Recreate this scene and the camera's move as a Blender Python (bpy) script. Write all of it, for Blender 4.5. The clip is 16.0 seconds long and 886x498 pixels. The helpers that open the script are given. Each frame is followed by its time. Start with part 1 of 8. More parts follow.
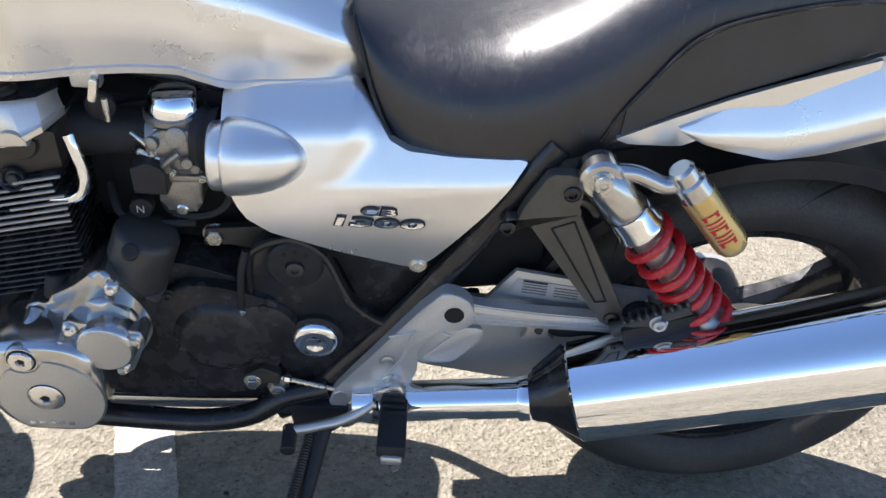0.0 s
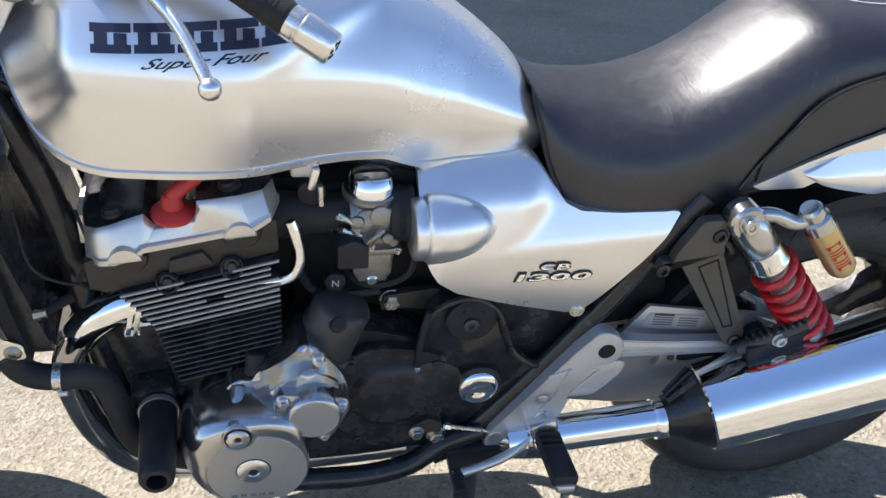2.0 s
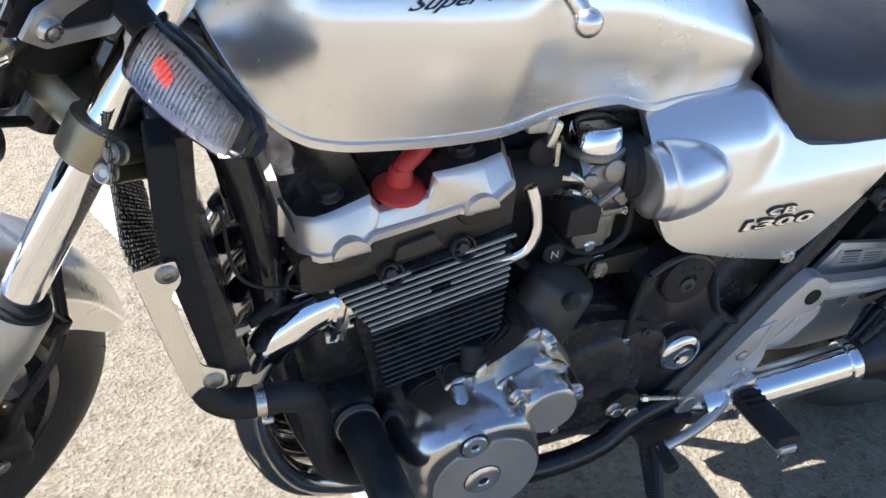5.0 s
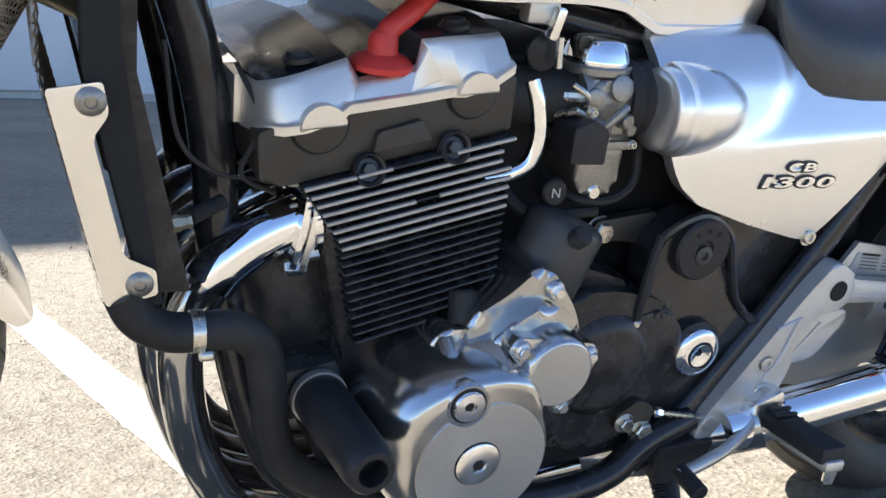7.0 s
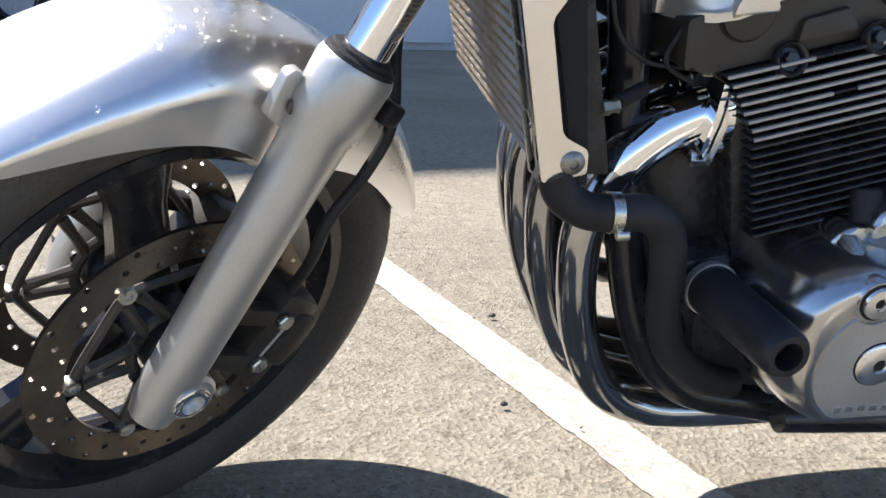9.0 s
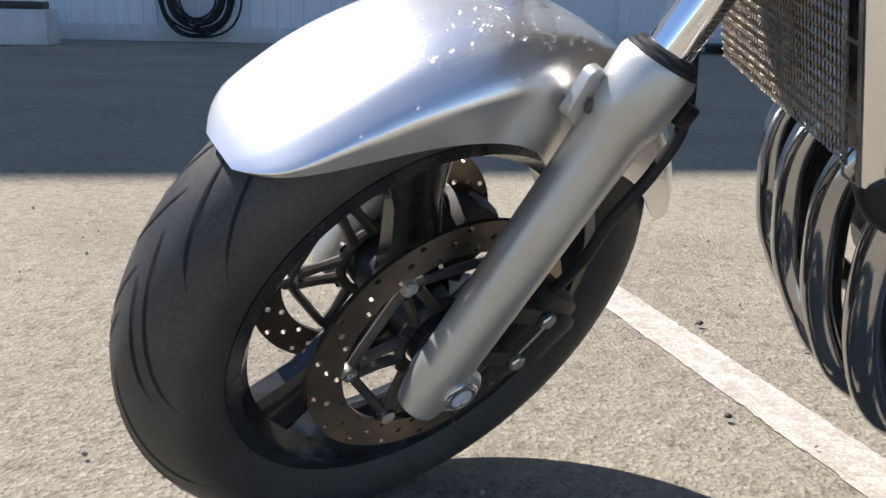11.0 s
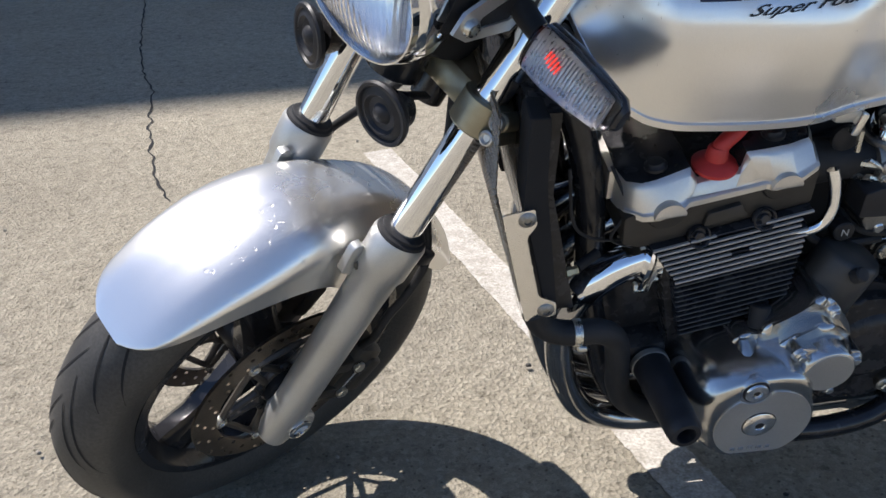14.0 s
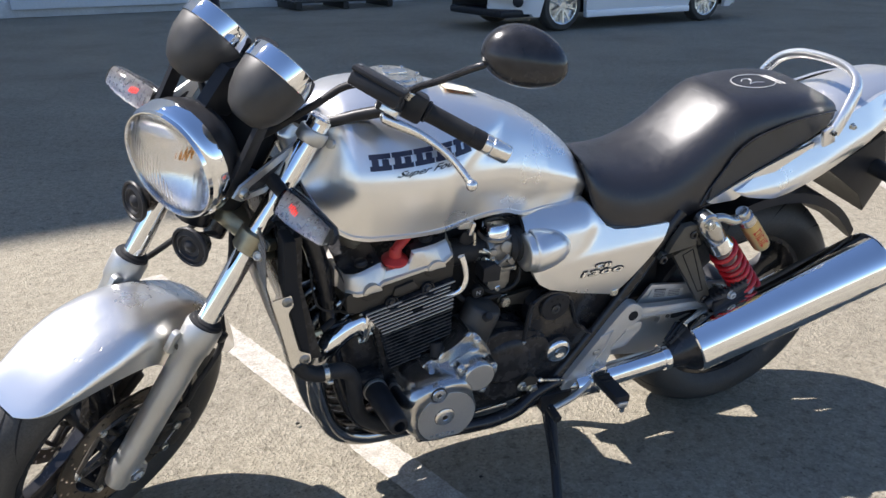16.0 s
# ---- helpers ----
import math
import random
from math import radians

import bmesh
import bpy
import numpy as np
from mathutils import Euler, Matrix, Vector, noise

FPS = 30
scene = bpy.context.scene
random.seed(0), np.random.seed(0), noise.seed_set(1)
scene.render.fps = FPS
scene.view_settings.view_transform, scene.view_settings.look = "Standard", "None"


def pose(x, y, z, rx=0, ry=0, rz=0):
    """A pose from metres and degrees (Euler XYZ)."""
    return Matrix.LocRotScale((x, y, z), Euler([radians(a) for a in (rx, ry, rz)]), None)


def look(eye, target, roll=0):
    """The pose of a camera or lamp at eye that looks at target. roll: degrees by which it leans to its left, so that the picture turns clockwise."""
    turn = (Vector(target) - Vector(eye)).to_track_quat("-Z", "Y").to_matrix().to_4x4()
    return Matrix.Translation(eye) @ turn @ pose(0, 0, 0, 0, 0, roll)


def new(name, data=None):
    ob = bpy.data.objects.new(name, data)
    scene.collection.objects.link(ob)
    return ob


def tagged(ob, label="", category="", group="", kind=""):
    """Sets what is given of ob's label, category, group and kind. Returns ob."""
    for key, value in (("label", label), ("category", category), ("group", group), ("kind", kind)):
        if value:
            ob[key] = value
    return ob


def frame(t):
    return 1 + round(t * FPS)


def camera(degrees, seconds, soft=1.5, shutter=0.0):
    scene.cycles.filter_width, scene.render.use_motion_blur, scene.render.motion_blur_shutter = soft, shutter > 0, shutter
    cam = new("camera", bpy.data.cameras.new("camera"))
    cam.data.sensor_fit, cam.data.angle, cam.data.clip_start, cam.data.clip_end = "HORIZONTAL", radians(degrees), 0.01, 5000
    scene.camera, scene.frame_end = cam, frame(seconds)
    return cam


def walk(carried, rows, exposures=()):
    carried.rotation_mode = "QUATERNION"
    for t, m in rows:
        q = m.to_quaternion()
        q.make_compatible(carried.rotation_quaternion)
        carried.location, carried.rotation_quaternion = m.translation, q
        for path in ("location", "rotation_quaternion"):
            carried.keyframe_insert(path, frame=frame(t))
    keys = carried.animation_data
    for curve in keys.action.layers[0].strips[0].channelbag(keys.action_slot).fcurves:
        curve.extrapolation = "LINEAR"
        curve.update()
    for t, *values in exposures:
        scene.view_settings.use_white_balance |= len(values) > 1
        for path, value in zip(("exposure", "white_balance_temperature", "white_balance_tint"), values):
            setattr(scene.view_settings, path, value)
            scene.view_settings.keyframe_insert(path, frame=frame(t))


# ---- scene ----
cam = camera(54.0, 16.0)
PATH = [
    (0, (0.148, 0.046, 1.008), (0.084, 1.839, 0.123), 5.3),
    (0.5, (0.052, -0.028, 1.03), (0.104, 1.774, 0.164), 4.5),
    (1, (-0.022, -0.033, 1.041), (0.085, 1.78, 0.203), 2.2),
    (1.5, (-0.14, -0.022, 1.052), (0.057, 1.792, 0.232), 2.6),
    (2, (-0.262, -0.037, 1.06), (-0.01, 1.776, 0.255), 4.4),
    (2.5, (-0.417, -0.082, 1.097), (-0.044, 1.731, 0.339), 5.5),
    (3, (-0.504, -0.093, 1.132), (-0.017, 1.715, 0.427), 5.9),
    (3.5, (-0.534, -0.092, 1.136), (-0.012, 1.707, 0.437), 6.5),
    (4, (-0.555, -0.056, 1.125), (-0.031, 1.725, 0.381), 6.4),
    (4.5, (-0.595, 0.061, 1.069), (-0.089, 1.806, 0.234), 4.6),
    (5, (-0.622, 0.178, 0.989), (-0.126, 1.901, 0.102), 2.1),
    (5.2, (-0.633, 0.201, 0.933), (-0.124, 1.923, 0.052), 2.1),
    (7.3, (-0.635, 0.234, 0.638), (0.017, 2.09, 0.278), 3.0),
    (7.5, (-0.638, 0.229, 0.625), (0.002, 2.089, 0.265), 2.7),
    (8, (-0.661, 0.222, 0.612), (-0.12, 2.097, 0.176), 2.9),
    (8.5, (-0.721, 0.225, 0.614), (-0.361, 2.128, 0.116), 2.6),
    (9, (-0.793, 0.22, 0.606), (-0.649, 2.144, 0.081), 2.0),
    (9.5, (-0.869, 0.222, 0.61), (-0.925, 2.149, 0.077), 1.3),
    (10, (-0.91, 0.227, 0.596), (-1.069, 2.148, 0.06), 1.8),
    (10.2, (-0.914, 0.223, 0.597), (-1.088, 2.142, 0.06), 1.9),
    (12.3, (-0.922, 0.227, 0.635), (-1.107, 2.146, 0.102), 0.1),
    (12.5, (-0.921, 0.238, 0.665), (-1.098, 2.152, 0.111), -0.8),
    (13, (-0.886, 0.235, 0.781), (-1.027, 2.095, 0.058), -1.6),
    (13.5, (-0.820, 0.163, 0.932), (-0.906, 1.954, 0.047), -0.6),
    (14, (-0.757, 0.013, 1.046), (-0.766, 1.786, 0.118), -0.8),
    (14.5, (-0.746, -0.195, 1.131), (-0.626, 1.587, 0.230), -1.6),
    (15, (-0.720, -0.363, 1.200), (-0.417, 1.442, 0.393), -1.1),
    (15.5, (-0.737, -0.525, 1.236), (-0.295, 1.290, 0.521), 0.2),
    (16, (-0.833, -0.597, 1.270), (-0.271, 1.195, 0.579), 0.3),
]
walk(cam, [(t, look(eye, target, roll)) for t, eye, target, roll in PATH], exposures=[(t, stops, 6550, 14) for t, stops in ((0.0, 1.4), (1.5, 1.45), (3.5, 1.3), (7.5, 1.64), (9.0, 1.28), (9.5, 1.17), (10.2, 1.02), (12.5, 0.88), (13.0, 0.90), (13.5, 0.83), (14.0, 0.79), (14.5, 0.86), (15.2, 1.0), (16.0, 1.02))])

# ---------------------------------------------------------------- light
SUN_DIR = Vector((-0.56, 0.32, 1.0)).normalized()
world = bpy.data.worlds.new("sky")
scene.world = world
world.use_nodes = True
wn = world.node_tree.nodes
sky = wn.new("ShaderNodeTexSky")
sky.sky_type, sky.sun_disc = "NISHITA", False
sky.sun_elevation = math.asin(SUN_DIR.z)
sky.sun_rotation = math.atan2(SUN_DIR.x, SUN_DIR.y)
sky.altitude, sky.air_density, sky.dust_density, sky.ozone_density = 1500.0, 1.0, 0.1, 4.5
world.node_tree.links.new(sky.outputs["Color"], wn["Background"].inputs["Color"])
wn["Background"].inputs["Strength"].default_value = 0.099
sun = new("sun", bpy.data.lights.new("sun", "SUN"))
sun.data.energy, sun.data.angle, sun.data.color = 5.0, radians(0.53), (1.0, 0.97, 0.925)
sun.matrix_world = look(SUN_DIR * 40, (0, 0, 0))

# ---------------------------------------------------------------- frames of reference
BIKE = pose(0, 1.289, 0, 0, 0, 7.0) @ pose(0, 0, 0, 12.0, 0, 0)     # x to the rear, y to its right, leaning on the stand
RAKE, STEER = radians(25.3), radians(33.6)
ax_z = Vector((math.sin(RAKE), 0, math.cos(RAKE)))
ax_y = -(math.cos(STEER) * Vector((0, -1, 0)) + math.sin(STEER) * Vector((math.cos(RAKE), 0, -math.sin(RAKE))))
ax_x = ax_y.cross(ax_z)
FRONT = Matrix(((ax_x.x, ax_y.x, ax_z.x, -1.058), (ax_x.y, ax_y.y, ax_z.y, 0.021), (ax_x.z, ax_y.z, ax_z.z, 0.297), (0, 0, 0, 1)))
FORK_Z = Vector((0.482, 0, 0.876)).normalized()                    # along the fork legs
FORK_Y = (ax_y - FORK_Z * ax_y.dot(FORK_Z)).normalized()
FORK_X = FORK_Y.cross(FORK_Z)
FORK = Matrix(((FORK_X.x, FORK_Y.x, FORK_Z.x, -1.077), (FORK_X.y, FORK_Y.y, FORK_Z.y, 0.0016), (FORK_X.z, FORK_Y.z, FORK_Z.z, 0.300), (0, 0, 0, 1)))
WHEEL = FRONT @ pose(0.002, 0.001, 0.001, 0, 0, 1.9)                   # the front wheel, a little further round than the lamp
GUARD = WHEEL @ pose(0.007, -0.004, 0.011)
LOT = math.atan2(0.28, 1.0)                                        # the far building's turn on the plan


# ---------------------------------------------------------------- materials
def mat(name, base, rough=0.5, metal=0.0, var=0.12, scale=8.0, fine=0.0, fine_scale=400.0, bump=0.0, bump_scale=120.0,
        coat=0.0, rvar=0.08, base2=None, spec=0.5, aniso=0.0):
    m = bpy.data.materials.new(name)
    m.use_nodes = True
    t = m.node_tree
    n, l = t.nodes, t.links
    p = n["Principled BSDF"]
    co = n.new("ShaderNodeTexCoord")
    a = n.new("ShaderNodeTexNoise")
    a.inputs["Scale"].default_value, a.inputs["Detail"].default_value, a.inputs["Roughness"].default_value = scale, 6.0, 0.62
    l.new(co.outputs["Object"], a.inputs["Vector"])
    b2 = base2 or tuple(min(1.0, c * (1 + var)) for c in base)
    b1 = base if base2 else tuple(c * (1 - var) for c in base)
    mix = n.new("ShaderNodeMix")
    mix.data_type = "RGBA"
    mix.inputs["A"].default_value, mix.inputs["B"].default_value = (*b1, 1), (*b2, 1)
    ramp = n.new("ShaderNodeMapRange")
    ramp.inputs["From Min"].default_value, ramp.inputs["From Max"].default_value = 0.32, 0.68
    l.new(a.outputs["Fac"], ramp.inputs["Value"])
    l.new(ramp.outputs["Result"], mix.inputs["Factor"])
    colour = mix.outputs["Result"]
    f = n.new("ShaderNodeTexNoise")
    f.inputs["Scale"].default_value, f.inputs["Detail"].default_value = fine_scale, 3.0
    l.new(co.outputs["Object"], f.inputs["Vector"])
    if fine:
        mul = n.new("ShaderNodeMix")
        mul.data_type, mul.blend_type = "RGBA", "MULTIPLY"
        mul.inputs["Factor"].default_value = 1.0
        fr = n.new("ShaderNodeMapRange")
        fr.inputs["From Min"].default_value, fr.inputs["From Max"].default_value = 0.35, 0.65
        fr.inputs["To Min"].default_value, fr.inputs["To Max"].default_value = 1 - fine, 1 + fine
        l.new(f.outputs["Fac"], fr.inputs["Value"])
        l.new(colour, mul.inputs["A"])
        l.new(fr.outputs["Result"], mul.inputs["B"])
        colour = mul.outputs["Result"]
    l.new(colour, p.inputs["Base Color"])
    rr = n.new("ShaderNodeMapRange")
    rr.inputs["From Min"].default_value, rr.inputs["From Max"].default_value = 0.3, 0.7
    rr.inputs["To Min"].default_value, rr.inputs["To Max"].default_value = max(0.0, rough - rvar), min(1.0, rough + rvar)
    l.new(a.outputs["Fac"], rr.inputs["Value"])
    l.new(rr.outputs["Result"], p.inputs["Roughness"])
    p.inputs["Metallic"].default_value = metal
    p.inputs["Specular IOR Level"].default_value = spec
    p.inputs["Coat Weight"].default_value = coat
    p.inputs["Coat Roughness"].default_value = 0.06
    p.inputs["Anisotropic"].default_value = aniso
    if bump:
        bn = n.new("ShaderNodeTexNoise")
        bn.inputs["Scale"].default_value, bn.inputs["Detail"].default_value = bump_scale, 4.0
        l.new(co.outputs["Object"], bn.inputs["Vector"])
        bp = n.new("ShaderNodeBump")
        bp.inputs["Strength"].default_value, bp.inputs["Distance"].default_value = bump, 0.002
        l.new(bn.outputs["Fac"], bp.inputs["Height"])
        l.new(bp.outputs["Normal"], p.inputs["Normal"])
    return m


SILVER = mat("silver_metallic_paint", (0.83, 0.82, 0.80), 0.28, 0.88, 0.02, 3.0, fine=0.05, fine_scale=1800, rvar=0.02, coat=0.12)
SILVER.node_tree.nodes["Principled BSDF"].inputs["Coat Roughness"].default_value = 0.22
CAST_SILVER = mat("matt_cast_silver", (0.72, 0.69, 0.64), 0.36, 0.80, 0.06, 12.0, fine=0.02, bump=0.015, bump_scale=260, rvar=0.06)
WIRE = mat("bronzed_wire", (0.34, 0.28, 0.21), 0.38, 0.7, 0.2, 40.0)
FORK_PAINT = mat("satin_silver_paint", (0.50, 0.50, 0.48), 0.42, 0.75, 0.06, 14.0, fine=0.06, fine_scale=900, bump=0.05, bump_scale=500)
CHROME = mat("chrome", (0.86, 0.87, 0.88), 0.030, 1.0, 0.03, 6.0, rvar=0.02)
DARK_CHROME = mat("black_chrome", (0.36, 0.36, 0.365), 0.10, 0.94, 0.3, 9.0, rvar=0.05, coat=0.9)
ALU = mat("cast_aluminium", (0.52, 0.515, 0.50), 0.20, 0.97, 0.06, 14.0, fine=0.02, bump=0.012, bump_scale=300, rvar=0.05)
SWING_PAINT = mat("silver_casting_paint", (0.54, 0.54, 0.53), 0.38, 0.55, 0.06, 14.0, fine=0.05, bump=0.05, bump_scale=500)
ALU_BRIGHT = mat("polished_aluminium", (0.80, 0.78, 0.74), 0.24, 0.95, 0.05, 18.0, fine=0.04, bump=0.03, bump_scale=500, rvar=0.05)
ALU_DULL = mat("dull_aluminium", (0.56, 0.56, 0.545), 0.42, 0.85, 0.05, 9.0, fine=0.03, bump=0.015, bump_scale=500)
FIN_EDGE = mat("machined_fin_edge", (0.40, 0.385, 0.37), 0.48, 0.6, 0.12, 40.0, fine=0.06)
ZINC = mat("zinc_steel", (0.60, 0.58, 0.52), 0.28, 0.95, 0.15, 60.0)
BLACK_PAINT = mat("black_enamel", (0.019, 0.019, 0.021), 0.22, 0.0, 0.4, 25.0, bump=0.02, coat=0.2, rvar=0.10, spec=0.35)
ENGINE_BLACK = mat("black_engine_paint", (0.029, 0.028, 0.029), 0.26, 0.0, 0.5, 30.0, bump=0.06, bump_scale=500, rvar=0.10, spec=0.28)
WARM_BLACK = mat("faded_black_casting", (0.032, 0.028, 0.023), 0.50, 0.10, 0.3, 24.0, bump=0.12, bump_scale=600)
PLASTIC = mat("black_plastic", (0.022, 0.022, 0.024), 0.40, 0.0, 0.3, 20.0, bump=0.06, bump_scale=900, spec=0.25)
GREY_PLASTIC = mat("grey_black_plastic", (0.038, 0.037, 0.036), 0.46, 0.0, 0.2, 20.0, bump=0.10, bump_scale=1400)
RUBBER = mat("rubber", (0.024, 0.024, 0.025), 0.55, 0.0, 0.35, 18.0, bump=0.10, bump_scale=300, spec=0.22)
TYRE = mat("tyre_rubber", (0.028, 0.027, 0.026), 0.60, 0.0, 0.4, 9.0, fine=0.2, fine_scale=260, bump=0.12, bump_scale=420, base2=(0.058, 0.055, 0.050))
OLIVE = mat("grey_bronze_casting", (0.085, 0.080, 0.068), 0.42, 0.35, 0.15, 30.0, bump=0.08, bump_scale=700)
RED_SPRING = mat("red_spring_paint", (0.50, 0.012, 0.018), 0.30, 0.0, 0.12, 40.0, coat=0.4)
RED_CAP = mat("red_rubber", (0.52, 0.035, 0.03), 0.55, 0.0, 0.15, 30.0)
RED_INK = mat("red_ink", (0.55, 0.02, 0.025), 0.5)
CARB = mat("dull_carburettor_metal", (0.29, 0.28, 0.26), 0.40, 0.8, 0.18, 40.0, fine=0.10, bump=0.10, bump_scale=400)
GOLD = mat("gold_anodised", (0.62, 0.46, 0.20), 0.30, 0.8, 0.08, 20.0)
BRASSY = mat("yellow_grey_casting", (0.36, 0.33, 0.24), 0.40, 0.85, 0.15, 30.0, bump=0.08, bump_scale=500)
NAVY = mat("navy_decal", (0.018, 0.022, 0.05), 0.35, 0.0, 0.1, 40.0)
INK = mat("black_ink", (0.012, 0.012, 0.014), 0.5)
DISC_STEEL = mat("brake_disc_steel", (0.24, 0.20, 0.16), 0.32, 0.95, 0.14, 40.0, fine=0.10, fine_scale=700, rvar=0.06)
CARRIER = mat("dark_carrier", (0.085, 0.075, 0.065), 0.42, 0.4, 0.25, 40.0)
WHITE_LABEL = mat("label_paper", (0.55, 0.55, 0.54), 0.5, 0.3)
GREY_INK = mat("grey_ink", (0.16, 0.16, 0.17), 0.6)
CREAM_PAPER = mat("yellow_white_label", (0.80, 0.74, 0.56), 0.45)
ORANGE_INK = mat("orange_ink", (0.75, 0.30, 0.06), 0.5)
REFLECTOR = mat("reflector", (0.78, 0.79, 0.80), 0.16, 0.95, 0.10, 60.0)
SIGNAL_GREY = mat("grey_signal_reflector", (0.44, 0.44, 0.46), 0.30, 0.8, 0.15, 120.0)
RED_LENS = mat("red_lens", (0.75, 0.05, 0.03), 0.2)
RED_LENS.node_tree.nodes["Principled BSDF"].inputs["Emission Color"].default_value = (1.0, 0.06, 0.03, 1)
RED_LENS.node_tree.nodes["Principled BSDF"].inputs["Emission Strength"].default_value = 0.6
MIRROR = mat("mirror_glass", (0.9, 0.9, 0.9), 0.01, 1.0, 0.0, rvar=0.0)


def glassy(name, colour, rough=0.05):
    m = bpy.data.materials.new(name)
    m.use_nodes = True
    p = m.node_tree.nodes["Principled BSDF"]
    p.inputs["Base Color"].default_value = (*colour, 1)
    p.inputs["Transmission Weight"].default_value = 1.0
    p.inputs["Roughness"].default_value = rough
    p.inputs["IOR"].default_value = 1.45
    return m


LENS = glassy("clear_lens", (0.97, 0.96, 0.95), 0.09)
WATER = glassy("water", (1, 1, 1), 0.0)
WATER.node_tree.nodes["Principled BSDF"].inputs["IOR"].default_value = 1.33


def leather():
    m = mat("black_seat_vinyl", (0.011, 0.011, 0.014), 0.38, 0.0, 0.3, 10.0, bump=0.08, bump_scale=900, rvar=0.05, spec=0.75)
    t = m.node_tree
    n, l = t.nodes, t.links
    p = n["Principled BSDF"]
    co = n.new("ShaderNodeTexCoord")
    # scuffs: thin stretched streaks
    mp = n.new("ShaderNodeMapping")
    mp.inputs["Rotation"].default_value = (0.3, 0.9, 0.5)
    mp.inputs["Scale"].default_value = (260, 26, 60)
    s = n.new("ShaderNodeTexNoise")
    s.inputs["Scale"].default_value, s.inputs["Detail"].default_value, s.inputs["Distortion"].default_value = 1.0, 3.0, 0.6
    l.new(co.outputs["Object"], mp.inputs["Vector"])
    l.new(mp.outputs["Vector"], s.inputs["Vector"])
    big = n.new("ShaderNodeTexNoise")
    big.inputs["Scale"].default_value = 9.0
    l.new(co.outputs["Object"], big.inputs["Vector"])
    r1 = n.new("ShaderNodeMapRange")
    r1.inputs["From Min"].default_value, r1.inputs["From Max"].default_value = 0.62, 0.74
    l.new(s.outputs["Fac"], r1.inputs["Value"])
    r2 = n.new("ShaderNodeMapRange")
    r2.inputs["From Min"].default_value, r2.inputs["From Max"].default_value = 0.48, 0.66
    l.new(big.outputs["Fac"], r2.inputs["Value"])
    mu = n.new("ShaderNodeMath")
    mu.operation = "MULTIPLY"
    l.new(r1.outputs["Result"], mu.inputs[0])
    l.new(r2.outputs["Result"], mu.inputs[1])
    old = p.inputs["Base Color"].links[0].from_socket
    mx = n.new("ShaderNodeMix")
    mx.data_type = "RGBA"
    l.new(mu.outputs["Value"], mx.inputs["Factor"])
    l.new(old, mx.inputs["A"])
    mx.inputs["B"].default_value = (0.045, 0.045, 0.05, 1)
    l.new(mx.outputs["Result"], p.inputs["Base Color"])
    # worn gloss: cloudy patches crossed by fine creases
    cl = n.new("ShaderNodeTexNoise")
    cl.inputs["Scale"].default_value, cl.inputs["Detail"].default_value, cl.inputs["Roughness"].default_value, cl.inputs["Distortion"].default_value = 34.0, 9.0, 0.72, 1.6
    l.new(co.outputs["Object"], cl.inputs["Vector"])
    rr = n.new("ShaderNodeMapRange")
    rr.inputs["From Min"].default_value, rr.inputs["From Max"].default_value = 0.32, 0.68
    rr.inputs["To Min"].default_value, rr.inputs["To Max"].default_value = 0.31, 0.43
    l.new(cl.outputs["Fac"], rr.inputs["Value"])
    l.new(rr.outputs["Result"], p.inputs["Roughness"])
    mc = n.new("ShaderNodeMapping")
    mc.inputs["Rotation"].default_value = (0.2, 0.6, 0.9)
    mc.inputs["Scale"].default_value = (150, 22, 70)
    cr = n.new("ShaderNodeTexNoise")
    cr.inputs["Scale"].default_value, cr.inputs["Detail"].default_value, cr.inputs["Distortion"].default_value = 1.0, 5.0, 1.2
    l.new(co.outputs["Object"], mc.inputs["Vector"])
    l.new(mc.outputs["Vector"], cr.inputs["Vector"])
    b2 = n.new("ShaderNodeBump")
    b2.inputs["Strength"].default_value, b2.inputs["Distance"].default_value = 0.12, 0.002
    l.new(cr.outputs["Fac"], b2.inputs["Height"])
    l.new(p.inputs["Normal"].links[0].from_socket, b2.inputs["Normal"])
    l.new(b2.outputs["Normal"], p.inputs["Normal"])
    return m


SEAT = leather()


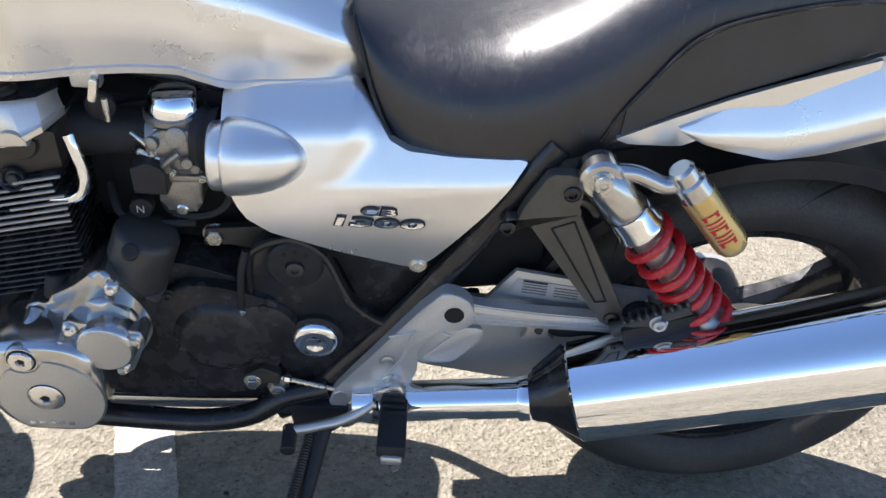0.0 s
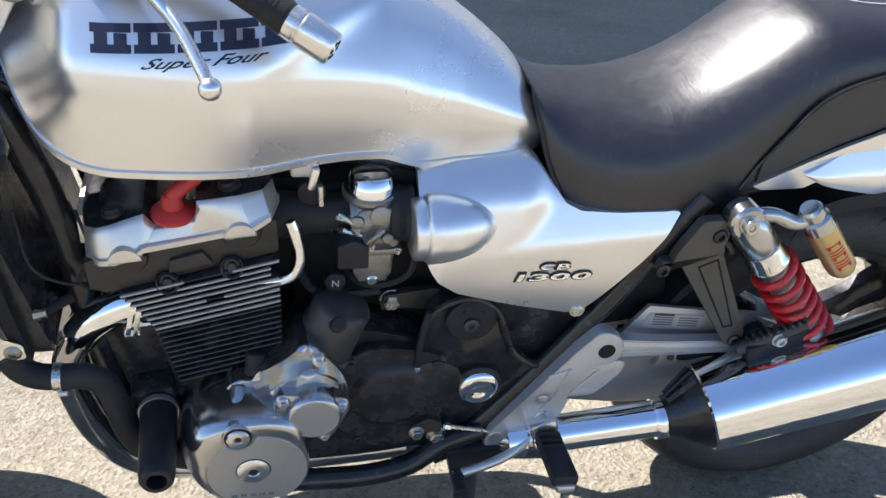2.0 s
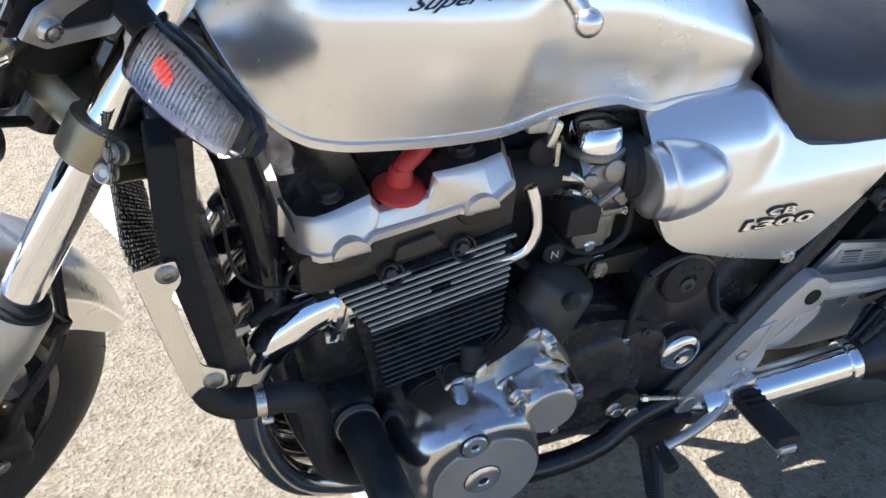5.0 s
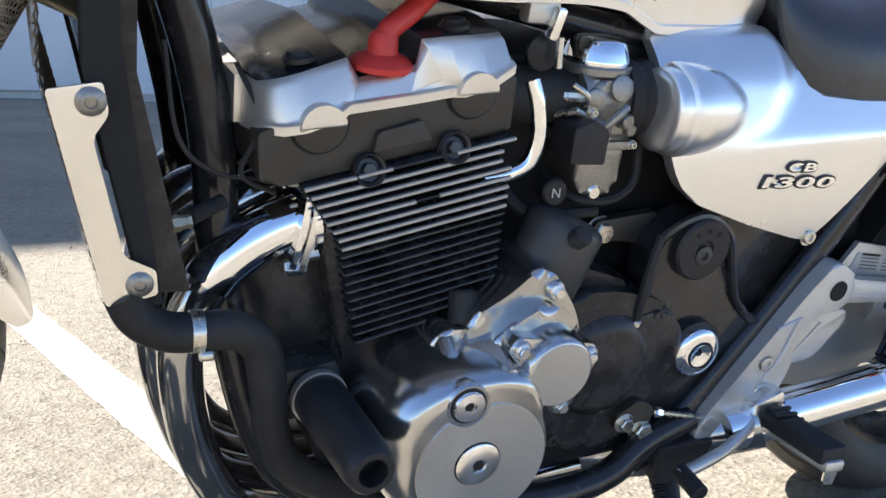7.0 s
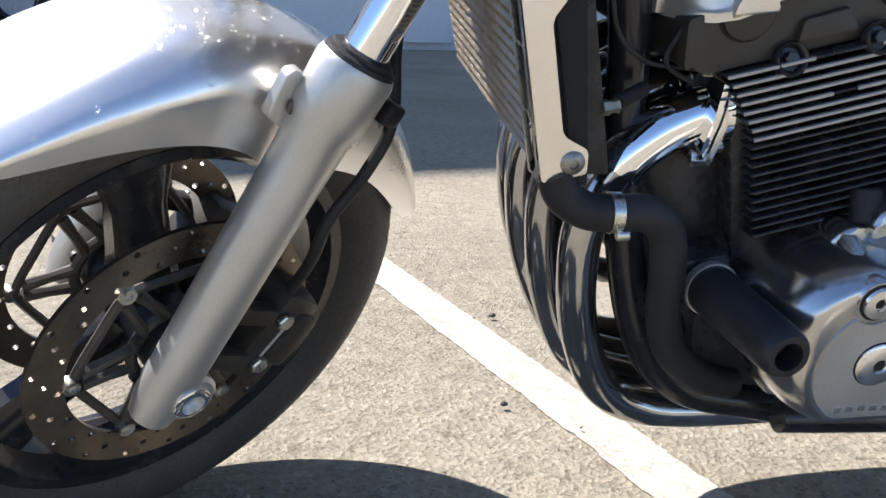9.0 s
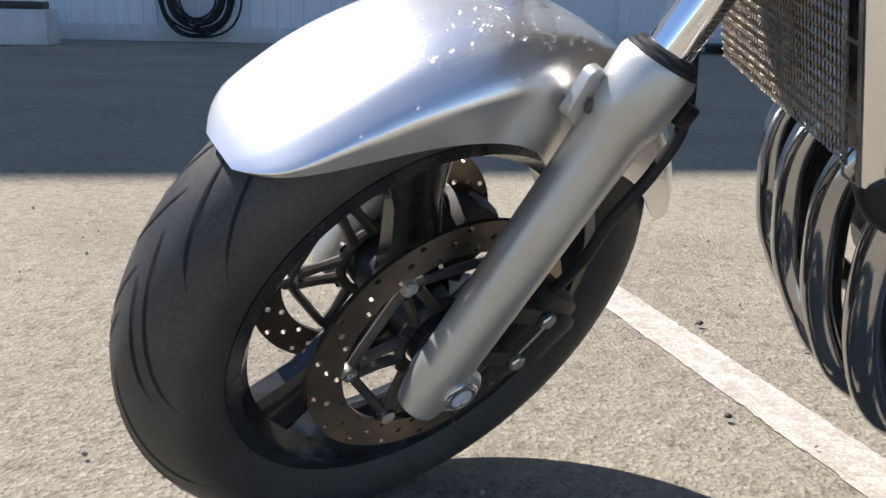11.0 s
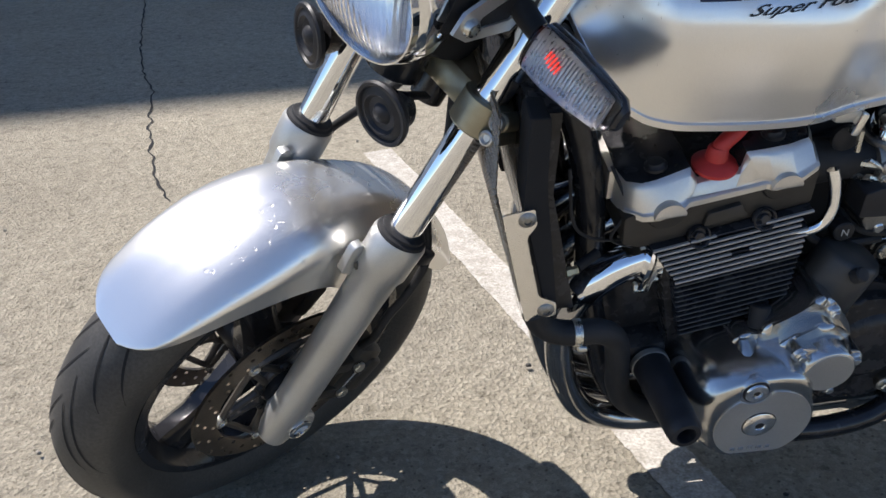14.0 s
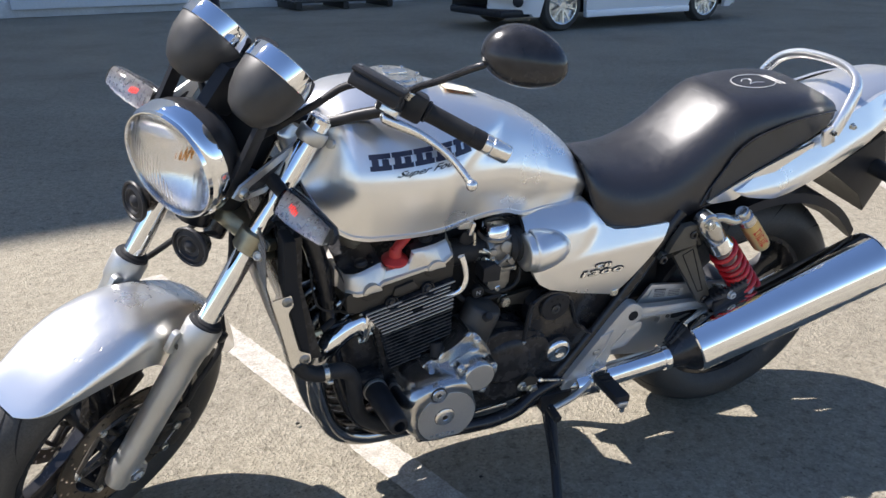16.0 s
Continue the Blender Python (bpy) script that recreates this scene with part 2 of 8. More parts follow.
def asphalt():
    m = bpy.data.materials.new("asphalt")
    m.use_nodes = True
    t = m.node_tree
    n, l = t.nodes, t.links
    p = n["Principled BSDF"]
    co = n.new("ShaderNodeTexCoord")

    def noise_tex(scale, detail=4.0, rough=0.6):
        x = n.new("ShaderNodeTexNoise")
        x.inputs["Scale"].default_value, x.inputs["Detail"].default_value, x.inputs["Roughness"].default_value = scale, detail, rough
        l.new(co.outputs["Object"], x.inputs["Vector"])
        return x

    def ramp(sock, stops):
        r = n.new("ShaderNodeValToRGB")
        e = r.color_ramp.elements
        e[0].position, e[0].color = stops[0][0], (*stops[0][1], 1)
        e[1].position, e[1].color = stops[-1][0], (*stops[-1][1], 1)
        for pos, c in stops[1:-1]:
            e.new(pos).color = (*c, 1)
        l.new(sock, r.inputs["Fac"])
        return r

    big = noise_tex(0.9, 5)
    vor = n.new("ShaderNodeTexVoronoi")
    vor.inputs["Scale"].default_value = 115.0
    l.new(co.outputs["Object"], vor.inputs["Vector"])
    stones = ramp(vor.outputs["Color"], [(0.0, (0.255, 0.228, 0.176)), (0.5, (0.318, 0.285, 0.221)), (1.0, (0.405, 0.366, 0.289))])
    grit = noise_tex(330, 3, 0.7)
    g = ramp(grit.outputs["Fac"], [(0.30, (0.70, 0.70, 0.69)), (0.5, (0.97, 0.97, 0.97)), (0.75, (1.15, 1.14, 1.12))])
    bg = ramp(big.outputs["Fac"], [(0.28, (0.78, 0.77, 0.76)), (0.5, (0.98, 0.98, 0.98)), (0.75, (1.12, 1.12, 1.1))])
    pit = n.new("ShaderNodeTexVoronoi")
    pit.feature = "F1"
    pit.inputs["Scale"].default_value = 58.0
    l.new(co.outputs["Object"], pit.inputs["Vector"])
    blotch = noise_tex(24, 6, 0.72)
    bl = ramp(blotch.outputs["Fac"], [(0.32, (0.58, 0.57, 0.55)), (0.45, (0.95, 0.95, 0.95)), (0.7, (1.14, 1.14, 1.13))])
    pits = ramp(pit.outputs["Distance"], [(0.06, (0.45, 0.44, 0.42)), (0.22, (1, 1, 1))])

    def mul(a, b):
        x = n.new("ShaderNodeMix")
        x.data_type, x.blend_type = "RGBA", "MULTIPLY"
        x.inputs["Factor"].default_value = 1.0
        l.new(a, x.inputs["A"])
        l.new(b, x.inputs["B"])
        return x.outputs["Result"]

    l.new(mul(mul(mul(mul(stones.outputs["Color"], g.outputs["Color"]), bg.outputs["Color"]), bl.outputs["Color"]), pits.outputs["Color"]), p.inputs["Base Color"])
    p.inputs["Roughness"].default_value = 0.88
    p.inputs["Specular IOR Level"].default_value = 0.3
    bp = n.new("ShaderNodeBump")
    bp.inputs["Strength"].default_value, bp.inputs["Distance"].default_value = 0.9, 0.006
    h = n.new("ShaderNodeMath")
    h.operation = "ADD"
    l.new(grit.outputs["Fac"], h.inputs[0])
    l.new(vor.outputs["Distance"], h.inputs[1])
    h2 = n.new("ShaderNodeMath")
    h2.operation = "MULTIPLY_ADD"
    h2.inputs[1].default_value = 2.2
    l.new(blotch.outputs["Fac"], h2.inputs[0])
    l.new(h.outputs["Value"], h2.inputs[2])
    l.new(h2.outputs["Value"], bp.inputs["Height"])
    l.new(bp.outputs["Normal"], p.inputs["Normal"])
    return m


ASPHALT = asphalt()
ROAD_PAINT = mat("worn_road_paint", (0.28, 0.255, 0.215), 0.8, 0.0, 0.1, 26.0, fine=0.22, fine_scale=210, bump=0.7, bump_scale=220, base2=(0.43, 0.405, 0.36))
def wear_road_paint():
    n, l = ROAD_PAINT.node_tree.nodes, ROAD_PAINT.node_tree.links
    p = n["Principled BSDF"]
    co = n.new("ShaderNodeTexCoord")
    a, b = n.new("ShaderNodeTexNoise"), n.new("ShaderNodeTexNoise")
    for t, sc, d in ((a, 75.0, 8.0), (b, 7.0, 4.0)):
        t.inputs["Scale"].default_value, t.inputs["Detail"].default_value, t.inputs["Roughness"].default_value = sc, d, 0.7
        l.new(co.outputs["Object"], t.inputs["Vector"])
    add = n.new("ShaderNodeMath")
    add.operation = "MULTIPLY_ADD"
    add.inputs[1].default_value = 0.55
    l.new(b.outputs["Fac"], add.inputs[0])
    l.new(a.outputs["Fac"], add.inputs[2])
    r = n.new("ShaderNodeMapRange")
    r.inputs["From Min"].default_value, r.inputs["From Max"].default_value = 0.62, 0.70
    l.new(add.outputs["Value"], r.inputs["Value"])
    mx = n.new("ShaderNodeMix")
    mx.data_type = "RGBA"
    mx.inputs["A"].default_value = (0.25, 0.225, 0.18, 1)
    l.new(p.inputs["Base Color"].links[0].from_socket, mx.inputs["B"])
    l.new(r.outputs["Result"], mx.inputs["Factor"])
    l.new(mx.outputs["Result"], p.inputs["Base Color"])


wear_road_paint()
WALL_PAINT = mat("white_cladding_paint", (0.66, 0.67, 0.68), 0.5, 0.0, 0.06, 0.8, fine=0.04, fine_scale=30, bump=0.02)
CONCRETE = mat("concrete", (0.55, 0.54, 0.52), 0.8, 0.0, 0.12, 3.0, fine=0.1, fine_scale=60, bump=0.2, bump_scale=40)
CHIPS = mat("stone_chips", (0.28, 0.255, 0.215), 0.85, 0.0, 0.4, 90.0)
CAR_PAINT = mat("white_car_paint", (0.80, 0.80, 0.80), 0.25, 0.0, 0.02, 1.0, coat=0.8, rvar=0.02)
CAR_GLASS = mat("dark_car_glass", (0.02, 0.024, 0.026), 0.06, 0.0, 0.1, 1.0, spec=0.8)
# for real matt black parts, and painted shade in holes, grooves and gaps
SHADE_BLACK = mat("matt_shade_black", (0.021, 0.021, 0.022), 0.8, spec=0.15)


# ---------------------------------------------------------------- mesh helpers
def part(name, bm, material, parent=None, label="", smooth=40.0, m=None):
    """One mesh object from a bmesh, under its thing or part."""
    if m is not None:
        bmesh.ops.transform(bm, matrix=m, verts=bm.verts)
    bmesh.ops.recalc_face_normals(bm, faces=bm.faces)
    me = bpy.data.meshes.new(name)
    bm.to_mesh(me)
    bm.free()
    me.materials.append(material)
    if smooth:
        me.polygons.foreach_set("use_smooth", [True] * len(me.polygons))
        me.set_sharp_from_angle(angle=radians(smooth))
    ob = new(name, me)
    if parent is not None and parent.parent and parent.parent.parent:
        parent = parent.parent
    if parent is not None:
        ob.parent = parent
    if label:
        ob["label"] = label
    return ob


def thing(name, m, label, category, group="", kind=""):
    ob = new(name)
    ob.empty_display_size = 0.05
    ob.matrix_world = m
    return tagged(ob, label, category, group, kind)


def smooth_path(pts, n=8):
    """Catmull-Rom through the points."""
    p = [Vector(q) for q in pts]
    p = [2 * p[0] - p[1]] + p + [2 * p[-1] - p[-2]]
    out = []
    for i in range(1, len(p) - 2):
        for k in range(n):
            t = k / n
            out.append(0.5 * (2 * p[i] + (p[i + 1] - p[i - 1]) * t + (2 * p[i - 1] - 5 * p[i] + 4 * p[i + 1] - p[i + 2]) * t * t
                              + (3 * p[i] - 3 * p[i + 1] + p[i + 2] - p[i - 1]) * t ** 3))
    return out + [p[-2]]


def lerp(table, x):
    return float(np.interp(x, [r[0] for r in table], [r[1] for r in table]))


def glide(table, x):
    """A smooth curve through the rows that never overshoots them."""
    i = 0
    while i < len(table) - 2 and x > table[i + 1][0]:
        i += 1

    def slope(j):
        if j == 0 or j == len(table) - 1:
            a, b = (0, 1) if j == 0 else (-2, -1)
            return (table[b][1] - table[a][1]) / (table[b][0] - table[a][0])
        p = (table[j][1] - table[j - 1][1]) / (table[j][0] - table[j - 1][0])
        q = (table[j + 1][1] - table[j][1]) / (table[j + 1][0] - table[j][0])
        return 0.0 if p * q <= 0 else 2 * p * q / (p + q)

    (x0, y0), (x1, y1) = table[i], table[i + 1]
    h = x1 - x0
    t = min(1.0, max(0.0, (x - x0) / h))
    return ((1 + 2 * t) * (1 - t) ** 2 * y0 + t * (1 - t) ** 2 * h * slope(i) + t * t * (3 - 2 * t) * y1 + t * t * (t - 1) * h * slope(i + 1))


def skin(bm, rings, closed=True, caps=True):
    """Faces between rings of points."""
    vs = [[bm.verts.new(p) for p in r] for r in rings]
    k = len(vs[0])
    for a, b in zip(vs, vs[1:]):
        for i in range(k if closed else k - 1):
            j = (i + 1) % k
            bm.faces.new((a[i], a[j], b[j], b[i]))
    if caps and closed:
        bm.faces.new(vs[0][::-1])
        bm.faces.new(vs[-1])
    return vs


def tube(path, r, seg=12, bm=None, caps=True, flat=1.0):
    """A pipe along a path; r is a number or a list."""
    bm = bm or bmesh.new()
    path = [Vector(p) for p in path]
    rings = []
    up = None
    for i, p in enumerate(path):
        d = (path[min(i + 1, len(path) - 1)] - path[max(i - 1, 0)]).normalized()
        if up is None:
            up = Vector((0, 1, 0)) if abs(d.y) < 0.9 else Vector((1, 0, 0))
        s = d.cross(up).normalized()
        up = s.cross(d).normalized()
        rr = r[i] if isinstance(r, (list, tuple)) else r
        rings.append([p + rr * (math.cos(a) * s + flat * math.sin(a) * up) for a in (2 * math.pi * k / seg for k in range(seg))])
    skin(bm, rings, True, caps)
    return bm


def along(a, b):
    """A pose whose z runs from a to b, with its origin at a."""
    a, b = Vector(a), Vector(b)
    return Matrix.Translation(a) @ (b - a).to_track_quat("Z", "Y").to_matrix().to_4x4()


def lathe(profile, a, b=None, seg=28, bm=None, m=None, caps=True):
    """A turned body: rows (height, radius) along the way from a to b."""
    bm = bm or bmesh.new()
    if m is None:
        m = along(a, b)
    rings = [[m @ Vector((max(r, 1e-4) * math.cos(t), max(r, 1e-4) * math.sin(t), h)) for t in (2 * math.pi * k / seg for k in range(seg))] for h, r in profile]
    skin(bm, rings, True, caps)
    return bm


def rod(a, b, r, seg=16, edge=0.0015, bm=None):
    """A cylinder with broken edges."""
    h = (Vector(b) - Vector(a)).length
    e = min(edge, r * 0.4, h * 0.4)
    return lathe([(0, r - e), (e, r), (h - e, r), (h, r - e)], a, b, seg, bm)


def plate(outline, y0, y1, bevel=0.002, bm=None, seg=2):
    """A slab cut to an outline in x and z, from y0 (outside) to y1."""
    own = bmesh.new()
    a = [own.verts.new((x, y0, z)) for x, z in outline]
    b = [own.verts.new((x, y1, z)) for x, z in outline]
    n = len(a)
    front = own.faces.new(a)
    own.faces.new(b[::-1])
    for i in range(n):
        own.faces.new((a[i], b[i], b[(i + 1) % n], a[(i + 1) % n]))
    if bevel:
        bmesh.ops.bevel(own, geom=list(front.edges), offset=bevel, segments=seg, profile=0.6, affect="EDGES", clamp_overlap=True)
    if bm is None:
        return own
    me = bpy.data.meshes.new("tmp")
    own.to_mesh(me)
    own.free()
    bm.from_mesh(me)
    bpy.data.meshes.remove(me)
    return bm


def rounded(pts, r=0.006, n=3):
    """An outline with its corners rounded."""
    out = []
    p = [Vector((*q, 0)) for q in pts]
    k = len(p)
    for i in range(k):
        a, b, c = p[i - 1], p[i], p[(i + 1) % k]
        ra = min(r, (a - b).length * 0.45, (c - b).length * 0.45)
        s, e = b + (a - b).normalized() * ra, b + (c - b).normalized() * ra
        for j in range(n + 1):
            t = j / n
            q = (1 - t) ** 2 * s + 2 * t * (1 - t) * b + t * t * e
            out.append((q.x, q.y))
    return out


def holed_plate(outer, inner, y0, y1, bm=None):
    """A slab with one opening; both outlines have the same number of corners."""
    bm = bm or bmesh.new()
    rows = [[bm.verts.new((x, y, z)) for x, z in ring] for ring, y in ((outer, y0), (inner, y0), (inner, y1), (outer, y1))]
    k = len(outer)
    for r in range(4):
        a, b = rows[r], rows[(r + 1) % 4]
        for i in range(k):
            bm.faces.new((a[i], a[(i + 1) % k], b[(i + 1) % k], b[i]))
    return bm


def box(size, m, bevel=0.003, bm=None, seg=2):
    own = bmesh.new()
    bmesh.ops.create_cube(own, size=1.0)
    bmesh.ops.scale(own, vec=size, verts=own.verts)
    if bevel:
        bmesh.ops.bevel(own, geom=own.edges[:], offset=bevel, segments=seg, profile=0.5, affect="EDGES", clamp_overlap=True)
    bmesh.ops.transform(own, matrix=m, verts=own.verts)
    if bm is None:
        return own
    me = bpy.data.meshes.new("tmp")
    own.to_mesh(me)
    own.free()
    bm.from_mesh(me)
    bpy.data.meshes.remove(me)
    return bm


def panel(xs, lo, hi, yf, thick=0.004, rows=14, lip=0.006):
    """A curved side panel between two edges, drawn over columns of x; its rim turns inwards."""
    bm = bmesh.new()
    grid = []
    for x in xs:
        a, b = lerp(lo, x), lerp(hi, x)
        col = []
        for k in range(rows + 1):
            z = a + (b - a) * k / rows
            col.append(bm.verts.new((x, yf(x, z), z)))
        grid.append(col)
    for c, d in zip(grid, grid[1:]):
        for k in range(rows):
            bm.faces.new((c[k], c[k + 1], d[k + 1], d[k]))
    edge = [e for e in bm.edges if e.is_boundary]
    ret = bmesh.ops.extrude_edge_only(bm, edges=edge)
    bmesh.ops.translate(bm, vec=(0, thick + lip, 0), verts=[v for v in ret["geom"] if isinstance(v, bmesh.types.BMVert)])
    return bm


def hex_bolt(at, axis, r, h, material, parent, name="bolt", washer=True, socket=False):
    at, axis = Vector(at), Vector(axis).normalized()
    bm = bmesh.new()
    if washer:
        rod(at, at + axis * h * 0.25, r * 1.35, 20, 0.0008, bm)
    seg = 20 if socket else 6
    m = along(at, at + axis)
    lathe([(0, r), (h * 0.85, r), (h, r * 0.86)] + ([(h, r * 0.5), (h * 0.55, r * 0.45)] if socket else []), None, None, seg, bm, m)
    return part(name, bm, material, parent, smooth=30)


L = Vector((0, -1, 0))          # out to the left side


def letters(text, x0, x1, z0, z1, lift, place, weight=0.0, slant=0.0, depth=0.0, rise=0.0):
    """Raised writing between two heights, laid on a flank by place(x, z) -> y."""
    cu = bpy.data.curves.new("letters", "FONT")
    cu.body, cu.size, cu.offset, cu.shear, cu.resolution_u = text, 1.0, weight, slant, 4
    tmp = new("letters", cu)
    me = bpy.data.meshes.new_from_object(tmp.evaluated_get(bpy.context.evaluated_depsgraph_get()))
    bpy.data.objects.remove(tmp)
    bm = bmesh.new()
    bm.from_mesh(me)
    bpy.data.meshes.remove(me)
    bmesh.ops.triangulate(bm, faces=bm.faces[:])
    if depth:
        ret = bmesh.ops.extrude_face_region(bm, geom=bm.faces[:])
        bmesh.ops.translate(bm, vec=(0, 0, 1), verts=[v for v in ret["geom"] if isinstance(v, bmesh.types.BMVert)])
    xa, xb = min(v.co.x for v in bm.verts), max(v.co.x for v in bm.verts)
    ya, yb = min(v.co.y for v in bm.verts), max(v.co.y for v in bm.verts)
    for v in bm.verts:
        x = x0 + (x1 - x0) * (v.co.x - xa) / (xb - xa)
        z = z0 + (z1 - z0) * (v.co.y - ya) / (yb - ya) + rise * (x - x0) / (x1 - x0)
        v.co = Vector((x, place(x, z) - lift - depth * v.co.z, z))
    return bm


# ---------------------------------------------------------------- ground and surroundings
def build_ground():
    bm = bmesh.new()
    xs = sorted({-400, -150, -60, -25, -12, *[round(-6 + 0.25 * i, 2) for i in range(57)], 12, 25, 60, 150, 400})
    ys = sorted({-400, -150, -60, -25, -10, *[round(-3 + 0.25 * i, 2) for i in range(53)], 14, 20, 40, 100, 400})
    v = [[bm.verts.new((x, y, 0.0)) for y in ys] for x in xs]
    for a, b in zip(v, v[1:]):
        for k in range(len(ys) - 1):
            bm.faces.new((a[k], b[k], b[k + 1], a[k + 1]))
    tagged(part("ground", bm, ASPHALT, smooth=0), "old pale grey asphalt of a parking lot", "ground", kind="structure")


def stripe(name, a, b, width, label):
    """A worn painted line with ragged edges, lying on the asphalt."""
    a, b = Vector((*a, 0)), Vector((*b, 0))
    d = (b - a).normalized()
    s = Vector((-d.y, d.x, 0))
    n = int((b - a).length / 0.012)
    bm = bmesh.new()
    rows = []
    for i in range(n + 1):
        p = a.lerp(b, i / n)
        w1 = width / 2 * (1 + 0.07 * noise.noise(p * 9)) + 0.005 * noise.noise(p * 70)
        w2 = width / 2 * (1 + 0.07 * noise.noise(p * 9 + Vector((7, 0, 0)))) + 0.005 * noise.noise(p * 70 + Vector((9, 0, 0)))
        rise = Vector((0, 0, 0.0022))
        rows.append([bm.verts.new(p + s * (-w1 + (w1 + w2) * k / 3) + rise) for k in range(4)])
    for r, q in zip(rows, rows[1:]):
        for k in range(3):
            bm.faces.new((r[k], r[k + 1], q[k + 1], q[k]))
    tagged(part(name, bm, ROAD_PAINT, smooth=0), label, "road marking", kind="structure")


def build_crack():
    """A dark open crack in the asphalt."""
    pts = [(-1.57, 2.32), (-1.655, 2.50), (-1.735, 2.72), (-1.85, 3.09), (-1.95, 3.46), (-2.03, 3.62), (-2.255, 4.31), (-2.51, 5.20), (-2.82, 6.17)]
    path = smooth_path([(x, y, 0) for x, y in pts], 14)
    bm = bmesh.new()
    rows = []
    for p in path:
        w = 0.0022 + 0.006 * abs(noise.noise(p * 12))
        j = Vector((0.016 * noise.noise(p * 14), 0.012 * noise.noise(p * 17), 0.0035))
        rows.append((bm.verts.new(p + j + Vector((-w, 0, 0))), bm.verts.new(p + j + Vector((w, 0, 0)))))
    for a, b in zip(rows, rows[1:]):
        bm.faces.new((a[0], a[1], b[1], b[0]))
    tagged(part("crack", bm, SHADE_BLACK, smooth=0), "dark ragged crack across the asphalt", "crack", kind="structure")


def build_pebbles():
    """Loose chips of stone on the asphalt."""
    rnd = random.Random(4)
    bm = bmesh.new()
    for _ in range(260):
        x, y = rnd.uniform(-2.6, 1.6), rnd.uniform(0.4, 3.6)
        r = rnd.choice((0.002, 0.003, 0.003, 0.004, 0.006))
        m = pose(x, y, 0.008 + r * 0.3, rnd.uniform(0, 90), rnd.uniform(0, 90), rnd.uniform(0, 360)) @ Matrix.Diagonal((r, r * rnd.uniform(0.6, 1), r * 0.6, 1))
        bmesh.ops.create_icosphere(bm, subdivisions=1, radius=1.0, matrix=m)
    tagged(part("gravel", bm, CHIPS, smooth=0), "loose grey stone chips scattered on the asphalt", "gravel", kind="stuff")
    for k, (x, y, r) in enumerate(((-0.594, 1.475, 0.0065), (-0.562, 1.892, 0.0075), (-0.20, 1.10, 0.005))):
        b = bmesh.new()
        bmesh.ops.create_icosphere(b, subdivisions=2, radius=r, matrix=pose(x, y, 0.009 + r * 0.3) @ Matrix.Diagonal((1, 0.8, 0.6, 1)))
        for v in b.verts:
            v.co += v.normal * 0.25 * r * noise.noise(v.co * 150)
        tagged(part("stone", b, WARM_BLACK, smooth=0), "small dark stone lying on the asphalt", "stone", group="stones")


FACE = pose(-2.4, 14.15, 0, 0, 0, math.degrees(LOT))                # x along the facade, y into the building


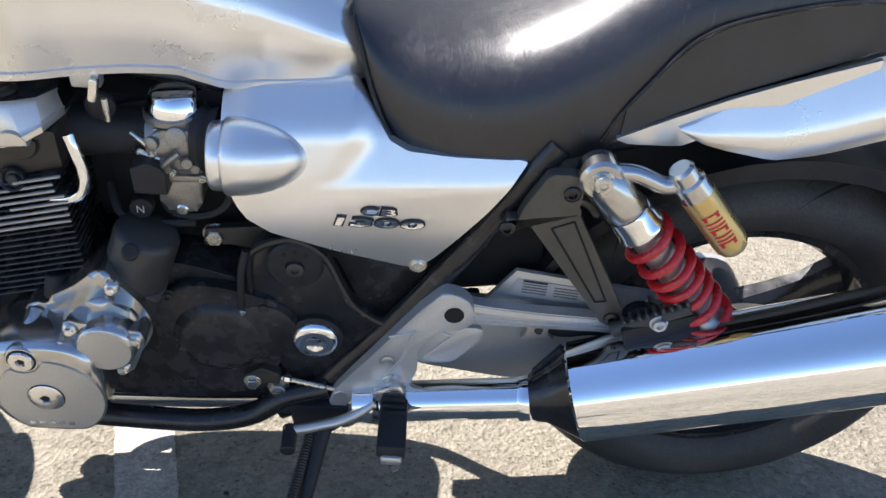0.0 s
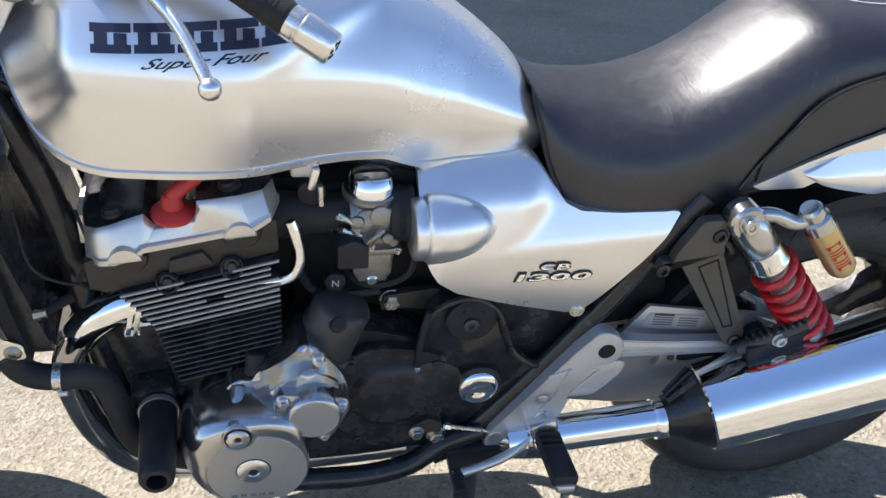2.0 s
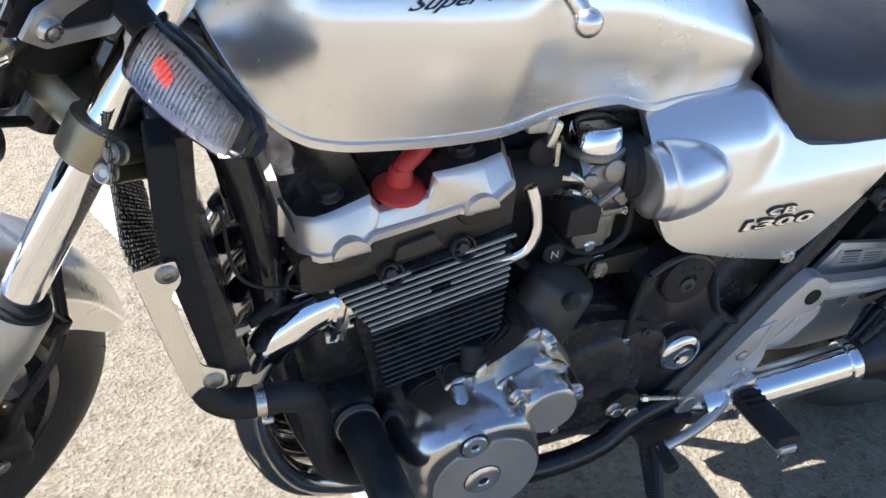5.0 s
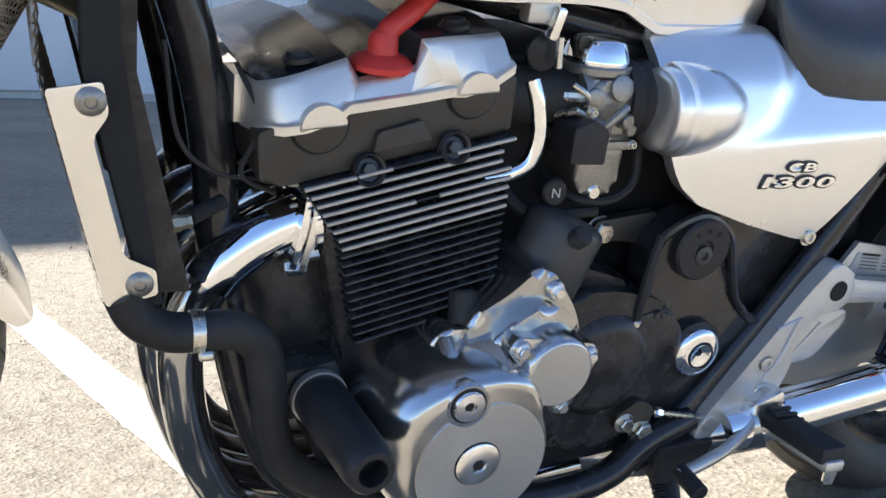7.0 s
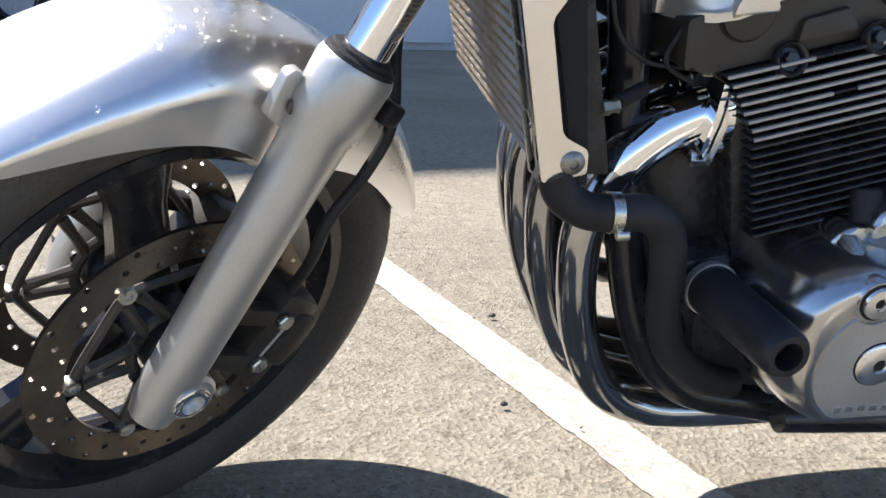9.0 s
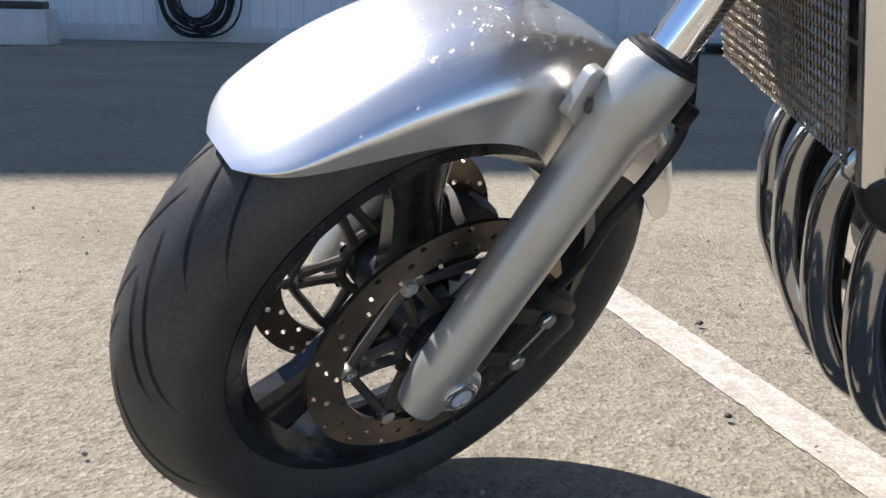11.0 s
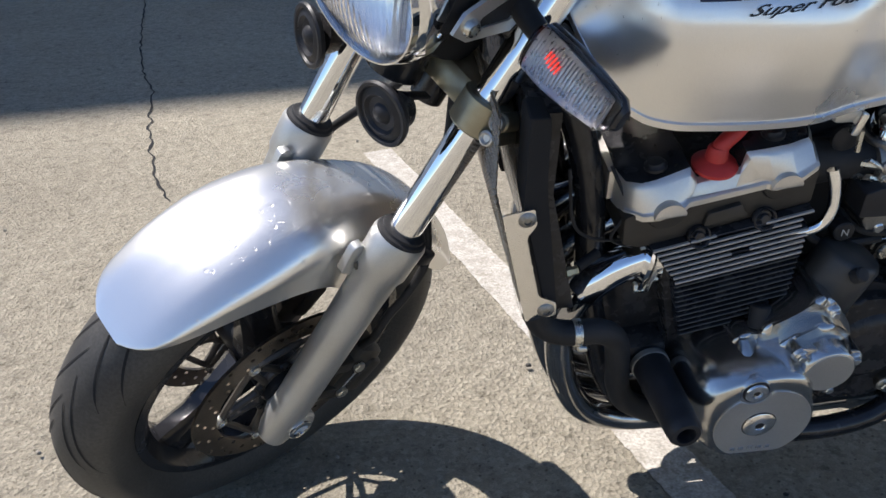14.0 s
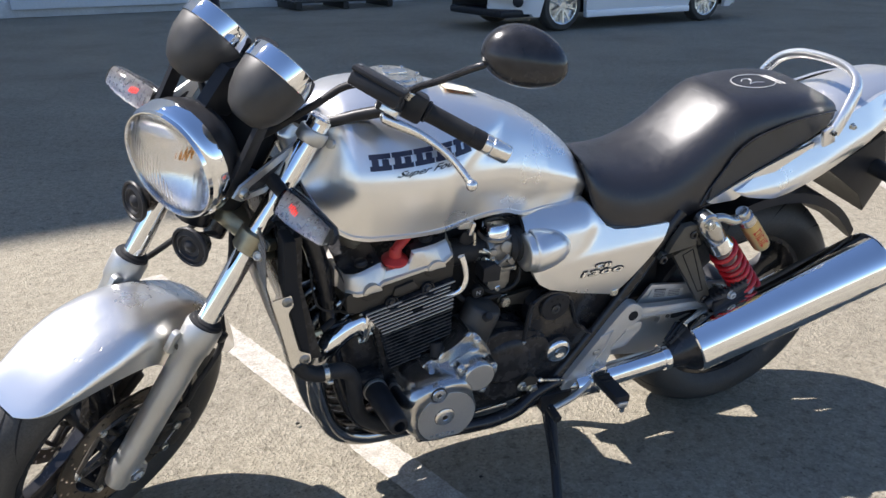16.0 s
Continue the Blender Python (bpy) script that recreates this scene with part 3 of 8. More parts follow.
def build_building():
    b = thing("building", FACE, "white corrugated metal hall in its own shade", "building")
    # wall height and unseen roof are set to cast the lot's shadow edge
    bm = bmesh.new()
    x, rows, k = -30.0, [], 0
    prof = ((0.0, 0.0), (0.11, 0.0), (0.13, -0.025), (0.17, -0.025), (0.19, 0.0))
    while x < 60:
        for dx, dy in prof:
            rows.append((bm.verts.new((x + dx, dy, 0.22)), bm.verts.new((x + dx, dy, 22.8))))
        x += 0.20
    for p, q in zip(rows, rows[1:]):
        bm.faces.new((p[0], q[0], q[1], p[1]))
    part("wall", bm, WALL_PAINT, b, "white ribbed metal cladding", smooth=0)
    part("plinth", box((90, 0.5, 0.24), pose(15, 0.23, 0.12), 0.01), CONCRETE, b, "grey concrete plinth")
    part("roof", box((91, 20, 0.3), pose(15, 9.9, 22.95), 0.0), WALL_PAINT, b)
    # sliding door leaf and its rail
    d = part("door", box((3.4, 0.06, 3.2), pose(1.1, -0.07, 1.72), 0.01), WALL_PAINT, b, "plain white sliding door")
    part("rail", box((7.5, 0.07, 0.09), pose(2.8, -0.08, 3.38), 0.01), ALU_DULL, d)
    part("downpipe", tube(smooth_path([(13.6, -0.10, 6), (13.6, -0.10, 0.75), (13.62, -0.16, 0.55), (13.7, -0.22, 0.45)], 6), 0.05), WALL_PAINT, b)
    # block of concrete with boards on it
    p = thing("concrete_block", pose(-8.15, 10.75, 0, 0, 0, math.degrees(LOT)), "low whitewashed concrete block under brown boards", "block")
    part("body", box((2.4, 0.7, 0.44), pose(0, 0, 0.22), 0.03), CONCRETE, p)
    for k in range(3):
        part("board", box((2.3, 0.2, 0.09), pose(-0.03 * k, -0.22 + 0.22 * k, 0.485), 0.008), WARM_BLACK, p, "brown weathered board")
    # coil of hose leaning on the wall
    h = thing("hose_coil", FACE @ pose(-3.6, -0.34, 0), "dark rubber hose hung in a loose coil on the wall", "hose")
    for k in range(15):
        r = 0.30 + 0.05 * (k % 5) + 0.012 * k
        ring = [(r * 0.85 * math.cos(a) + 0.05 * math.sin(k * 1.9), 0.02 * math.sin(3 * a + k) + 0.03 * (k % 5), 0.66 - 0.04 * math.cos(k) + r * (0.92 + 0.06 * math.sin(2 * a + k)) * math.sin(a)) for a in (2 * math.pi * i / 28 for i in range(28))]
        part("loop", tube(ring + [ring[0]], 0.017, 8), RUBBER, h)
    part("hook", rod((0, 0.32, 1.12), (0, -0.06, 1.14), 0.012), ALU_DULL, h)
    # dark doorway box under the eaves
    c = thing("crate", FACE @ pose(4.4, -0.65, 0), "low dark pallet with boards against the wall", "pallet")
    for k in range(5):
        part("board", box((1.9, 0.10, 0.03), pose(0, -0.35 + 0.17 * k, 0.135), 0.004), WARM_BLACK, c)
    for x in (-0.85, 0, 0.85):
        part("bearer", box((0.10, 0.8, 0.10), pose(x, 0, 0.065), 0.004), WARM_BLACK, c)


def build_car(m):
    """A white saloon; local x runs to its tail, y to its far side, z up; its wheels stand at x = 0 and 2.75."""
    c = thing("car", m, "white parked saloon car on silver alloy wheels, in the shade", "car")
    arch, wheel_r = 0.375, 0.325
    # lower flank with wheel arches: columns between a sill and the beltline
    lo = []
    for x in np.linspace(-0.92, 3.72, 117):
        z = 0.20 if -0.5 < x < 3.3 else 0.24
        for cx in (0.0, 2.75):
            if abs(x - cx) < arch:
                z = max(z, wheel_r + math.sqrt(arch ** 2 - (x - cx) ** 2))
        lo.append((float(x), z))
    hi = [(-0.95, 0.62), (-0.7, 0.70), (0.2, 0.86), (0.8, 0.93), (2.6, 0.97), (3.5, 0.98), (3.75, 0.92)]

    def flank(x, z):
        nose = max(0.0, (-0.35 - x)) ** 2 * 1.3 + max(0.0, (x - 3.25)) ** 2 * 1.6
        return 0.03 + 0.10 * ((z - 0.55) / 0.45) ** 2 * (1 if z > 0.55 else 0.7) + nose + (0.018 if 0.52 < z < 0.56 else 0)

    body = part("body", panel([r[0] for r in lo], lo, hi, flank, 0.03, 12, 0.03), CAR_PAINT, c, "white painted flank", 30)
    bm = bmesh.new()
    rings = []
    for x, zt, w in ((-0.98, 0.50, 0.45), (-0.92, 0.66, 0.66), (-0.7, 0.72, 0.78), (0.2, 0.87, 0.83), (0.75, 0.94, 0.84), (3.45, 1.0, 0.82), (3.7, 0.95, 0.75), (3.78, 0.6, 0.6)):
        rings.append([Vector((x, 0.89 - w, 0.42)), Vector((x, 0.89 - w, zt - 0.05)), Vector((x, 0.89 - w + 0.12, zt)), Vector((x, 0.89 + w - 0.12, zt)), Vector((x, 0.89 + w, zt - 0.05)), Vector((x, 0.89 + w, 0.42))])
    skin(bm, rings)
    part("hull", bm, CAR_PAINT, c)
    bm = bmesh.new()
    rings = []
    for x, zt, w in ((0.62, 0.93, 0.70), (1.35, 1.40, 0.60), (2.2, 1.44, 0.60), (2.9, 1.36, 0.60), (3.35, 1.0, 0.66)):
        rings.append([Vector((x, 0.89 - w - 0.06, 0.93)), Vector((x, 0.89 - w, zt)), Vector((x, 0.89 + w, zt)), Vector((x, 0.89 + w + 0.06, 0.93))])
    skin(bm, rings)
    part("cabin", bm, CAR_GLASS, c, "dark glazed cabin")
    part("roof", box((1.5, 1.18, 0.03), pose(2.1, 0.89, 1.44), 0.012), CAR_PAINT, c)
    part("sill", box((1.98, 0.10, 0.09), pose(1.38, 0.085, 0.205), 0.02), CAR_PAINT, c)
    part("underbody", box((4.2, 1.5, 0.25), pose(1.4, 0.95, 0.34), 0.02), SHADE_BLACK, c)
    part("bumper_lip", box((0.5, 1.2, 0.10), pose(-0.72, 0.75, 0.25), 0.03), PLASTIC, c)
    part("fog_lamp", lathe([(0, 0.06), (0.02, 0.07), (0.03, 0.03)], (-0.72, 0.13, 0.40), (-0.80, 0.03, 0.40), 16), PLASTIC, c)
    for x in (0.55, 1.55):
        part("door_handle", box((0.2, 0.03, 0.03), pose(x + 0.75, 0.07, 0.83), 0.01), CAR_PAINT, c)
    for cx in (0.0, 2.75):
        for far in (0, 1):
            y = 0.10 if not far else 1.70
            s = 1 if not far else -1
            w = part("wheel", rod((cx, y, wheel_r), (cx, y + s * 0.17, wheel_r), 0.03, 12), PLASTIC, c)
            part("tyre", lathe([(0.10, 0.001), (0.10, 0.236), (0, 0.242), (0.01, 0.30), (0.04, wheel_r), (0.17, wheel_r), (0.2, 0.28)], (cx, y - s * 0.02, wheel_r), (cx, y + s * 1, wheel_r), 40), TYRE, w)
            bm = bmesh.new()
            lathe([(0.06, 0.001), (0.06, 0.212), (0.004, 0.224), (0.0, 0.236), (0.02, 0.240), (0.07, 0.236), (0.07, 0.001)], (cx, y - s * 0.015, wheel_r), (cx, y + s * 1, wheel_r), 40, bm)
            for k in range(10):
                a = 2 * math.pi * (k // 2) / 5 + (0.17 if k % 2 else -0.17)
                p0 = Vector((cx + 0.04 * math.cos(a), y + s * 0.01, wheel_r + 0.04 * math.sin(a)))
                b2 = a * 1.0 + (0.07 if k % 2 else -0.07)
                p1 = Vector((cx + 0.226 * math.cos(b2), y - s * 0.005, wheel_r + 0.226 * math.sin(b2)))
                tube([p0, p1], [0.020, 0.014], 6, bm)
            rod((cx, y + s * 0.03, wheel_r), (cx, y - s * 0.012, wheel_r), 0.055, 20, 0.004, bm)
            part("rim", bm, ALU_BRIGHT, w, "silver alloy rim with paired spokes")
            part("brake", rod((cx, y + s * 0.09, wheel_r), (cx, y + s * 0.10, wheel_r), 0.19), SHADE_BLACK, w)


# ---------------------------------------------------------------- the motorcycle
bike = thing("motorcycle", BIKE, "silver naked motorcycle with black engine leaning on its side stand", "motorcycle")

TANK_TOP = [(-0.690, 0.960), (-0.665, 0.990), (-0.62, 1.016), (-0.52, 1.030), (-0.42, 1.022), (-0.335, 1.003), (-0.26, 0.980), (-0.18, 0.947), (-0.11, 0.905), (-0.07, 0.874), (-0.05, 0.855), (-0.03, 0.824), (-0.015, 0.793), (-0.006, 0.770)]
TANK_LOW = [(-0.690, 0.940), (-0.672, 0.900), (-0.653, 0.860), (-0.625, 0.817), (-0.60, 0.793), (-0.575, 0.783), (-0.54, 0.780), (-0.40, 0.780), (-0.30, 0.781), (-0.24, 0.777), (-0.21, 0.766), (-0.18, 0.757), (-0.11, 0.759), (-0.03, 0.766), (-0.006, 0.767)]
TANK_W = [(-0.690, 0.100), (-0.672, 0.118), (-0.65, 0.138), (-0.60, 0.160), (-0.54, 0.177), (-0.46, 0.183), (-0.40, 0.180), (-0.33, 0.165), (-0.26, 0.147), (-0.18, 0.129), (-0.11, 0.113), (-0.07, 0.102), (-0.05, 0.094), (-0.03, 0.084), (-0.015, 0.070), (-0.006, 0.050)]


TANK_SECTION = [(0.0, 0.925), (0.10, 0.950), (0.20, 0.975), (0.30, 0.994), (0.38, 1.0), (0.46, 0.985), (0.52, 0.955), (0.58, 0.908), (0.66, 0.832), (0.74, 0.745), (0.82, 0.637), (0.90, 0.487), (0.94, 0.385), (0.96, 0.31)]


def tank_side(x, v):
    """Half width and height on the tank's flank: v runs from the lower rim (0) to the crown (1)."""
    zb, zt, w = glide(TANK_LOW, x), glide(TANK_TOP, x), glide(TANK_W, x)
    z = zb + v * (zt - zb)
    hw = w * glide(TANK_SECTION, v) if v < 0.96 else w * 0.31 * math.sqrt(max(0.0, (1 - v) / 0.04))
    # knee hollow in the rear flank, under a soft diagonal edge
    edge = 0.87 + (x + 0.41) * 0.42
    k = 1 / (1 + math.exp(-(x + 0.372) / 0.016)) * 1 / (1 + math.exp(-(edge + 0.014 - z) / 0.007))
    hw -= 0.012 * k * min(1.0, max(0.0, (-0.06 - x) / 0.08))
    # cut away at the front, where the fork swings past
    a, b = min(1.0, max(0.0, (-0.572 - x) / 0.085)), min(1.0, max(0.0, (z - 0.800) / 0.14))
    hw *= 1 - 0.62 * a * a * (3 - 2 * a) * b * b * (3 - 2 * b)
    return hw, z


def build_tank():
    xs = list(np.linspace(-0.690, -0.006, 220))
    bm = bmesh.new()
    rings = []
    for x in xs:
        left = [Vector((x, -tank_side(x, v)[0], tank_side(x, v)[1])) for v in [*np.linspace(0, 0.90, 100), 0.92, 0.94, 0.96, 0.975, 0.985, 0.993, 1.0]]
        right = [Vector((p.x, -p.y, p.z)) for p in left[:-1]][::-1]
        under = [Vector((x, left[0].y * -0.5, left[0].z + 0.03)), Vector((x, left[0].y * 0.5, left[0].z + 0.03))]
        rings.append(left + right + under)
    skin(bm, rings)
    tank = part("fuel_tank", bm, SILVER, bike, "silver metallic fuel tank with water drops", 60)
    # seam flange along the lower rim
    for s in (-1, 1):
        rim = bmesh.new()
        rows = []
        for x in np.linspace(-0.685, -0.012, 90):
            hw, z = tank_side(x, 0)
            q = min(1.0, max(0.0, (-0.03 - x) / 0.03))
            rows.append([Vector((x, s * (hw + a * q), z + b)) for a, b in ((-0.006, 0.0025), (0.0018, 0.0006), (0.0030, -0.0006), (0.0016, -0.0090), (-0.006, -0.0090))])
        skin(rim, rows)
        part("seam_flange", rim, SILVER, tank, "pale folded seam under the tank")
    # filler cap on the crown
    at = Vector((-0.455, 0, glide(TANK_TOP, -0.455) - 0.004))
    n = Vector((0.06, 0, 1)).normalized()
    cap = part("filler_cap", lathe([(0, 0.058), (0.006, 0.058), (0.010, 0.054), (0.010, 0.040), (0.013, 0.038), (0.014, 0.02), (0.014, 0.002)], at, at + n, 40), ZINC, tank, "round polished filler cap")
    for k in range(7):
        a = 2 * math.pi * k / 7
        p = at + n * 0.010 + Vector((0.047 * math.cos(a), 0.047 * math.sin(a), 0))
        part("screw", lathe([(0, 0.004), (0.002, 0.004), (0.003, 0.002)], p, p + n, 10), CHROME, cap)
    part("lock_flap", box((0.045, 0.02, 0.006), pose(-0.455, 0, at.z + 0.016), 0.002), CHROME, cap)
    # small label behind the cap
    z = glide(TANK_TOP, -0.325)
    tilt = -math.degrees(math.atan2(glide(TANK_TOP, -0.30) - glide(TANK_TOP, -0.35), 0.05))
    lab = part("label", box((0.075, 0.036, 0.0012), pose(-0.325, -0.012, z + 0.0012, 0, tilt, 8), 0), CREAM_PAPER, tank, "small white and yellow label")
    part("print", box((0.060, 0.008, 0.0012), pose(-0.327, -0.024, z + 0.0020, 0, tilt, 8), 0), ORANGE_INK, lab)
    # maker's mark: five plain dark slabs and a slanted line of bars, on both flanks
    def on_tank(x, z, lift=0.0012):
        v = np.linspace(0, 1, 120)
        zz = [tank_side(x, q)[1] for q in v]
        hw = float(np.interp(z, zz, [tank_side(x, q)[0] for q in v]))
        return Vector((x, -hw - lift, z))

    def decal(name, corners, material, n=6):
        bm = bmesh.new()
        (x0, z0), (x1, z1), (x2, z2), (x3, z3) = corners
        g = []
        for i in range(n + 1):
            a = i / n
            col = []
            for j in range(4):
                b = j / 3
                x = (1 - b) * ((1 - a) * x0 + a * x1) + b * ((1 - a) * x3 + a * x2)
                z = (1 - b) * ((1 - a) * z0 + a * z1) + b * ((1 - a) * z3 + a * z2)
                col.append(bm.verts.new(on_tank(x, z)))
            g.append(col)
        for c, d in zip(g, g[1:]):
            for j in range(3):
                bm.faces.new((c[j], c[j + 1], d[j + 1], d[j]))
        return part(name, bm, material, tank)

    w, gap, x = 0.0396, 0.0028, -0.5545
    for k in range(5):
        z0, z1 = 0.9175 + 0.0020 * k, 0.9430 + 0.0020 * k
        h = (z1 - z0)
        decal("slab", ((x, z0), (x + w, z0 + 0.0017), (x + w, z0 + h * 0.30 + 0.0017), (x, z0 + h * 0.30)), NAVY)
        decal("slab", ((x, z1 - h * 0.30), (x + w, z1 - h * 0.30 + 0.0017), (x + w, z1 + 0.0017), (x, z1)), NAVY)
        decal("slab", ((x + w * 0.10, z0 + h * 0.28), (x + w * 0.42, z0 + h * 0.28), (x + w * 0.42, z1 - h * 0.28), (x + w * 0.10, z1 - h * 0.28)), NAVY, 3)
        decal("slab", ((x + w * 0.58, z0 + h * 0.28), (x + w * 0.90, z0 + h * 0.28), (x + w * 0.90, z1 - h * 0.28), (x + w * 0.58, z1 - h * 0.28)), NAVY, 3)
        x += w + gap
    part("script", letters("Super Four", -0.507, -0.377, 0.9025, 0.9150, 0.0012, lambda x, z: on_tank(x, z, 0.0).y, 0.014, 0.75, rise=0.0090), INK, tank, "slanting black lettering")
    return tank


SEAT_TOP = [(-0.045, 0.848), (-0.025, 0.834), (0.003, 0.823), (0.035, 0.816), (0.08, 0.813), (0.12, 0.817), (0.16, 0.829), (0.20, 0.849), (0.24, 0.877), (0.275, 0.906), (0.308, 0.933), (0.330, 0.947), (0.345, 0.952), (0.40, 0.956), (0.50, 0.960), (0.58, 0.953), (0.64, 0.932), (0.665, 0.912)]
SEAT_LOW = [(-0.045, 0.840), (-0.036, 0.815), (-0.020, 0.765), (0.0, 0.722), (0.021, 0.702), (0.082, 0.698), (0.150, 0.698), (0.217, 0.706), (0.254, 0.722), (0.272, 0.738), (0.334, 0.774), (0.392, 0.802), (0.45, 0.826), (0.541, 0.860), (0.60, 0.880), (0.665, 0.900)]
SEAT_W = [(-0.045, 0.075), (-0.03, 0.096), (0.0, 0.118), (0.035, 0.135), (0.090, 0.147), (0.160, 0.150), (0.240, 0.146), (0.320, 0.143), (0.450, 0.140), (0.560, 0.128), (0.630, 0.105), (0.665, 0.075)]


def seat_ring(x, grow=0.0):
    zb, zt, w = glide(SEAT_LOW, x), glide(SEAT_TOP, x), glide(SEAT_W, x) + grow
    ring = []
    step = 1 / (1 + math.exp(-(x - 0.34) / 0.03))      # pillion part is squarer
    for k in range(25):
        a = math.pi * k / 24
        c, s = math.cos(a), math.sin(a)
        p = 0.75 - 0.33 * step
        y = -w * abs(c) ** (0.50 + 0.15 * (1 - step)) * (1 if c >= 0 else -1)
        ring.append(Vector((x, y, zb + (zt + grow - zb) * s ** p)))
    ring += [Vector((x, w * 0.5, zb + 0.01)), Vector((x, -w * 0.5, zb + 0.01))]
    return ring


def build_seat():
    bm = bmesh.new()
    skin(bm, [seat_ring(x) for x in np.linspace(-0.045, 0.665, 90)])
    seat = part("seat", bm, SEAT, bike, "black vinyl saddle, scuffed and shiny on its step", 60)
    for s in (-1, 1):
        # piping between the cover's top and its side panel
        pipe = [(0.252, 0.733), (0.269, 0.773), (0.293, 0.811), (0.316, 0.847), (0.335, 0.868), (0.367, 0.887), (0.423, 0.905), (0.48, 0.917), (0.56, 0.921), (0.63, 0.915)]
        part("piping", tube(smooth_path([(x, s * (glide(SEAT_W, x) + 0.002), z) for x, z in pipe], 6), 0.0022, 6), BLACK_PAINT, seat, "thin glossy seam piping")
        # lower trim of the rider's part
        pts = [(-0.043, s * 0.080, 0.836), (-0.034, s * 0.094, 0.808), (-0.018, s * 0.109, 0.757), (0.002, s * 0.124, 0.716), (0.022, s * 0.134, 0.699), (0.082, s * 0.148, 0.695), (0.20, s * 0.150, 0.699)]
        part("edge_trim", tube(smooth_path(pts, 6), 0.0030, 8), PLASTIC, seat)
        # vinyl side panel of the pillion part
        lo = [(0.272, 0.742), (0.334, 0.778), (0.392, 0.806), (0.45, 0.830), (0.541, 0.864), (0.61, 0.888)]
        hi = [(0.272, 0.776), (0.293, 0.809), (0.316, 0.845), (0.335, 0.866), (0.367, 0.885), (0.423, 0.903), (0.48, 0.915), (0.56, 0.919), (0.61, 0.915)]
        part("side_panel", panel(list(np.linspace(0.272, 0.61, 18)), lo, hi, lambda x, z, s=s: s * (glide(SEAT_W, x) + 0.0035 - 0.02 * max(0, z - 0.86)), 0.002 * -s, 6, 0.004 * -s), GREY_PLASTIC, seat, "matt grey-black vinyl side")
    # embroidered ring with a curl, drawn in pale thread
    def on_seat(x, y):
        r = seat_ring(x)[:25]
        return Vector((x, y, float(np.interp(y, [p.y for p in r], [p.z for p in r])) + 0.0012))
    ring = [on_seat(0.455 + 0.058 * math.cos(a), 0.000 + 0.040 * math.sin(a)) for a in (2 * math.pi * k / 40 for k in range(41))]
    bm = tube(ring, 0.0012, 5)
    tube([on_seat(p.x, p.y) for p in smooth_path([(0.425, 0.006, 0), (0.437, 0.017, 0), (0.452, 0.014, 0), (0.450, 0.002, 0), (0.436, -0.012, 0), (0.454, -0.008, 0), (0.476, -0.013, 0)], 5)], 0.0011, 5, bm)
    tube([on_seat(0.498 + 0.001 * k, 0.030 - 0.004 * k) for k in range(16)], 0.0012, 5, bm)
    tube([on_seat(0.512 + 0.001 * k, 0.026 - 0.004 * k) for k in range(15)], 0.0012, 5, bm)
    part("emblem", bm, WHITE_LABEL, seat, "pale stitched ring emblem")


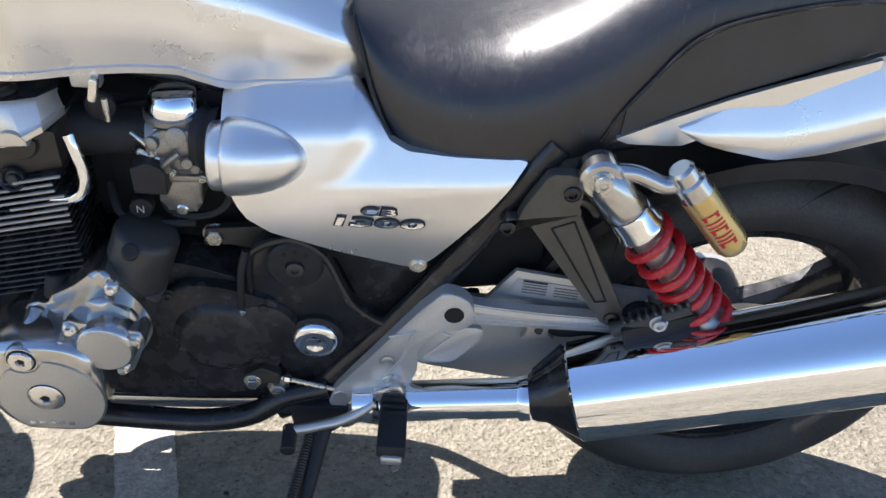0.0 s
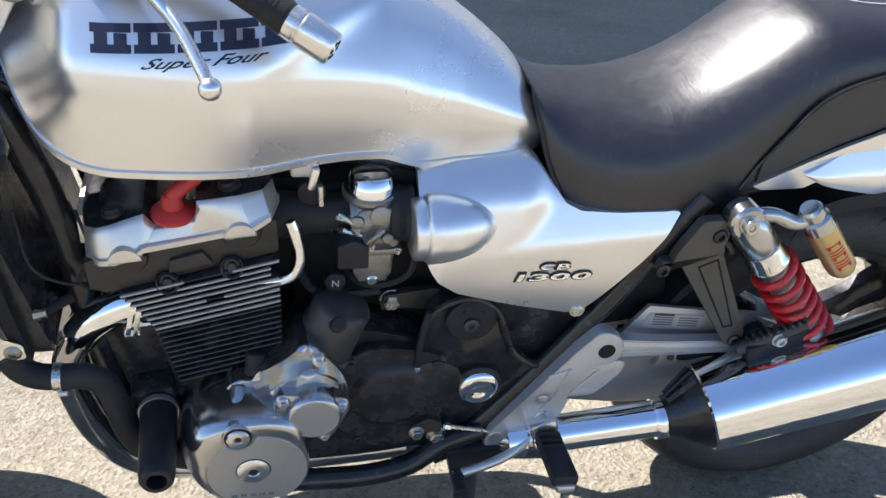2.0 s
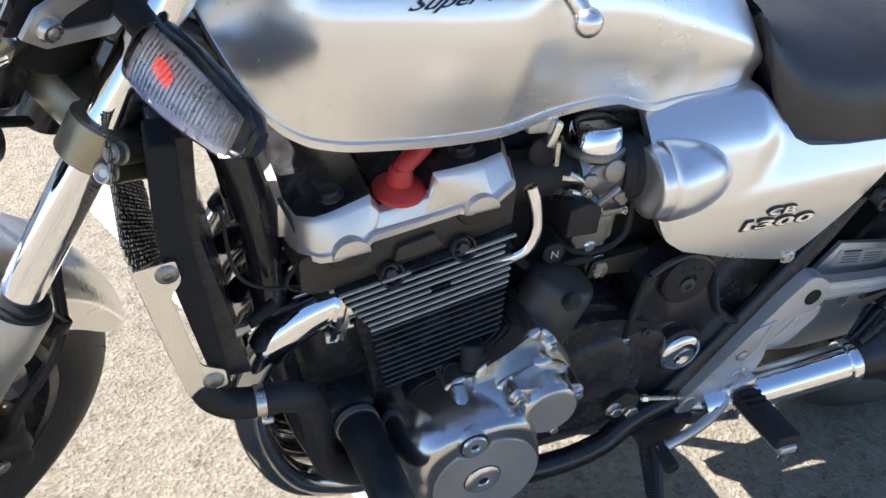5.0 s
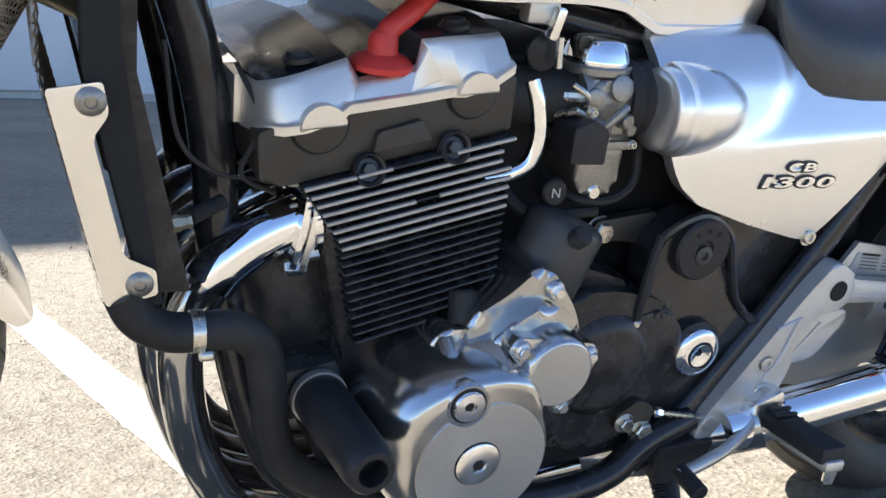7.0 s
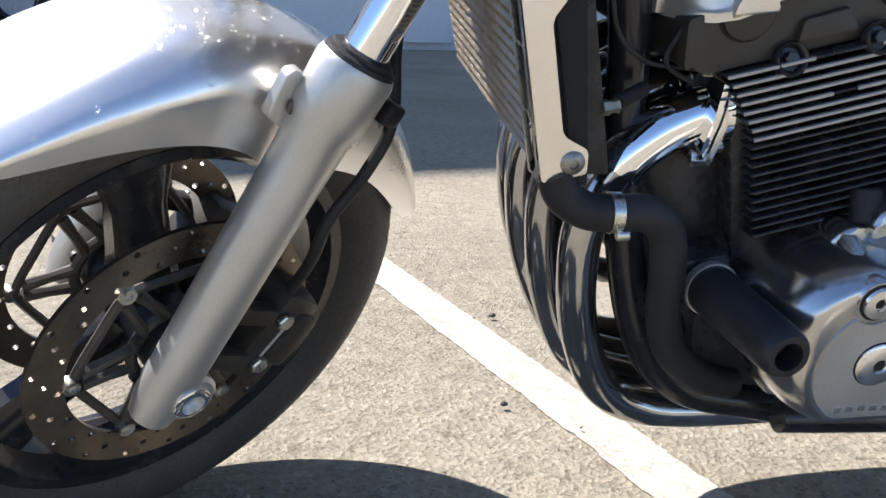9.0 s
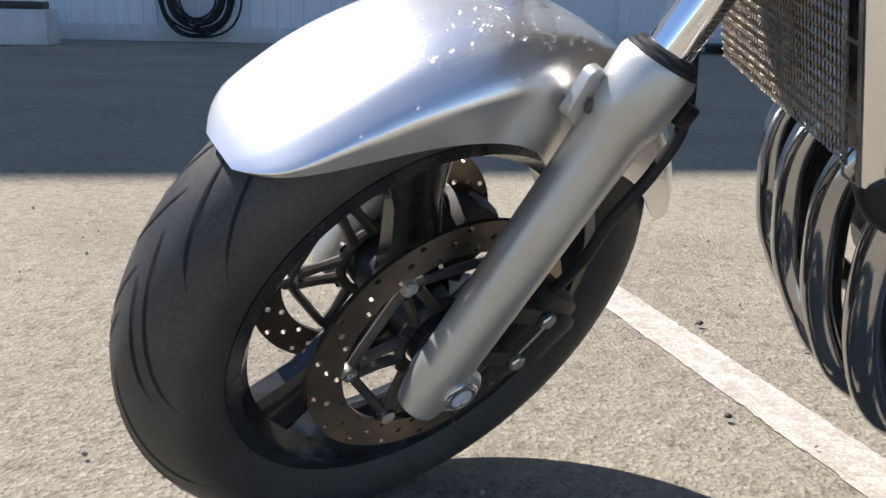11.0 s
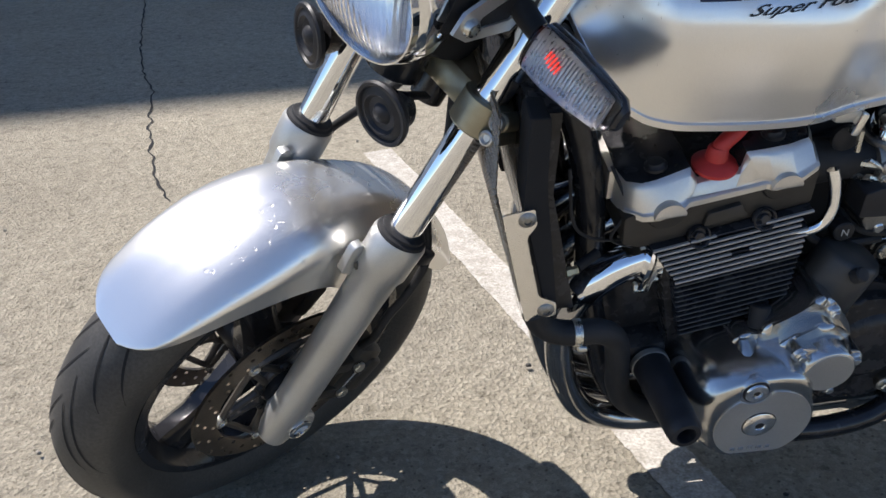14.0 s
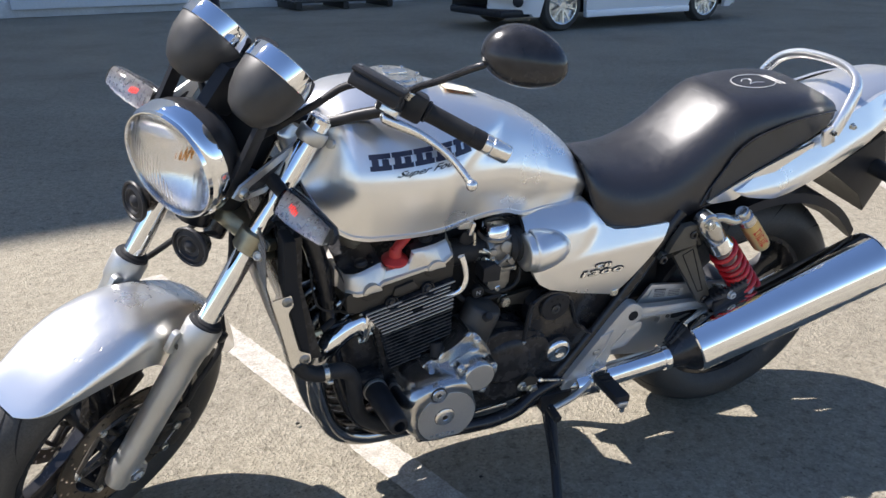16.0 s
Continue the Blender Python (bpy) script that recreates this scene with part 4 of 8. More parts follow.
def build_tail():
    lo = [(0.335, 0.761), (0.36, 0.749), (0.393, 0.741), (0.451, 0.732), (0.509, 0.740), (0.577, 0.760), (0.65, 0.785), (0.78, 0.835), (0.92, 0.895), (0.99, 0.928)]
    hi = [(0.335, 0.763), (0.36, 0.776), (0.40, 0.796), (0.45, 0.816), (0.54, 0.850), (0.60, 0.873), (0.66, 0.898), (0.78, 0.935), (0.90, 0.952), (0.99, 0.948)]
    wt = [(0.335, 0.160), (0.36, 0.167), (0.46, 0.172), (0.60, 0.160), (0.75, 0.135), (0.90, 0.09), (0.99, 0.045)]

    def flank(s):
        def f(x, z):
            a, b, w = lerp(lo, x), lerp(hi, x), lerp(wt, x)
            q = (z - a) / max(b - a, 1e-4)
            e = q - 0.36
            return s * (w - 0.55 * (b - a) * 0.5 * (e + math.sqrt(e * e + 0.006)) - 0.5 * (b - a) * max(0.0, -e - 0.05) ** 1.5)
        return f

    for s in (-1, 1):
        part("tail_cowl", panel(list(np.linspace(0.335, 0.99, 44)), lo, hi, flank(s), -0.003 * s, 12, -0.007 * s), SILVER, bike, "silver tail cowl blade", 60)
        # forward panel under the saddle
        lo2 = [(0.268, 0.739), (0.283, 0.734), (0.344, 0.736), (0.40, 0.766), (0.46, 0.806), (0.541, 0.850)]
        hi2 = [(0.268, 0.741), (0.334, 0.775), (0.392, 0.803), (0.45, 0.827), (0.541, 0.861)]
        part("front_panel", panel(list(np.linspace(0.268, 0.541, 22)), lo2, hi2, lambda x, z, s=s: s * 0.152, -0.003 * s, 5, -0.004 * s), SILVER, bike)
    # crown of the tail behind the saddle
    bm = bmesh.new()
    rings = []
    for x, zt, w, zb in ((0.60, 0.885, 0.10, 0.84), (0.64, 0.910, 0.115, 0.84), (0.70, 0.932, 0.118, 0.85), (0.80, 0.955, 0.110, 0.88), (0.90, 0.965, 0.085, 0.91), (0.975, 0.955, 0.05, 0.92), (0.99, 0.945, 0.03, 0.925)):
        rings.append([Vector((x, -w * math.cos(a), zb + (zt - zb) * math.sin(a) ** 0.8)) for a in (math.pi * k / 16 for k in range(17))])
    skin(bm, rings)
    part("tail_crown", bm, SILVER, bike, "silver rounded tail top", 60)
    rail = smooth_path([(0.615, 0.145, 0.888), (0.632, 0.138, 0.935), (0.655, 0.118, 0.970), (0.675, 0.075, 0.990), (0.688, 0.0, 0.998), (0.675, -0.075, 0.998), (0.650, -0.125, 0.980), (0.615, -0.147, 0.930), (0.590, -0.153, 0.880)], 8)
    g = part("grab_rail", tube(rail, 0.0165, 14, flat=0.62), SILVER, bike, "silver painted grab rail")
    for s in (-1, 1):
        hex_bolt((0.583, s * 0.160, 0.884), (0, s, 0), 0.006, 0.005, BLACK_PAINT, g, "bolt", False, True)
        part("foot", box((0.035, 0.012, 0.045), pose(0.578, s * 0.152, 0.874, 0, -20, 0), 0.004), SILVER, g)
    hex_bolt((0.635, -0.158, 0.897), L, 0.006, 0.012, ZINC, bike, "cowl_bolt", True, True)
    # dark underside: mudguard, seat pan and lamp arm
    bm = bmesh.new()
    rings = []
    for k in range(16):
        a = radians(165 - 8.5 * k)
        r = 0.362
        cx, cz = 0.545 + r * math.cos(a), 0.335 + r * math.sin(a)
        rings.append([Vector((cx, y, cz + (0.0 if abs(y) < 0.1 else -0.015))) for y in (-0.12, -0.10, 0, 0.10, 0.12)] + [Vector((cx, y, cz + 0.012)) for y in (0.12, 0, -0.12)])
    skin(bm, rings)
    part("inner_mudguard", bm, PLASTIC, bike)
    part("seat_pan", box((0.56, 0.20, 0.05), pose(0.30, 0, 0.735, 0, -14, 0), 0.01), PLASTIC, bike)
    part("tail_plate", plate([(0.70, 0.74), (0.86, 0.83), (0.92, 0.70), (0.88, 0.60), (0.84, 0.66)], -0.09, 0.09, 0.004), PLASTIC, bike)
    arm = part("rear_lamp_arm", tube([(0.86, -0.09, 0.735), (0.87, -0.20, 0.730)], [0.022, 0.020], 12), RUBBER, bike)
    bm = bmesh.new()
    rings = [[Vector((0.87 + 0.035 * math.cos(t) * q, y, 0.728 + 0.028 * math.sin(t) * q)) for t in (2 * math.pi * k / 16 for k in range(16))] for y, q in ((-0.19, 0.7), (-0.20, 1), (-0.26, 0.95), (-0.285, 0.6))]
    skin(bm, rings)
    part("lamp_shell", bm, PLASTIC, arm)


def build_side_cover():
    lo = [(-0.190, 0.672), (-0.183, 0.650), (-0.172, 0.625), (-0.160, 0.608), (-0.132, 0.589), (-0.0494, 0.563), (0.030, 0.543), (0.047, 0.541), (0.056, 0.546), (0.0705, 0.561), (0.0957, 0.594), (0.127, 0.636), (0.160, 0.688), (0.168, 0.700)]
    hi = [(-0.190, 0.742), (-0.183, 0.752), (-0.12, 0.757), (-0.053, 0.763), (-0.036, 0.764), (-0.026, 0.754), (-0.012, 0.735), (0.006, 0.712), (0.028, 0.703), (0.082, 0.701), (0.15, 0.703), (0.160, 0.7045), (0.168, 0.7025)]
    front = [(0.645, -0.105), (0.651, -0.10), (0.676, -0.05), (0.710, -0.028), (0.745, -0.02), (0.80, -0.015)]

    def yf(x, z):
        d = z - 0.652 - 0.085 * (x + 0.0875)                           # flat below a rising crease, leaning in above it
        f = min(1.0, max(0.0, (x - lerp(front, z) + 0.022) / 0.044))
        lean = 0.36 + 0.20 * f * f * (3 - 2 * f)
        e = 0.00012 - 0.00009 * f
        rise = lean * 0.5 * (d + math.sqrt(d * d + e))
        roll = 0.030 * (max(0.0, d - 0.055) / 0.05) ** 2                 # the top edge rolls in under the tank
        return -0.171 + rise + roll + 0.30 * max(0.0, -0.03 - d) ** 2 * 3 + 0.20 * max(0.0, -0.16 - x)

    cover = part("side_cover", panel(sorted({*np.linspace(-0.190, 0.168, 74), 0.047, 0.056}), lo, hi, yf, 0.004, 30, 0.012), SILVER, bike, "silver metallic side cover", 60)
    # bullet-shaped scoop at its front
    part("scoop", lathe([(0, 0.030), (0.001, 0.0385), (0.003, 0.0405), (0.014, 0.0415), (0.016, 0.0412), (0.018, 0.0445), (0.021, 0.0468), (0.040, 0.0462), (0.058, 0.0434), (0.074, 0.0386), (0.088, 0.0326), (0.099, 0.0250), (0.107, 0.0174), (0.1115, 0.0100), (0.1135, 0.001)],
                            (-0.2010, -0.150, 0.6820), (0.9, -0.143, 0.720), 48), SILVER, cover, "silver bullet-shaped intake scoop")
    # raised badge in two rows: bright characters on dark backings
    cells = [("C", -0.023, -0.004, 0.6268, 0.6362), ("B", -0.001, 0.018, 0.6268, 0.6362)]
    cells += [("1", -0.055, -0.043, 0.6085, 0.6205), ("3", -0.037, -0.010, 0.6085, 0.6205), ("0", -0.006, 0.021, 0.6085, 0.6205), ("0", 0.025, 0.052, 0.6085, 0.6205)]
    for text, x0, x1, z0, z1 in cells:
        part("badge_back", letters(text, x0 - 0.0022, x1 + 0.0022, z0 - 0.0020, z1 + 0.0020, -0.001, yf, 0.060, 0.10, 0.0030), INK, cover, "black badge outline")
        part("badge", letters(text, x0, x1, z0, z1, 0.0005, yf, 0.022, 0.10, 0.0028), CHROME, cover, "chromed raised badge")
    hex_bolt((0.050, yf(0.05, 0.545), 0.545), L, 0.0085, 0.005, ZINC, cover, "screw", True, True)
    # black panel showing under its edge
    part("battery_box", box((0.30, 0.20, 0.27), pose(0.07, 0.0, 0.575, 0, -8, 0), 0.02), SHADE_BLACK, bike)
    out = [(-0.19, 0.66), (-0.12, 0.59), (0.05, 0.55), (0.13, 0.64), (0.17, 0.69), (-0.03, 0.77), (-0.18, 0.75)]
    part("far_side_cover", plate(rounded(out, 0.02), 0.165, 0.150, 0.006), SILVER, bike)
    # added black plate that closes a see-through hole, dark like the shade there
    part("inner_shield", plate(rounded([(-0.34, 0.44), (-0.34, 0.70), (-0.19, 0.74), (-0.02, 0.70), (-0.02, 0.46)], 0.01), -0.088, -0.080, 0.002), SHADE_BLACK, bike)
    part("battery_panel", plate([(-0.20, 0.66), (0.10, 0.70), (0.15, 0.62), (0.06, 0.50), (0.02, 0.43), (-0.02, 0.45), (-0.05, 0.53), (-0.10, 0.575)], -0.142, -0.125, 0.002), BLACK_PAINT, bike)


def build_frame():
    f = part("frame", tube(smooth_path([(-0.78, -0.055, 0.90), (-0.70, -0.075, 0.865), (-0.55, -0.075, 0.80), (-0.30, -0.075, 0.755), (-0.05, -0.08, 0.725), (0.12, -0.10, 0.700), (0.26, -0.115, 0.715), (0.45, -0.11, 0.77), (0.70, -0.10, 0.83)], 6), 0.016, 12), BLACK_PAINT, bike, "glossy black tube frame")
    part("rear_down_tube", tube(smooth_path([(0.205, -0.146, 0.722), (0.165, -0.150, 0.660), (0.106, -0.153, 0.558), (0.026, -0.156, 0.436), (-0.052, -0.160, 0.335), (-0.095, -0.164, 0.284), (-0.13, -0.165, 0.262)], 6), 0.0165, 14, flat=0.8), BLACK_PAINT, f)
    part("front_down_tube", tube(smooth_path([(-0.76, -0.05, 0.88), (-0.68, -0.085, 0.83), (-0.640, -0.10, 0.74), (-0.615, -0.105, 0.64), (-0.60, -0.11, 0.50), (-0.56, -0.115, 0.34), (-0.50, -0.12, 0.262), (-0.40, -0.14, 0.245)], 6), 0.019, 12), BLACK_PAINT, f)
    part("lower_tube", tube(smooth_path([(-0.42, -0.185, 0.265), (-0.34, -0.188, 0.262), (-0.24, -0.186, 0.256), (-0.17, -0.182, 0.268), (-0.12, -0.175, 0.300), (-0.06, -0.17, 0.32)], 6), 0.0165, 12), BLACK_PAINT, f)
    for s in (1,):
        part("far_down_tube", tube(smooth_path([(0.21, 0.148, 0.706), (0.142, 0.152, 0.600), (0.01, 0.158, 0.410), (-0.085, 0.165, 0.280), (-0.40, 0.15, 0.25), (-0.56, 0.115, 0.32), (-0.615, 0.105, 0.62), (-0.68, 0.085, 0.83), (-0.76, 0.05, 0.88)], 6), 0.0165, 10), BLACK_PAINT, f)
    part("steering_head", rod((-0.845, 0, 0.775), (-0.765, 0, 0.945), 0.036, 24), BLACK_PAINT, f)
    # pivot plate with its rim
    out = rounded([(-0.165, 0.540), (-0.146, 0.562), (-0.108, 0.576), (-0.068, 0.556), (-0.030, 0.472), (0.012, 0.440), (0.046, 0.444), (0.02, 0.400), (-0.055, 0.300), (-0.115, 0.290), (-0.150, 0.36), (-0.158, 0.46)], 0.012)
    pp = part("pivot_plate", plate(out, -0.158, -0.12, 0.004), BLACK_PAINT, f, "glossy black pressed pivot plate")
    part("plate_rim", tube(smooth_path([(-0.160, -0.160, 0.440), (-0.164, -0.160, 0.530), (-0.146, -0.161, 0.560), (-0.108, -0.162, 0.573), (-0.070, -0.162, 0.552), (-0.046, -0.161, 0.500), (-0.028, -0.160, 0.466), (0.010, -0.160, 0.438), (0.046, -0.160, 0.440)], 6), 0.0055, 8), BLACK_PAINT, pp)
    part("cap", lathe([(0, 0.036), (0.008, 0.036), (0.011, 0.033), (0.011, 0.012), (0.008, 0.010), (0.008, 0.001)], (-0.104, -0.158, 0.536), (-0.104, -1, 0.536), 32), PLASTIC, pp, "round black plastic cap")
    for dx, dz in ((-0.014, 0.018), (0.0, 0.022), (0.014, 0.018)):
        part("cap_dot", rod((-0.104 + dx, -0.1685, 0.536 + dz), (-0.104 + dx, -0.1695, 0.536 + dz), 0.003, 10, 0.0002), SHADE_BLACK, pp)
    part("cap_screw", lathe([(0, 0.011), (0.003, 0.011), (0.004, 0.009), (0.004, 0.005), (0.001, 0.004)], (-0.104, -0.167, 0.530), (-0.104, -1, 0.530), 18), GREY_PLASTIC, pp)
    part("pivot_ring", lathe([(0, 0.036), (0.012, 0.036), (0.014, 0.033), (0.014, 0.02)], (-0.078, -0.155, 0.411), (-0.078, -1, 0.411), 32), RUBBER, pp)
    part("pivot_nut", lathe([(0, 0.030), (0.014, 0.031), (0.018, 0.029), (0.0205, 0.024), (0.0215, 0.015), (0.0205, 0.012), (0.0190, 0.009), (0.0185, 0.001)], (-0.078, -0.158, 0.411), (-0.078, -1, 0.411), 32), CHROME, pp, "polished pivot nut")
    # engine hanger bracket and its bolt
    hb = part("hanger_bracket", plate(rounded([(-0.225, 0.530), (-0.222, 0.556), (-0.145, 0.566), (-0.130, 0.525), (-0.19, 0.534)], 0.006), -0.128, -0.115, 0.002), WARM_BLACK, f)
    hex_bolt((-0.210, -0.118, 0.543), L, 0.0125, 0.014, ZINC, hb)
    part("breather_tube", tube(smooth_path([(-0.165, -0.165, 0.555), (-0.172, -0.168, 0.52), (-0.174, -0.168, 0.47), (-0.172, -0.166, 0.455)], 5), 0.005, 8), RUBBER, f)
    part("tube_nipple", rod((-0.172, -0.166, 0.458), (-0.172, -0.166, 0.448), 0.007), ZINC, f)


CYL = math.radians(14.0)
E1 = Vector((math.cos(CYL), 0, math.sin(CYL)))
E3 = Vector((-math.sin(CYL), 0, math.cos(CYL)))


def build_engine():
    eng = part("crankcase", plate(rounded([(-0.50, 0.29), (-0.52, 0.36), (-0.50, 0.46), (-0.36, 0.50), (-0.26, 0.52), (-0.16, 0.49), (-0.10, 0.42), (-0.06, 0.32), (-0.10, 0.275), (-0.30, 0.262)], 0.03), -0.150, 0.16, 0.012, None, 3), ENGINE_BLACK, bike, "black painted crankcase")
    # clutch-side bulge behind the silver covers
    part("rear_cover", plate(rounded([(-0.285, 0.335), (-0.290, 0.44), (-0.262, 0.492), (-0.21, 0.496), (-0.160, 0.484), (-0.125, 0.470), (-0.125, 0.36), (-0.15, 0.31), (-0.22, 0.29)], 0.028, 5), -0.168, -0.14, 0.010, None, 4), ENGINE_BLACK, eng, "black sprocket cover with a round bulge")
    part("cover_bulge", lathe([(0, 0.066), (0.008, 0.062), (0.016, 0.050), (0.018, 0.044), (0.0185, 0.001)], (-0.205, -0.160, 0.405), (-0.205, -1, 0.405), 40), ENGINE_BLACK, eng)
    part("cover_bulge", lathe([(0, 0.052), (0.010, 0.048), (0.013, 0.040), (0.013, 0.001)], (-0.150, -0.160, 0.418), (-0.150, -1, 0.418), 40), ENGINE_BLACK, eng)
    for x, z in ((-0.146, 0.462), (-0.268, 0.475), (-0.155, 0.330), (-0.250, 0.318)):
        hex_bolt((x, -0.166, z), L, 0.007, 0.007, WARM_BLACK, eng, "bolt", True, True)

    # --- cylinder block with fins
    top_l, top_r = Vector((-0.554, 0, 0.612)), Vector((-0.366, 0, 0.659))
    n_fin, pitch = 19, 0.0087
    core = bmesh.new()
    box((0.145, 0.31, 0.22), Matrix.Translation((-0.452, 0, 0.555)) @ pose(0, 0, 0, 0, -14, 0), 0.004, core)
    block = part("cylinder_block", core, ENGINE_BLACK, bike, "black finned cylinder block with polished fin edges")
    for i in range(n_fin):
        d = -E3 * (pitch * i)
        a = top_l + d + E1 * min(0.022, 0.0034 * i)
        b = top_r + d - E1 * min(0.030, 0.0018 * i)
        if i in (1, 2):
            b = b - E1 * 0.010
        y = -0.178 if i < 8 else -0.176
        mid, w = (a + b) / 2, (b - a).length
        m = Matrix.Translation((mid.x, 0, mid.z)) @ pose(0, 0, 0, 0, -14, 0)
        part("fin", box((w, 2 * abs(y), 0.0026), m, 0.0009, None, 1), ENGINE_BLACK, block, smooth=30)
        if i >= 8:
            # paler strip paints the lit gloss along the black lower fins
            p = Matrix.Translation((mid.x, y + 0.0012, mid.z)) @ pose(0, 0, 0, 0, -14, 0)
            part("fin_edge", box((w * 0.97, 0.0034, 0.0013), p, 0.0004, None, 1), OLIVE, block, "lower fin edge, coloured paler for its lit gloss", smooth=30)
        else:
            spans = {0: ((-0.5, -0.10), (0.20, 0.5)), 4: ((-0.5, -0.03), (0.09, 0.5))}.get(i, ((-0.5, 0.5),))
            for u, v in spans:
                p = Matrix.Translation((mid.x, y + 0.0012, mid.z)) @ pose(0, 0, 0, 0, -14, 0) @ pose((u + v) / 2 * w, 0, 0)
                part("fin_edge", box(((v - u) * w * 0.985, 0.004, 0.0031), p, 0.0006, None, 1), FIN_EDGE, block, "machined fin edge", smooth=30)
    for x, z in ((-0.4984, 0.6264), (-0.4224, 0.6465)):
        seat = part("head_bolt_seat", lathe([(0, 0.0150), (0.008, 0.0148), (0.010, 0.0132), (0.0085, 0.0112), (0.003, 0.0095), (0.003, 0.001)], (x, -0.168, z), (x - 0.03, -1, z + 0.32), 26), BLACK_PAINT, block)
        hex_bolt((x, -0.1705, z + 0.001), (-0.03, -1, 0.32), 0.0068, 0.006, BLACK_PAINT, seat, "bolt", False)
    part("front_casting", box((0.085, 0.25, 0.17), pose(-0.535, 0, 0.455, 0, -14, 0), 0.012), ENGINE_BLACK, block)
    # --- head
    ends = ((-0.592, 0.656), (-0.588, 0.614), (-0.566, 0.612), (-0.366, 0.662), (-0.368, 0.712), (-0.44, 0.700), (-0.53, 0.676))
    head = part("cylinder_head", plate(rounded(list(ends)[::-1], 0.006), -0.166, 0.166, 0.004), WARM_BLACK, bike, "weathered black cylinder head")
    part("head_boss", plate(rounded([(-0.496, 0.642), (-0.494, 0.660), (-0.456, 0.672), (-0.444, 0.654)], 0.003), -0.173, -0.16, 0.003), WARM_BLACK, head)
    for x, z, r in ((-0.5425, 0.666, 0.0228), (-0.4110, 0.698, 0.0222)):
        for q, y in ((r + 0.0028, -0.1668), (r, -0.1705)):
            half = [(x + q * math.cos(t), z - 0.002 + q * math.sin(t)) for t in (math.radians(182 + 186 * k / 18) for k in range(19))]
            part("cam_plug", plate(half[::-1], y, -0.160, 0.0015), WARM_BLACK if q == r else SHADE_BLACK, head)
    # --- valve cover: pale skirt in facets over a lip, stepping down in the middle, with a dark deck
    low = [(-0.594, -0.120, 0.650), (-0.589, -0.151, 0.653), (-0.572, -0.170, 0.656), (-0.5556, -0.176, 0.6607), (-0.5298, -0.178, 0.6716), (-0.522, -0.175, 0.677), (-0.470, -0.171, 0.6850), (-0.432, -0.170, 0.6925), (-0.4229, -0.177, 0.6945), (-0.3988, -0.178, 0.7030), (-0.3762, -0.1705, 0.7150), (-0.364, -0.130, 0.716)]
    up = [(-0.594, -0.115, 0.692), (-0.588, -0.144, 0.691), (-0.574, -0.158, 0.697), (-0.558, -0.161, 0.703), (-0.521, -0.159, 0.7165), (-0.509, -0.157, 0.7005), (-0.462, -0.161, 0.7140), (-0.4605, -0.163, 0.7357), (-0.4394, -0.165, 0.7395), (-0.412, -0.163, 0.7425), (-0.385, -0.154, 0.7445), (-0.372, -0.125, 0.742)]
    cover = bmesh.new()
    rows = []
    for a, b in zip(low, up):
        a, b = Vector(a), Vector(b)
        lip, body = Vector((0, -0.003, 0)), (b - a)
        rows.append([a + Vector((0, 0.02, -0.001)), a + lip + Vector((0, 0, -0.001)), a + lip + Vector((0, 0, 0.0065)), a + Vector((0, 0.001, 0.0085)), a + body * 0.30 + Vector((0, -0.001, 0)), a + body * 0.85 + Vector((0, -0.0015, 0)), b + Vector((0, 0.002, -0.0015)), b + Vector((0, 0.0045, 0.0)), b + Vector((0, 0.0055, -0.003))])
    skin(cover, rows, closed=False, caps=False)
    bmesh.ops.bevel(cover, geom=[e for e in cover.edges if not e.is_boundary], offset=0.0011, segments=2, affect="EDGES", clamp_overlap=True)
    vc = part("valve_cover", cover, CAST_SILVER, bike, "pale cast valve cover skirt, stained at one joint", 34)
    for x, z, r in ((-0.5425, 0.6645, 0.0190), (-0.411, 0.6965, 0.0185)):
        moon = [(x + r * math.cos(t), z + r * math.sin(t)) for t in (math.radians(8 + 178 * k / 18) for k in range(19))]
        part("half_moon", plate(moon[::-1], -0.1818, -0.168, 0.006, None, 4), CAST_SILVER, vc)
    part("front_skirt", plate([(-0.600, 0.650), (-0.601, 0.690), (-0.590, 0.692), (-0.588, 0.650)], -0.118, 0.160, 0.003), CAST_SILVER, vc)
    deck = bmesh.new()
    skin(deck, [[Vector((x, y + 0.0042, z - 0.0012)), Vector((x, y + 0.010, z + 0.0010)), Vector((x, -0.08, z + 0.006)), Vector((x, 0.0, z + 0.010)), Vector((x, 0.155, z - 0.002))] for x, y, z in up], closed=False, caps=False)
    part("cover_deck", deck, BLACK_PAINT, vc, "dark top of the valve cover", 30)
    part("stain", box((0.007, 0.0015, 0.0035), pose(-0.5585, -0.1792, 0.6632, 0, -14, 0), 0.0007), BRASSY, vc, "yellow sealant smear")
    for x, z in ((-0.555, 0.708), (-0.4226, 0.7425)):
        part("cover_bolt", lathe([(0, 0.0135), (0.004, 0.0135), (0.006, 0.0105), (0.009, 0.0095), (0.010, 0.004)], (x, -0.139, z), (x - 0.2, -0.139, z + 1), 22), PLASTIC, vc)
    # red plug cap
    rc = part("plug_cap", lathe([(0, 0.026), (0.005, 0.027), (0.009, 0.022), (0.013, 0.013), (0.026, 0.012), (0.030, 0.009)], (-0.487, -0.144, 0.7075), (-0.50, -0.164, 1), 24), RED_CAP, bike, "red rubber spark plug cap")
    part("plug_lead", tube(smooth_path([(-0.488, -0.145, 0.722), (-0.484, -0.145, 0.738), (-0.464, -0.136, 0.752), (-0.430, -0.112, 0.774)], 6), 0.0098, 12), RED_CAP, rc)

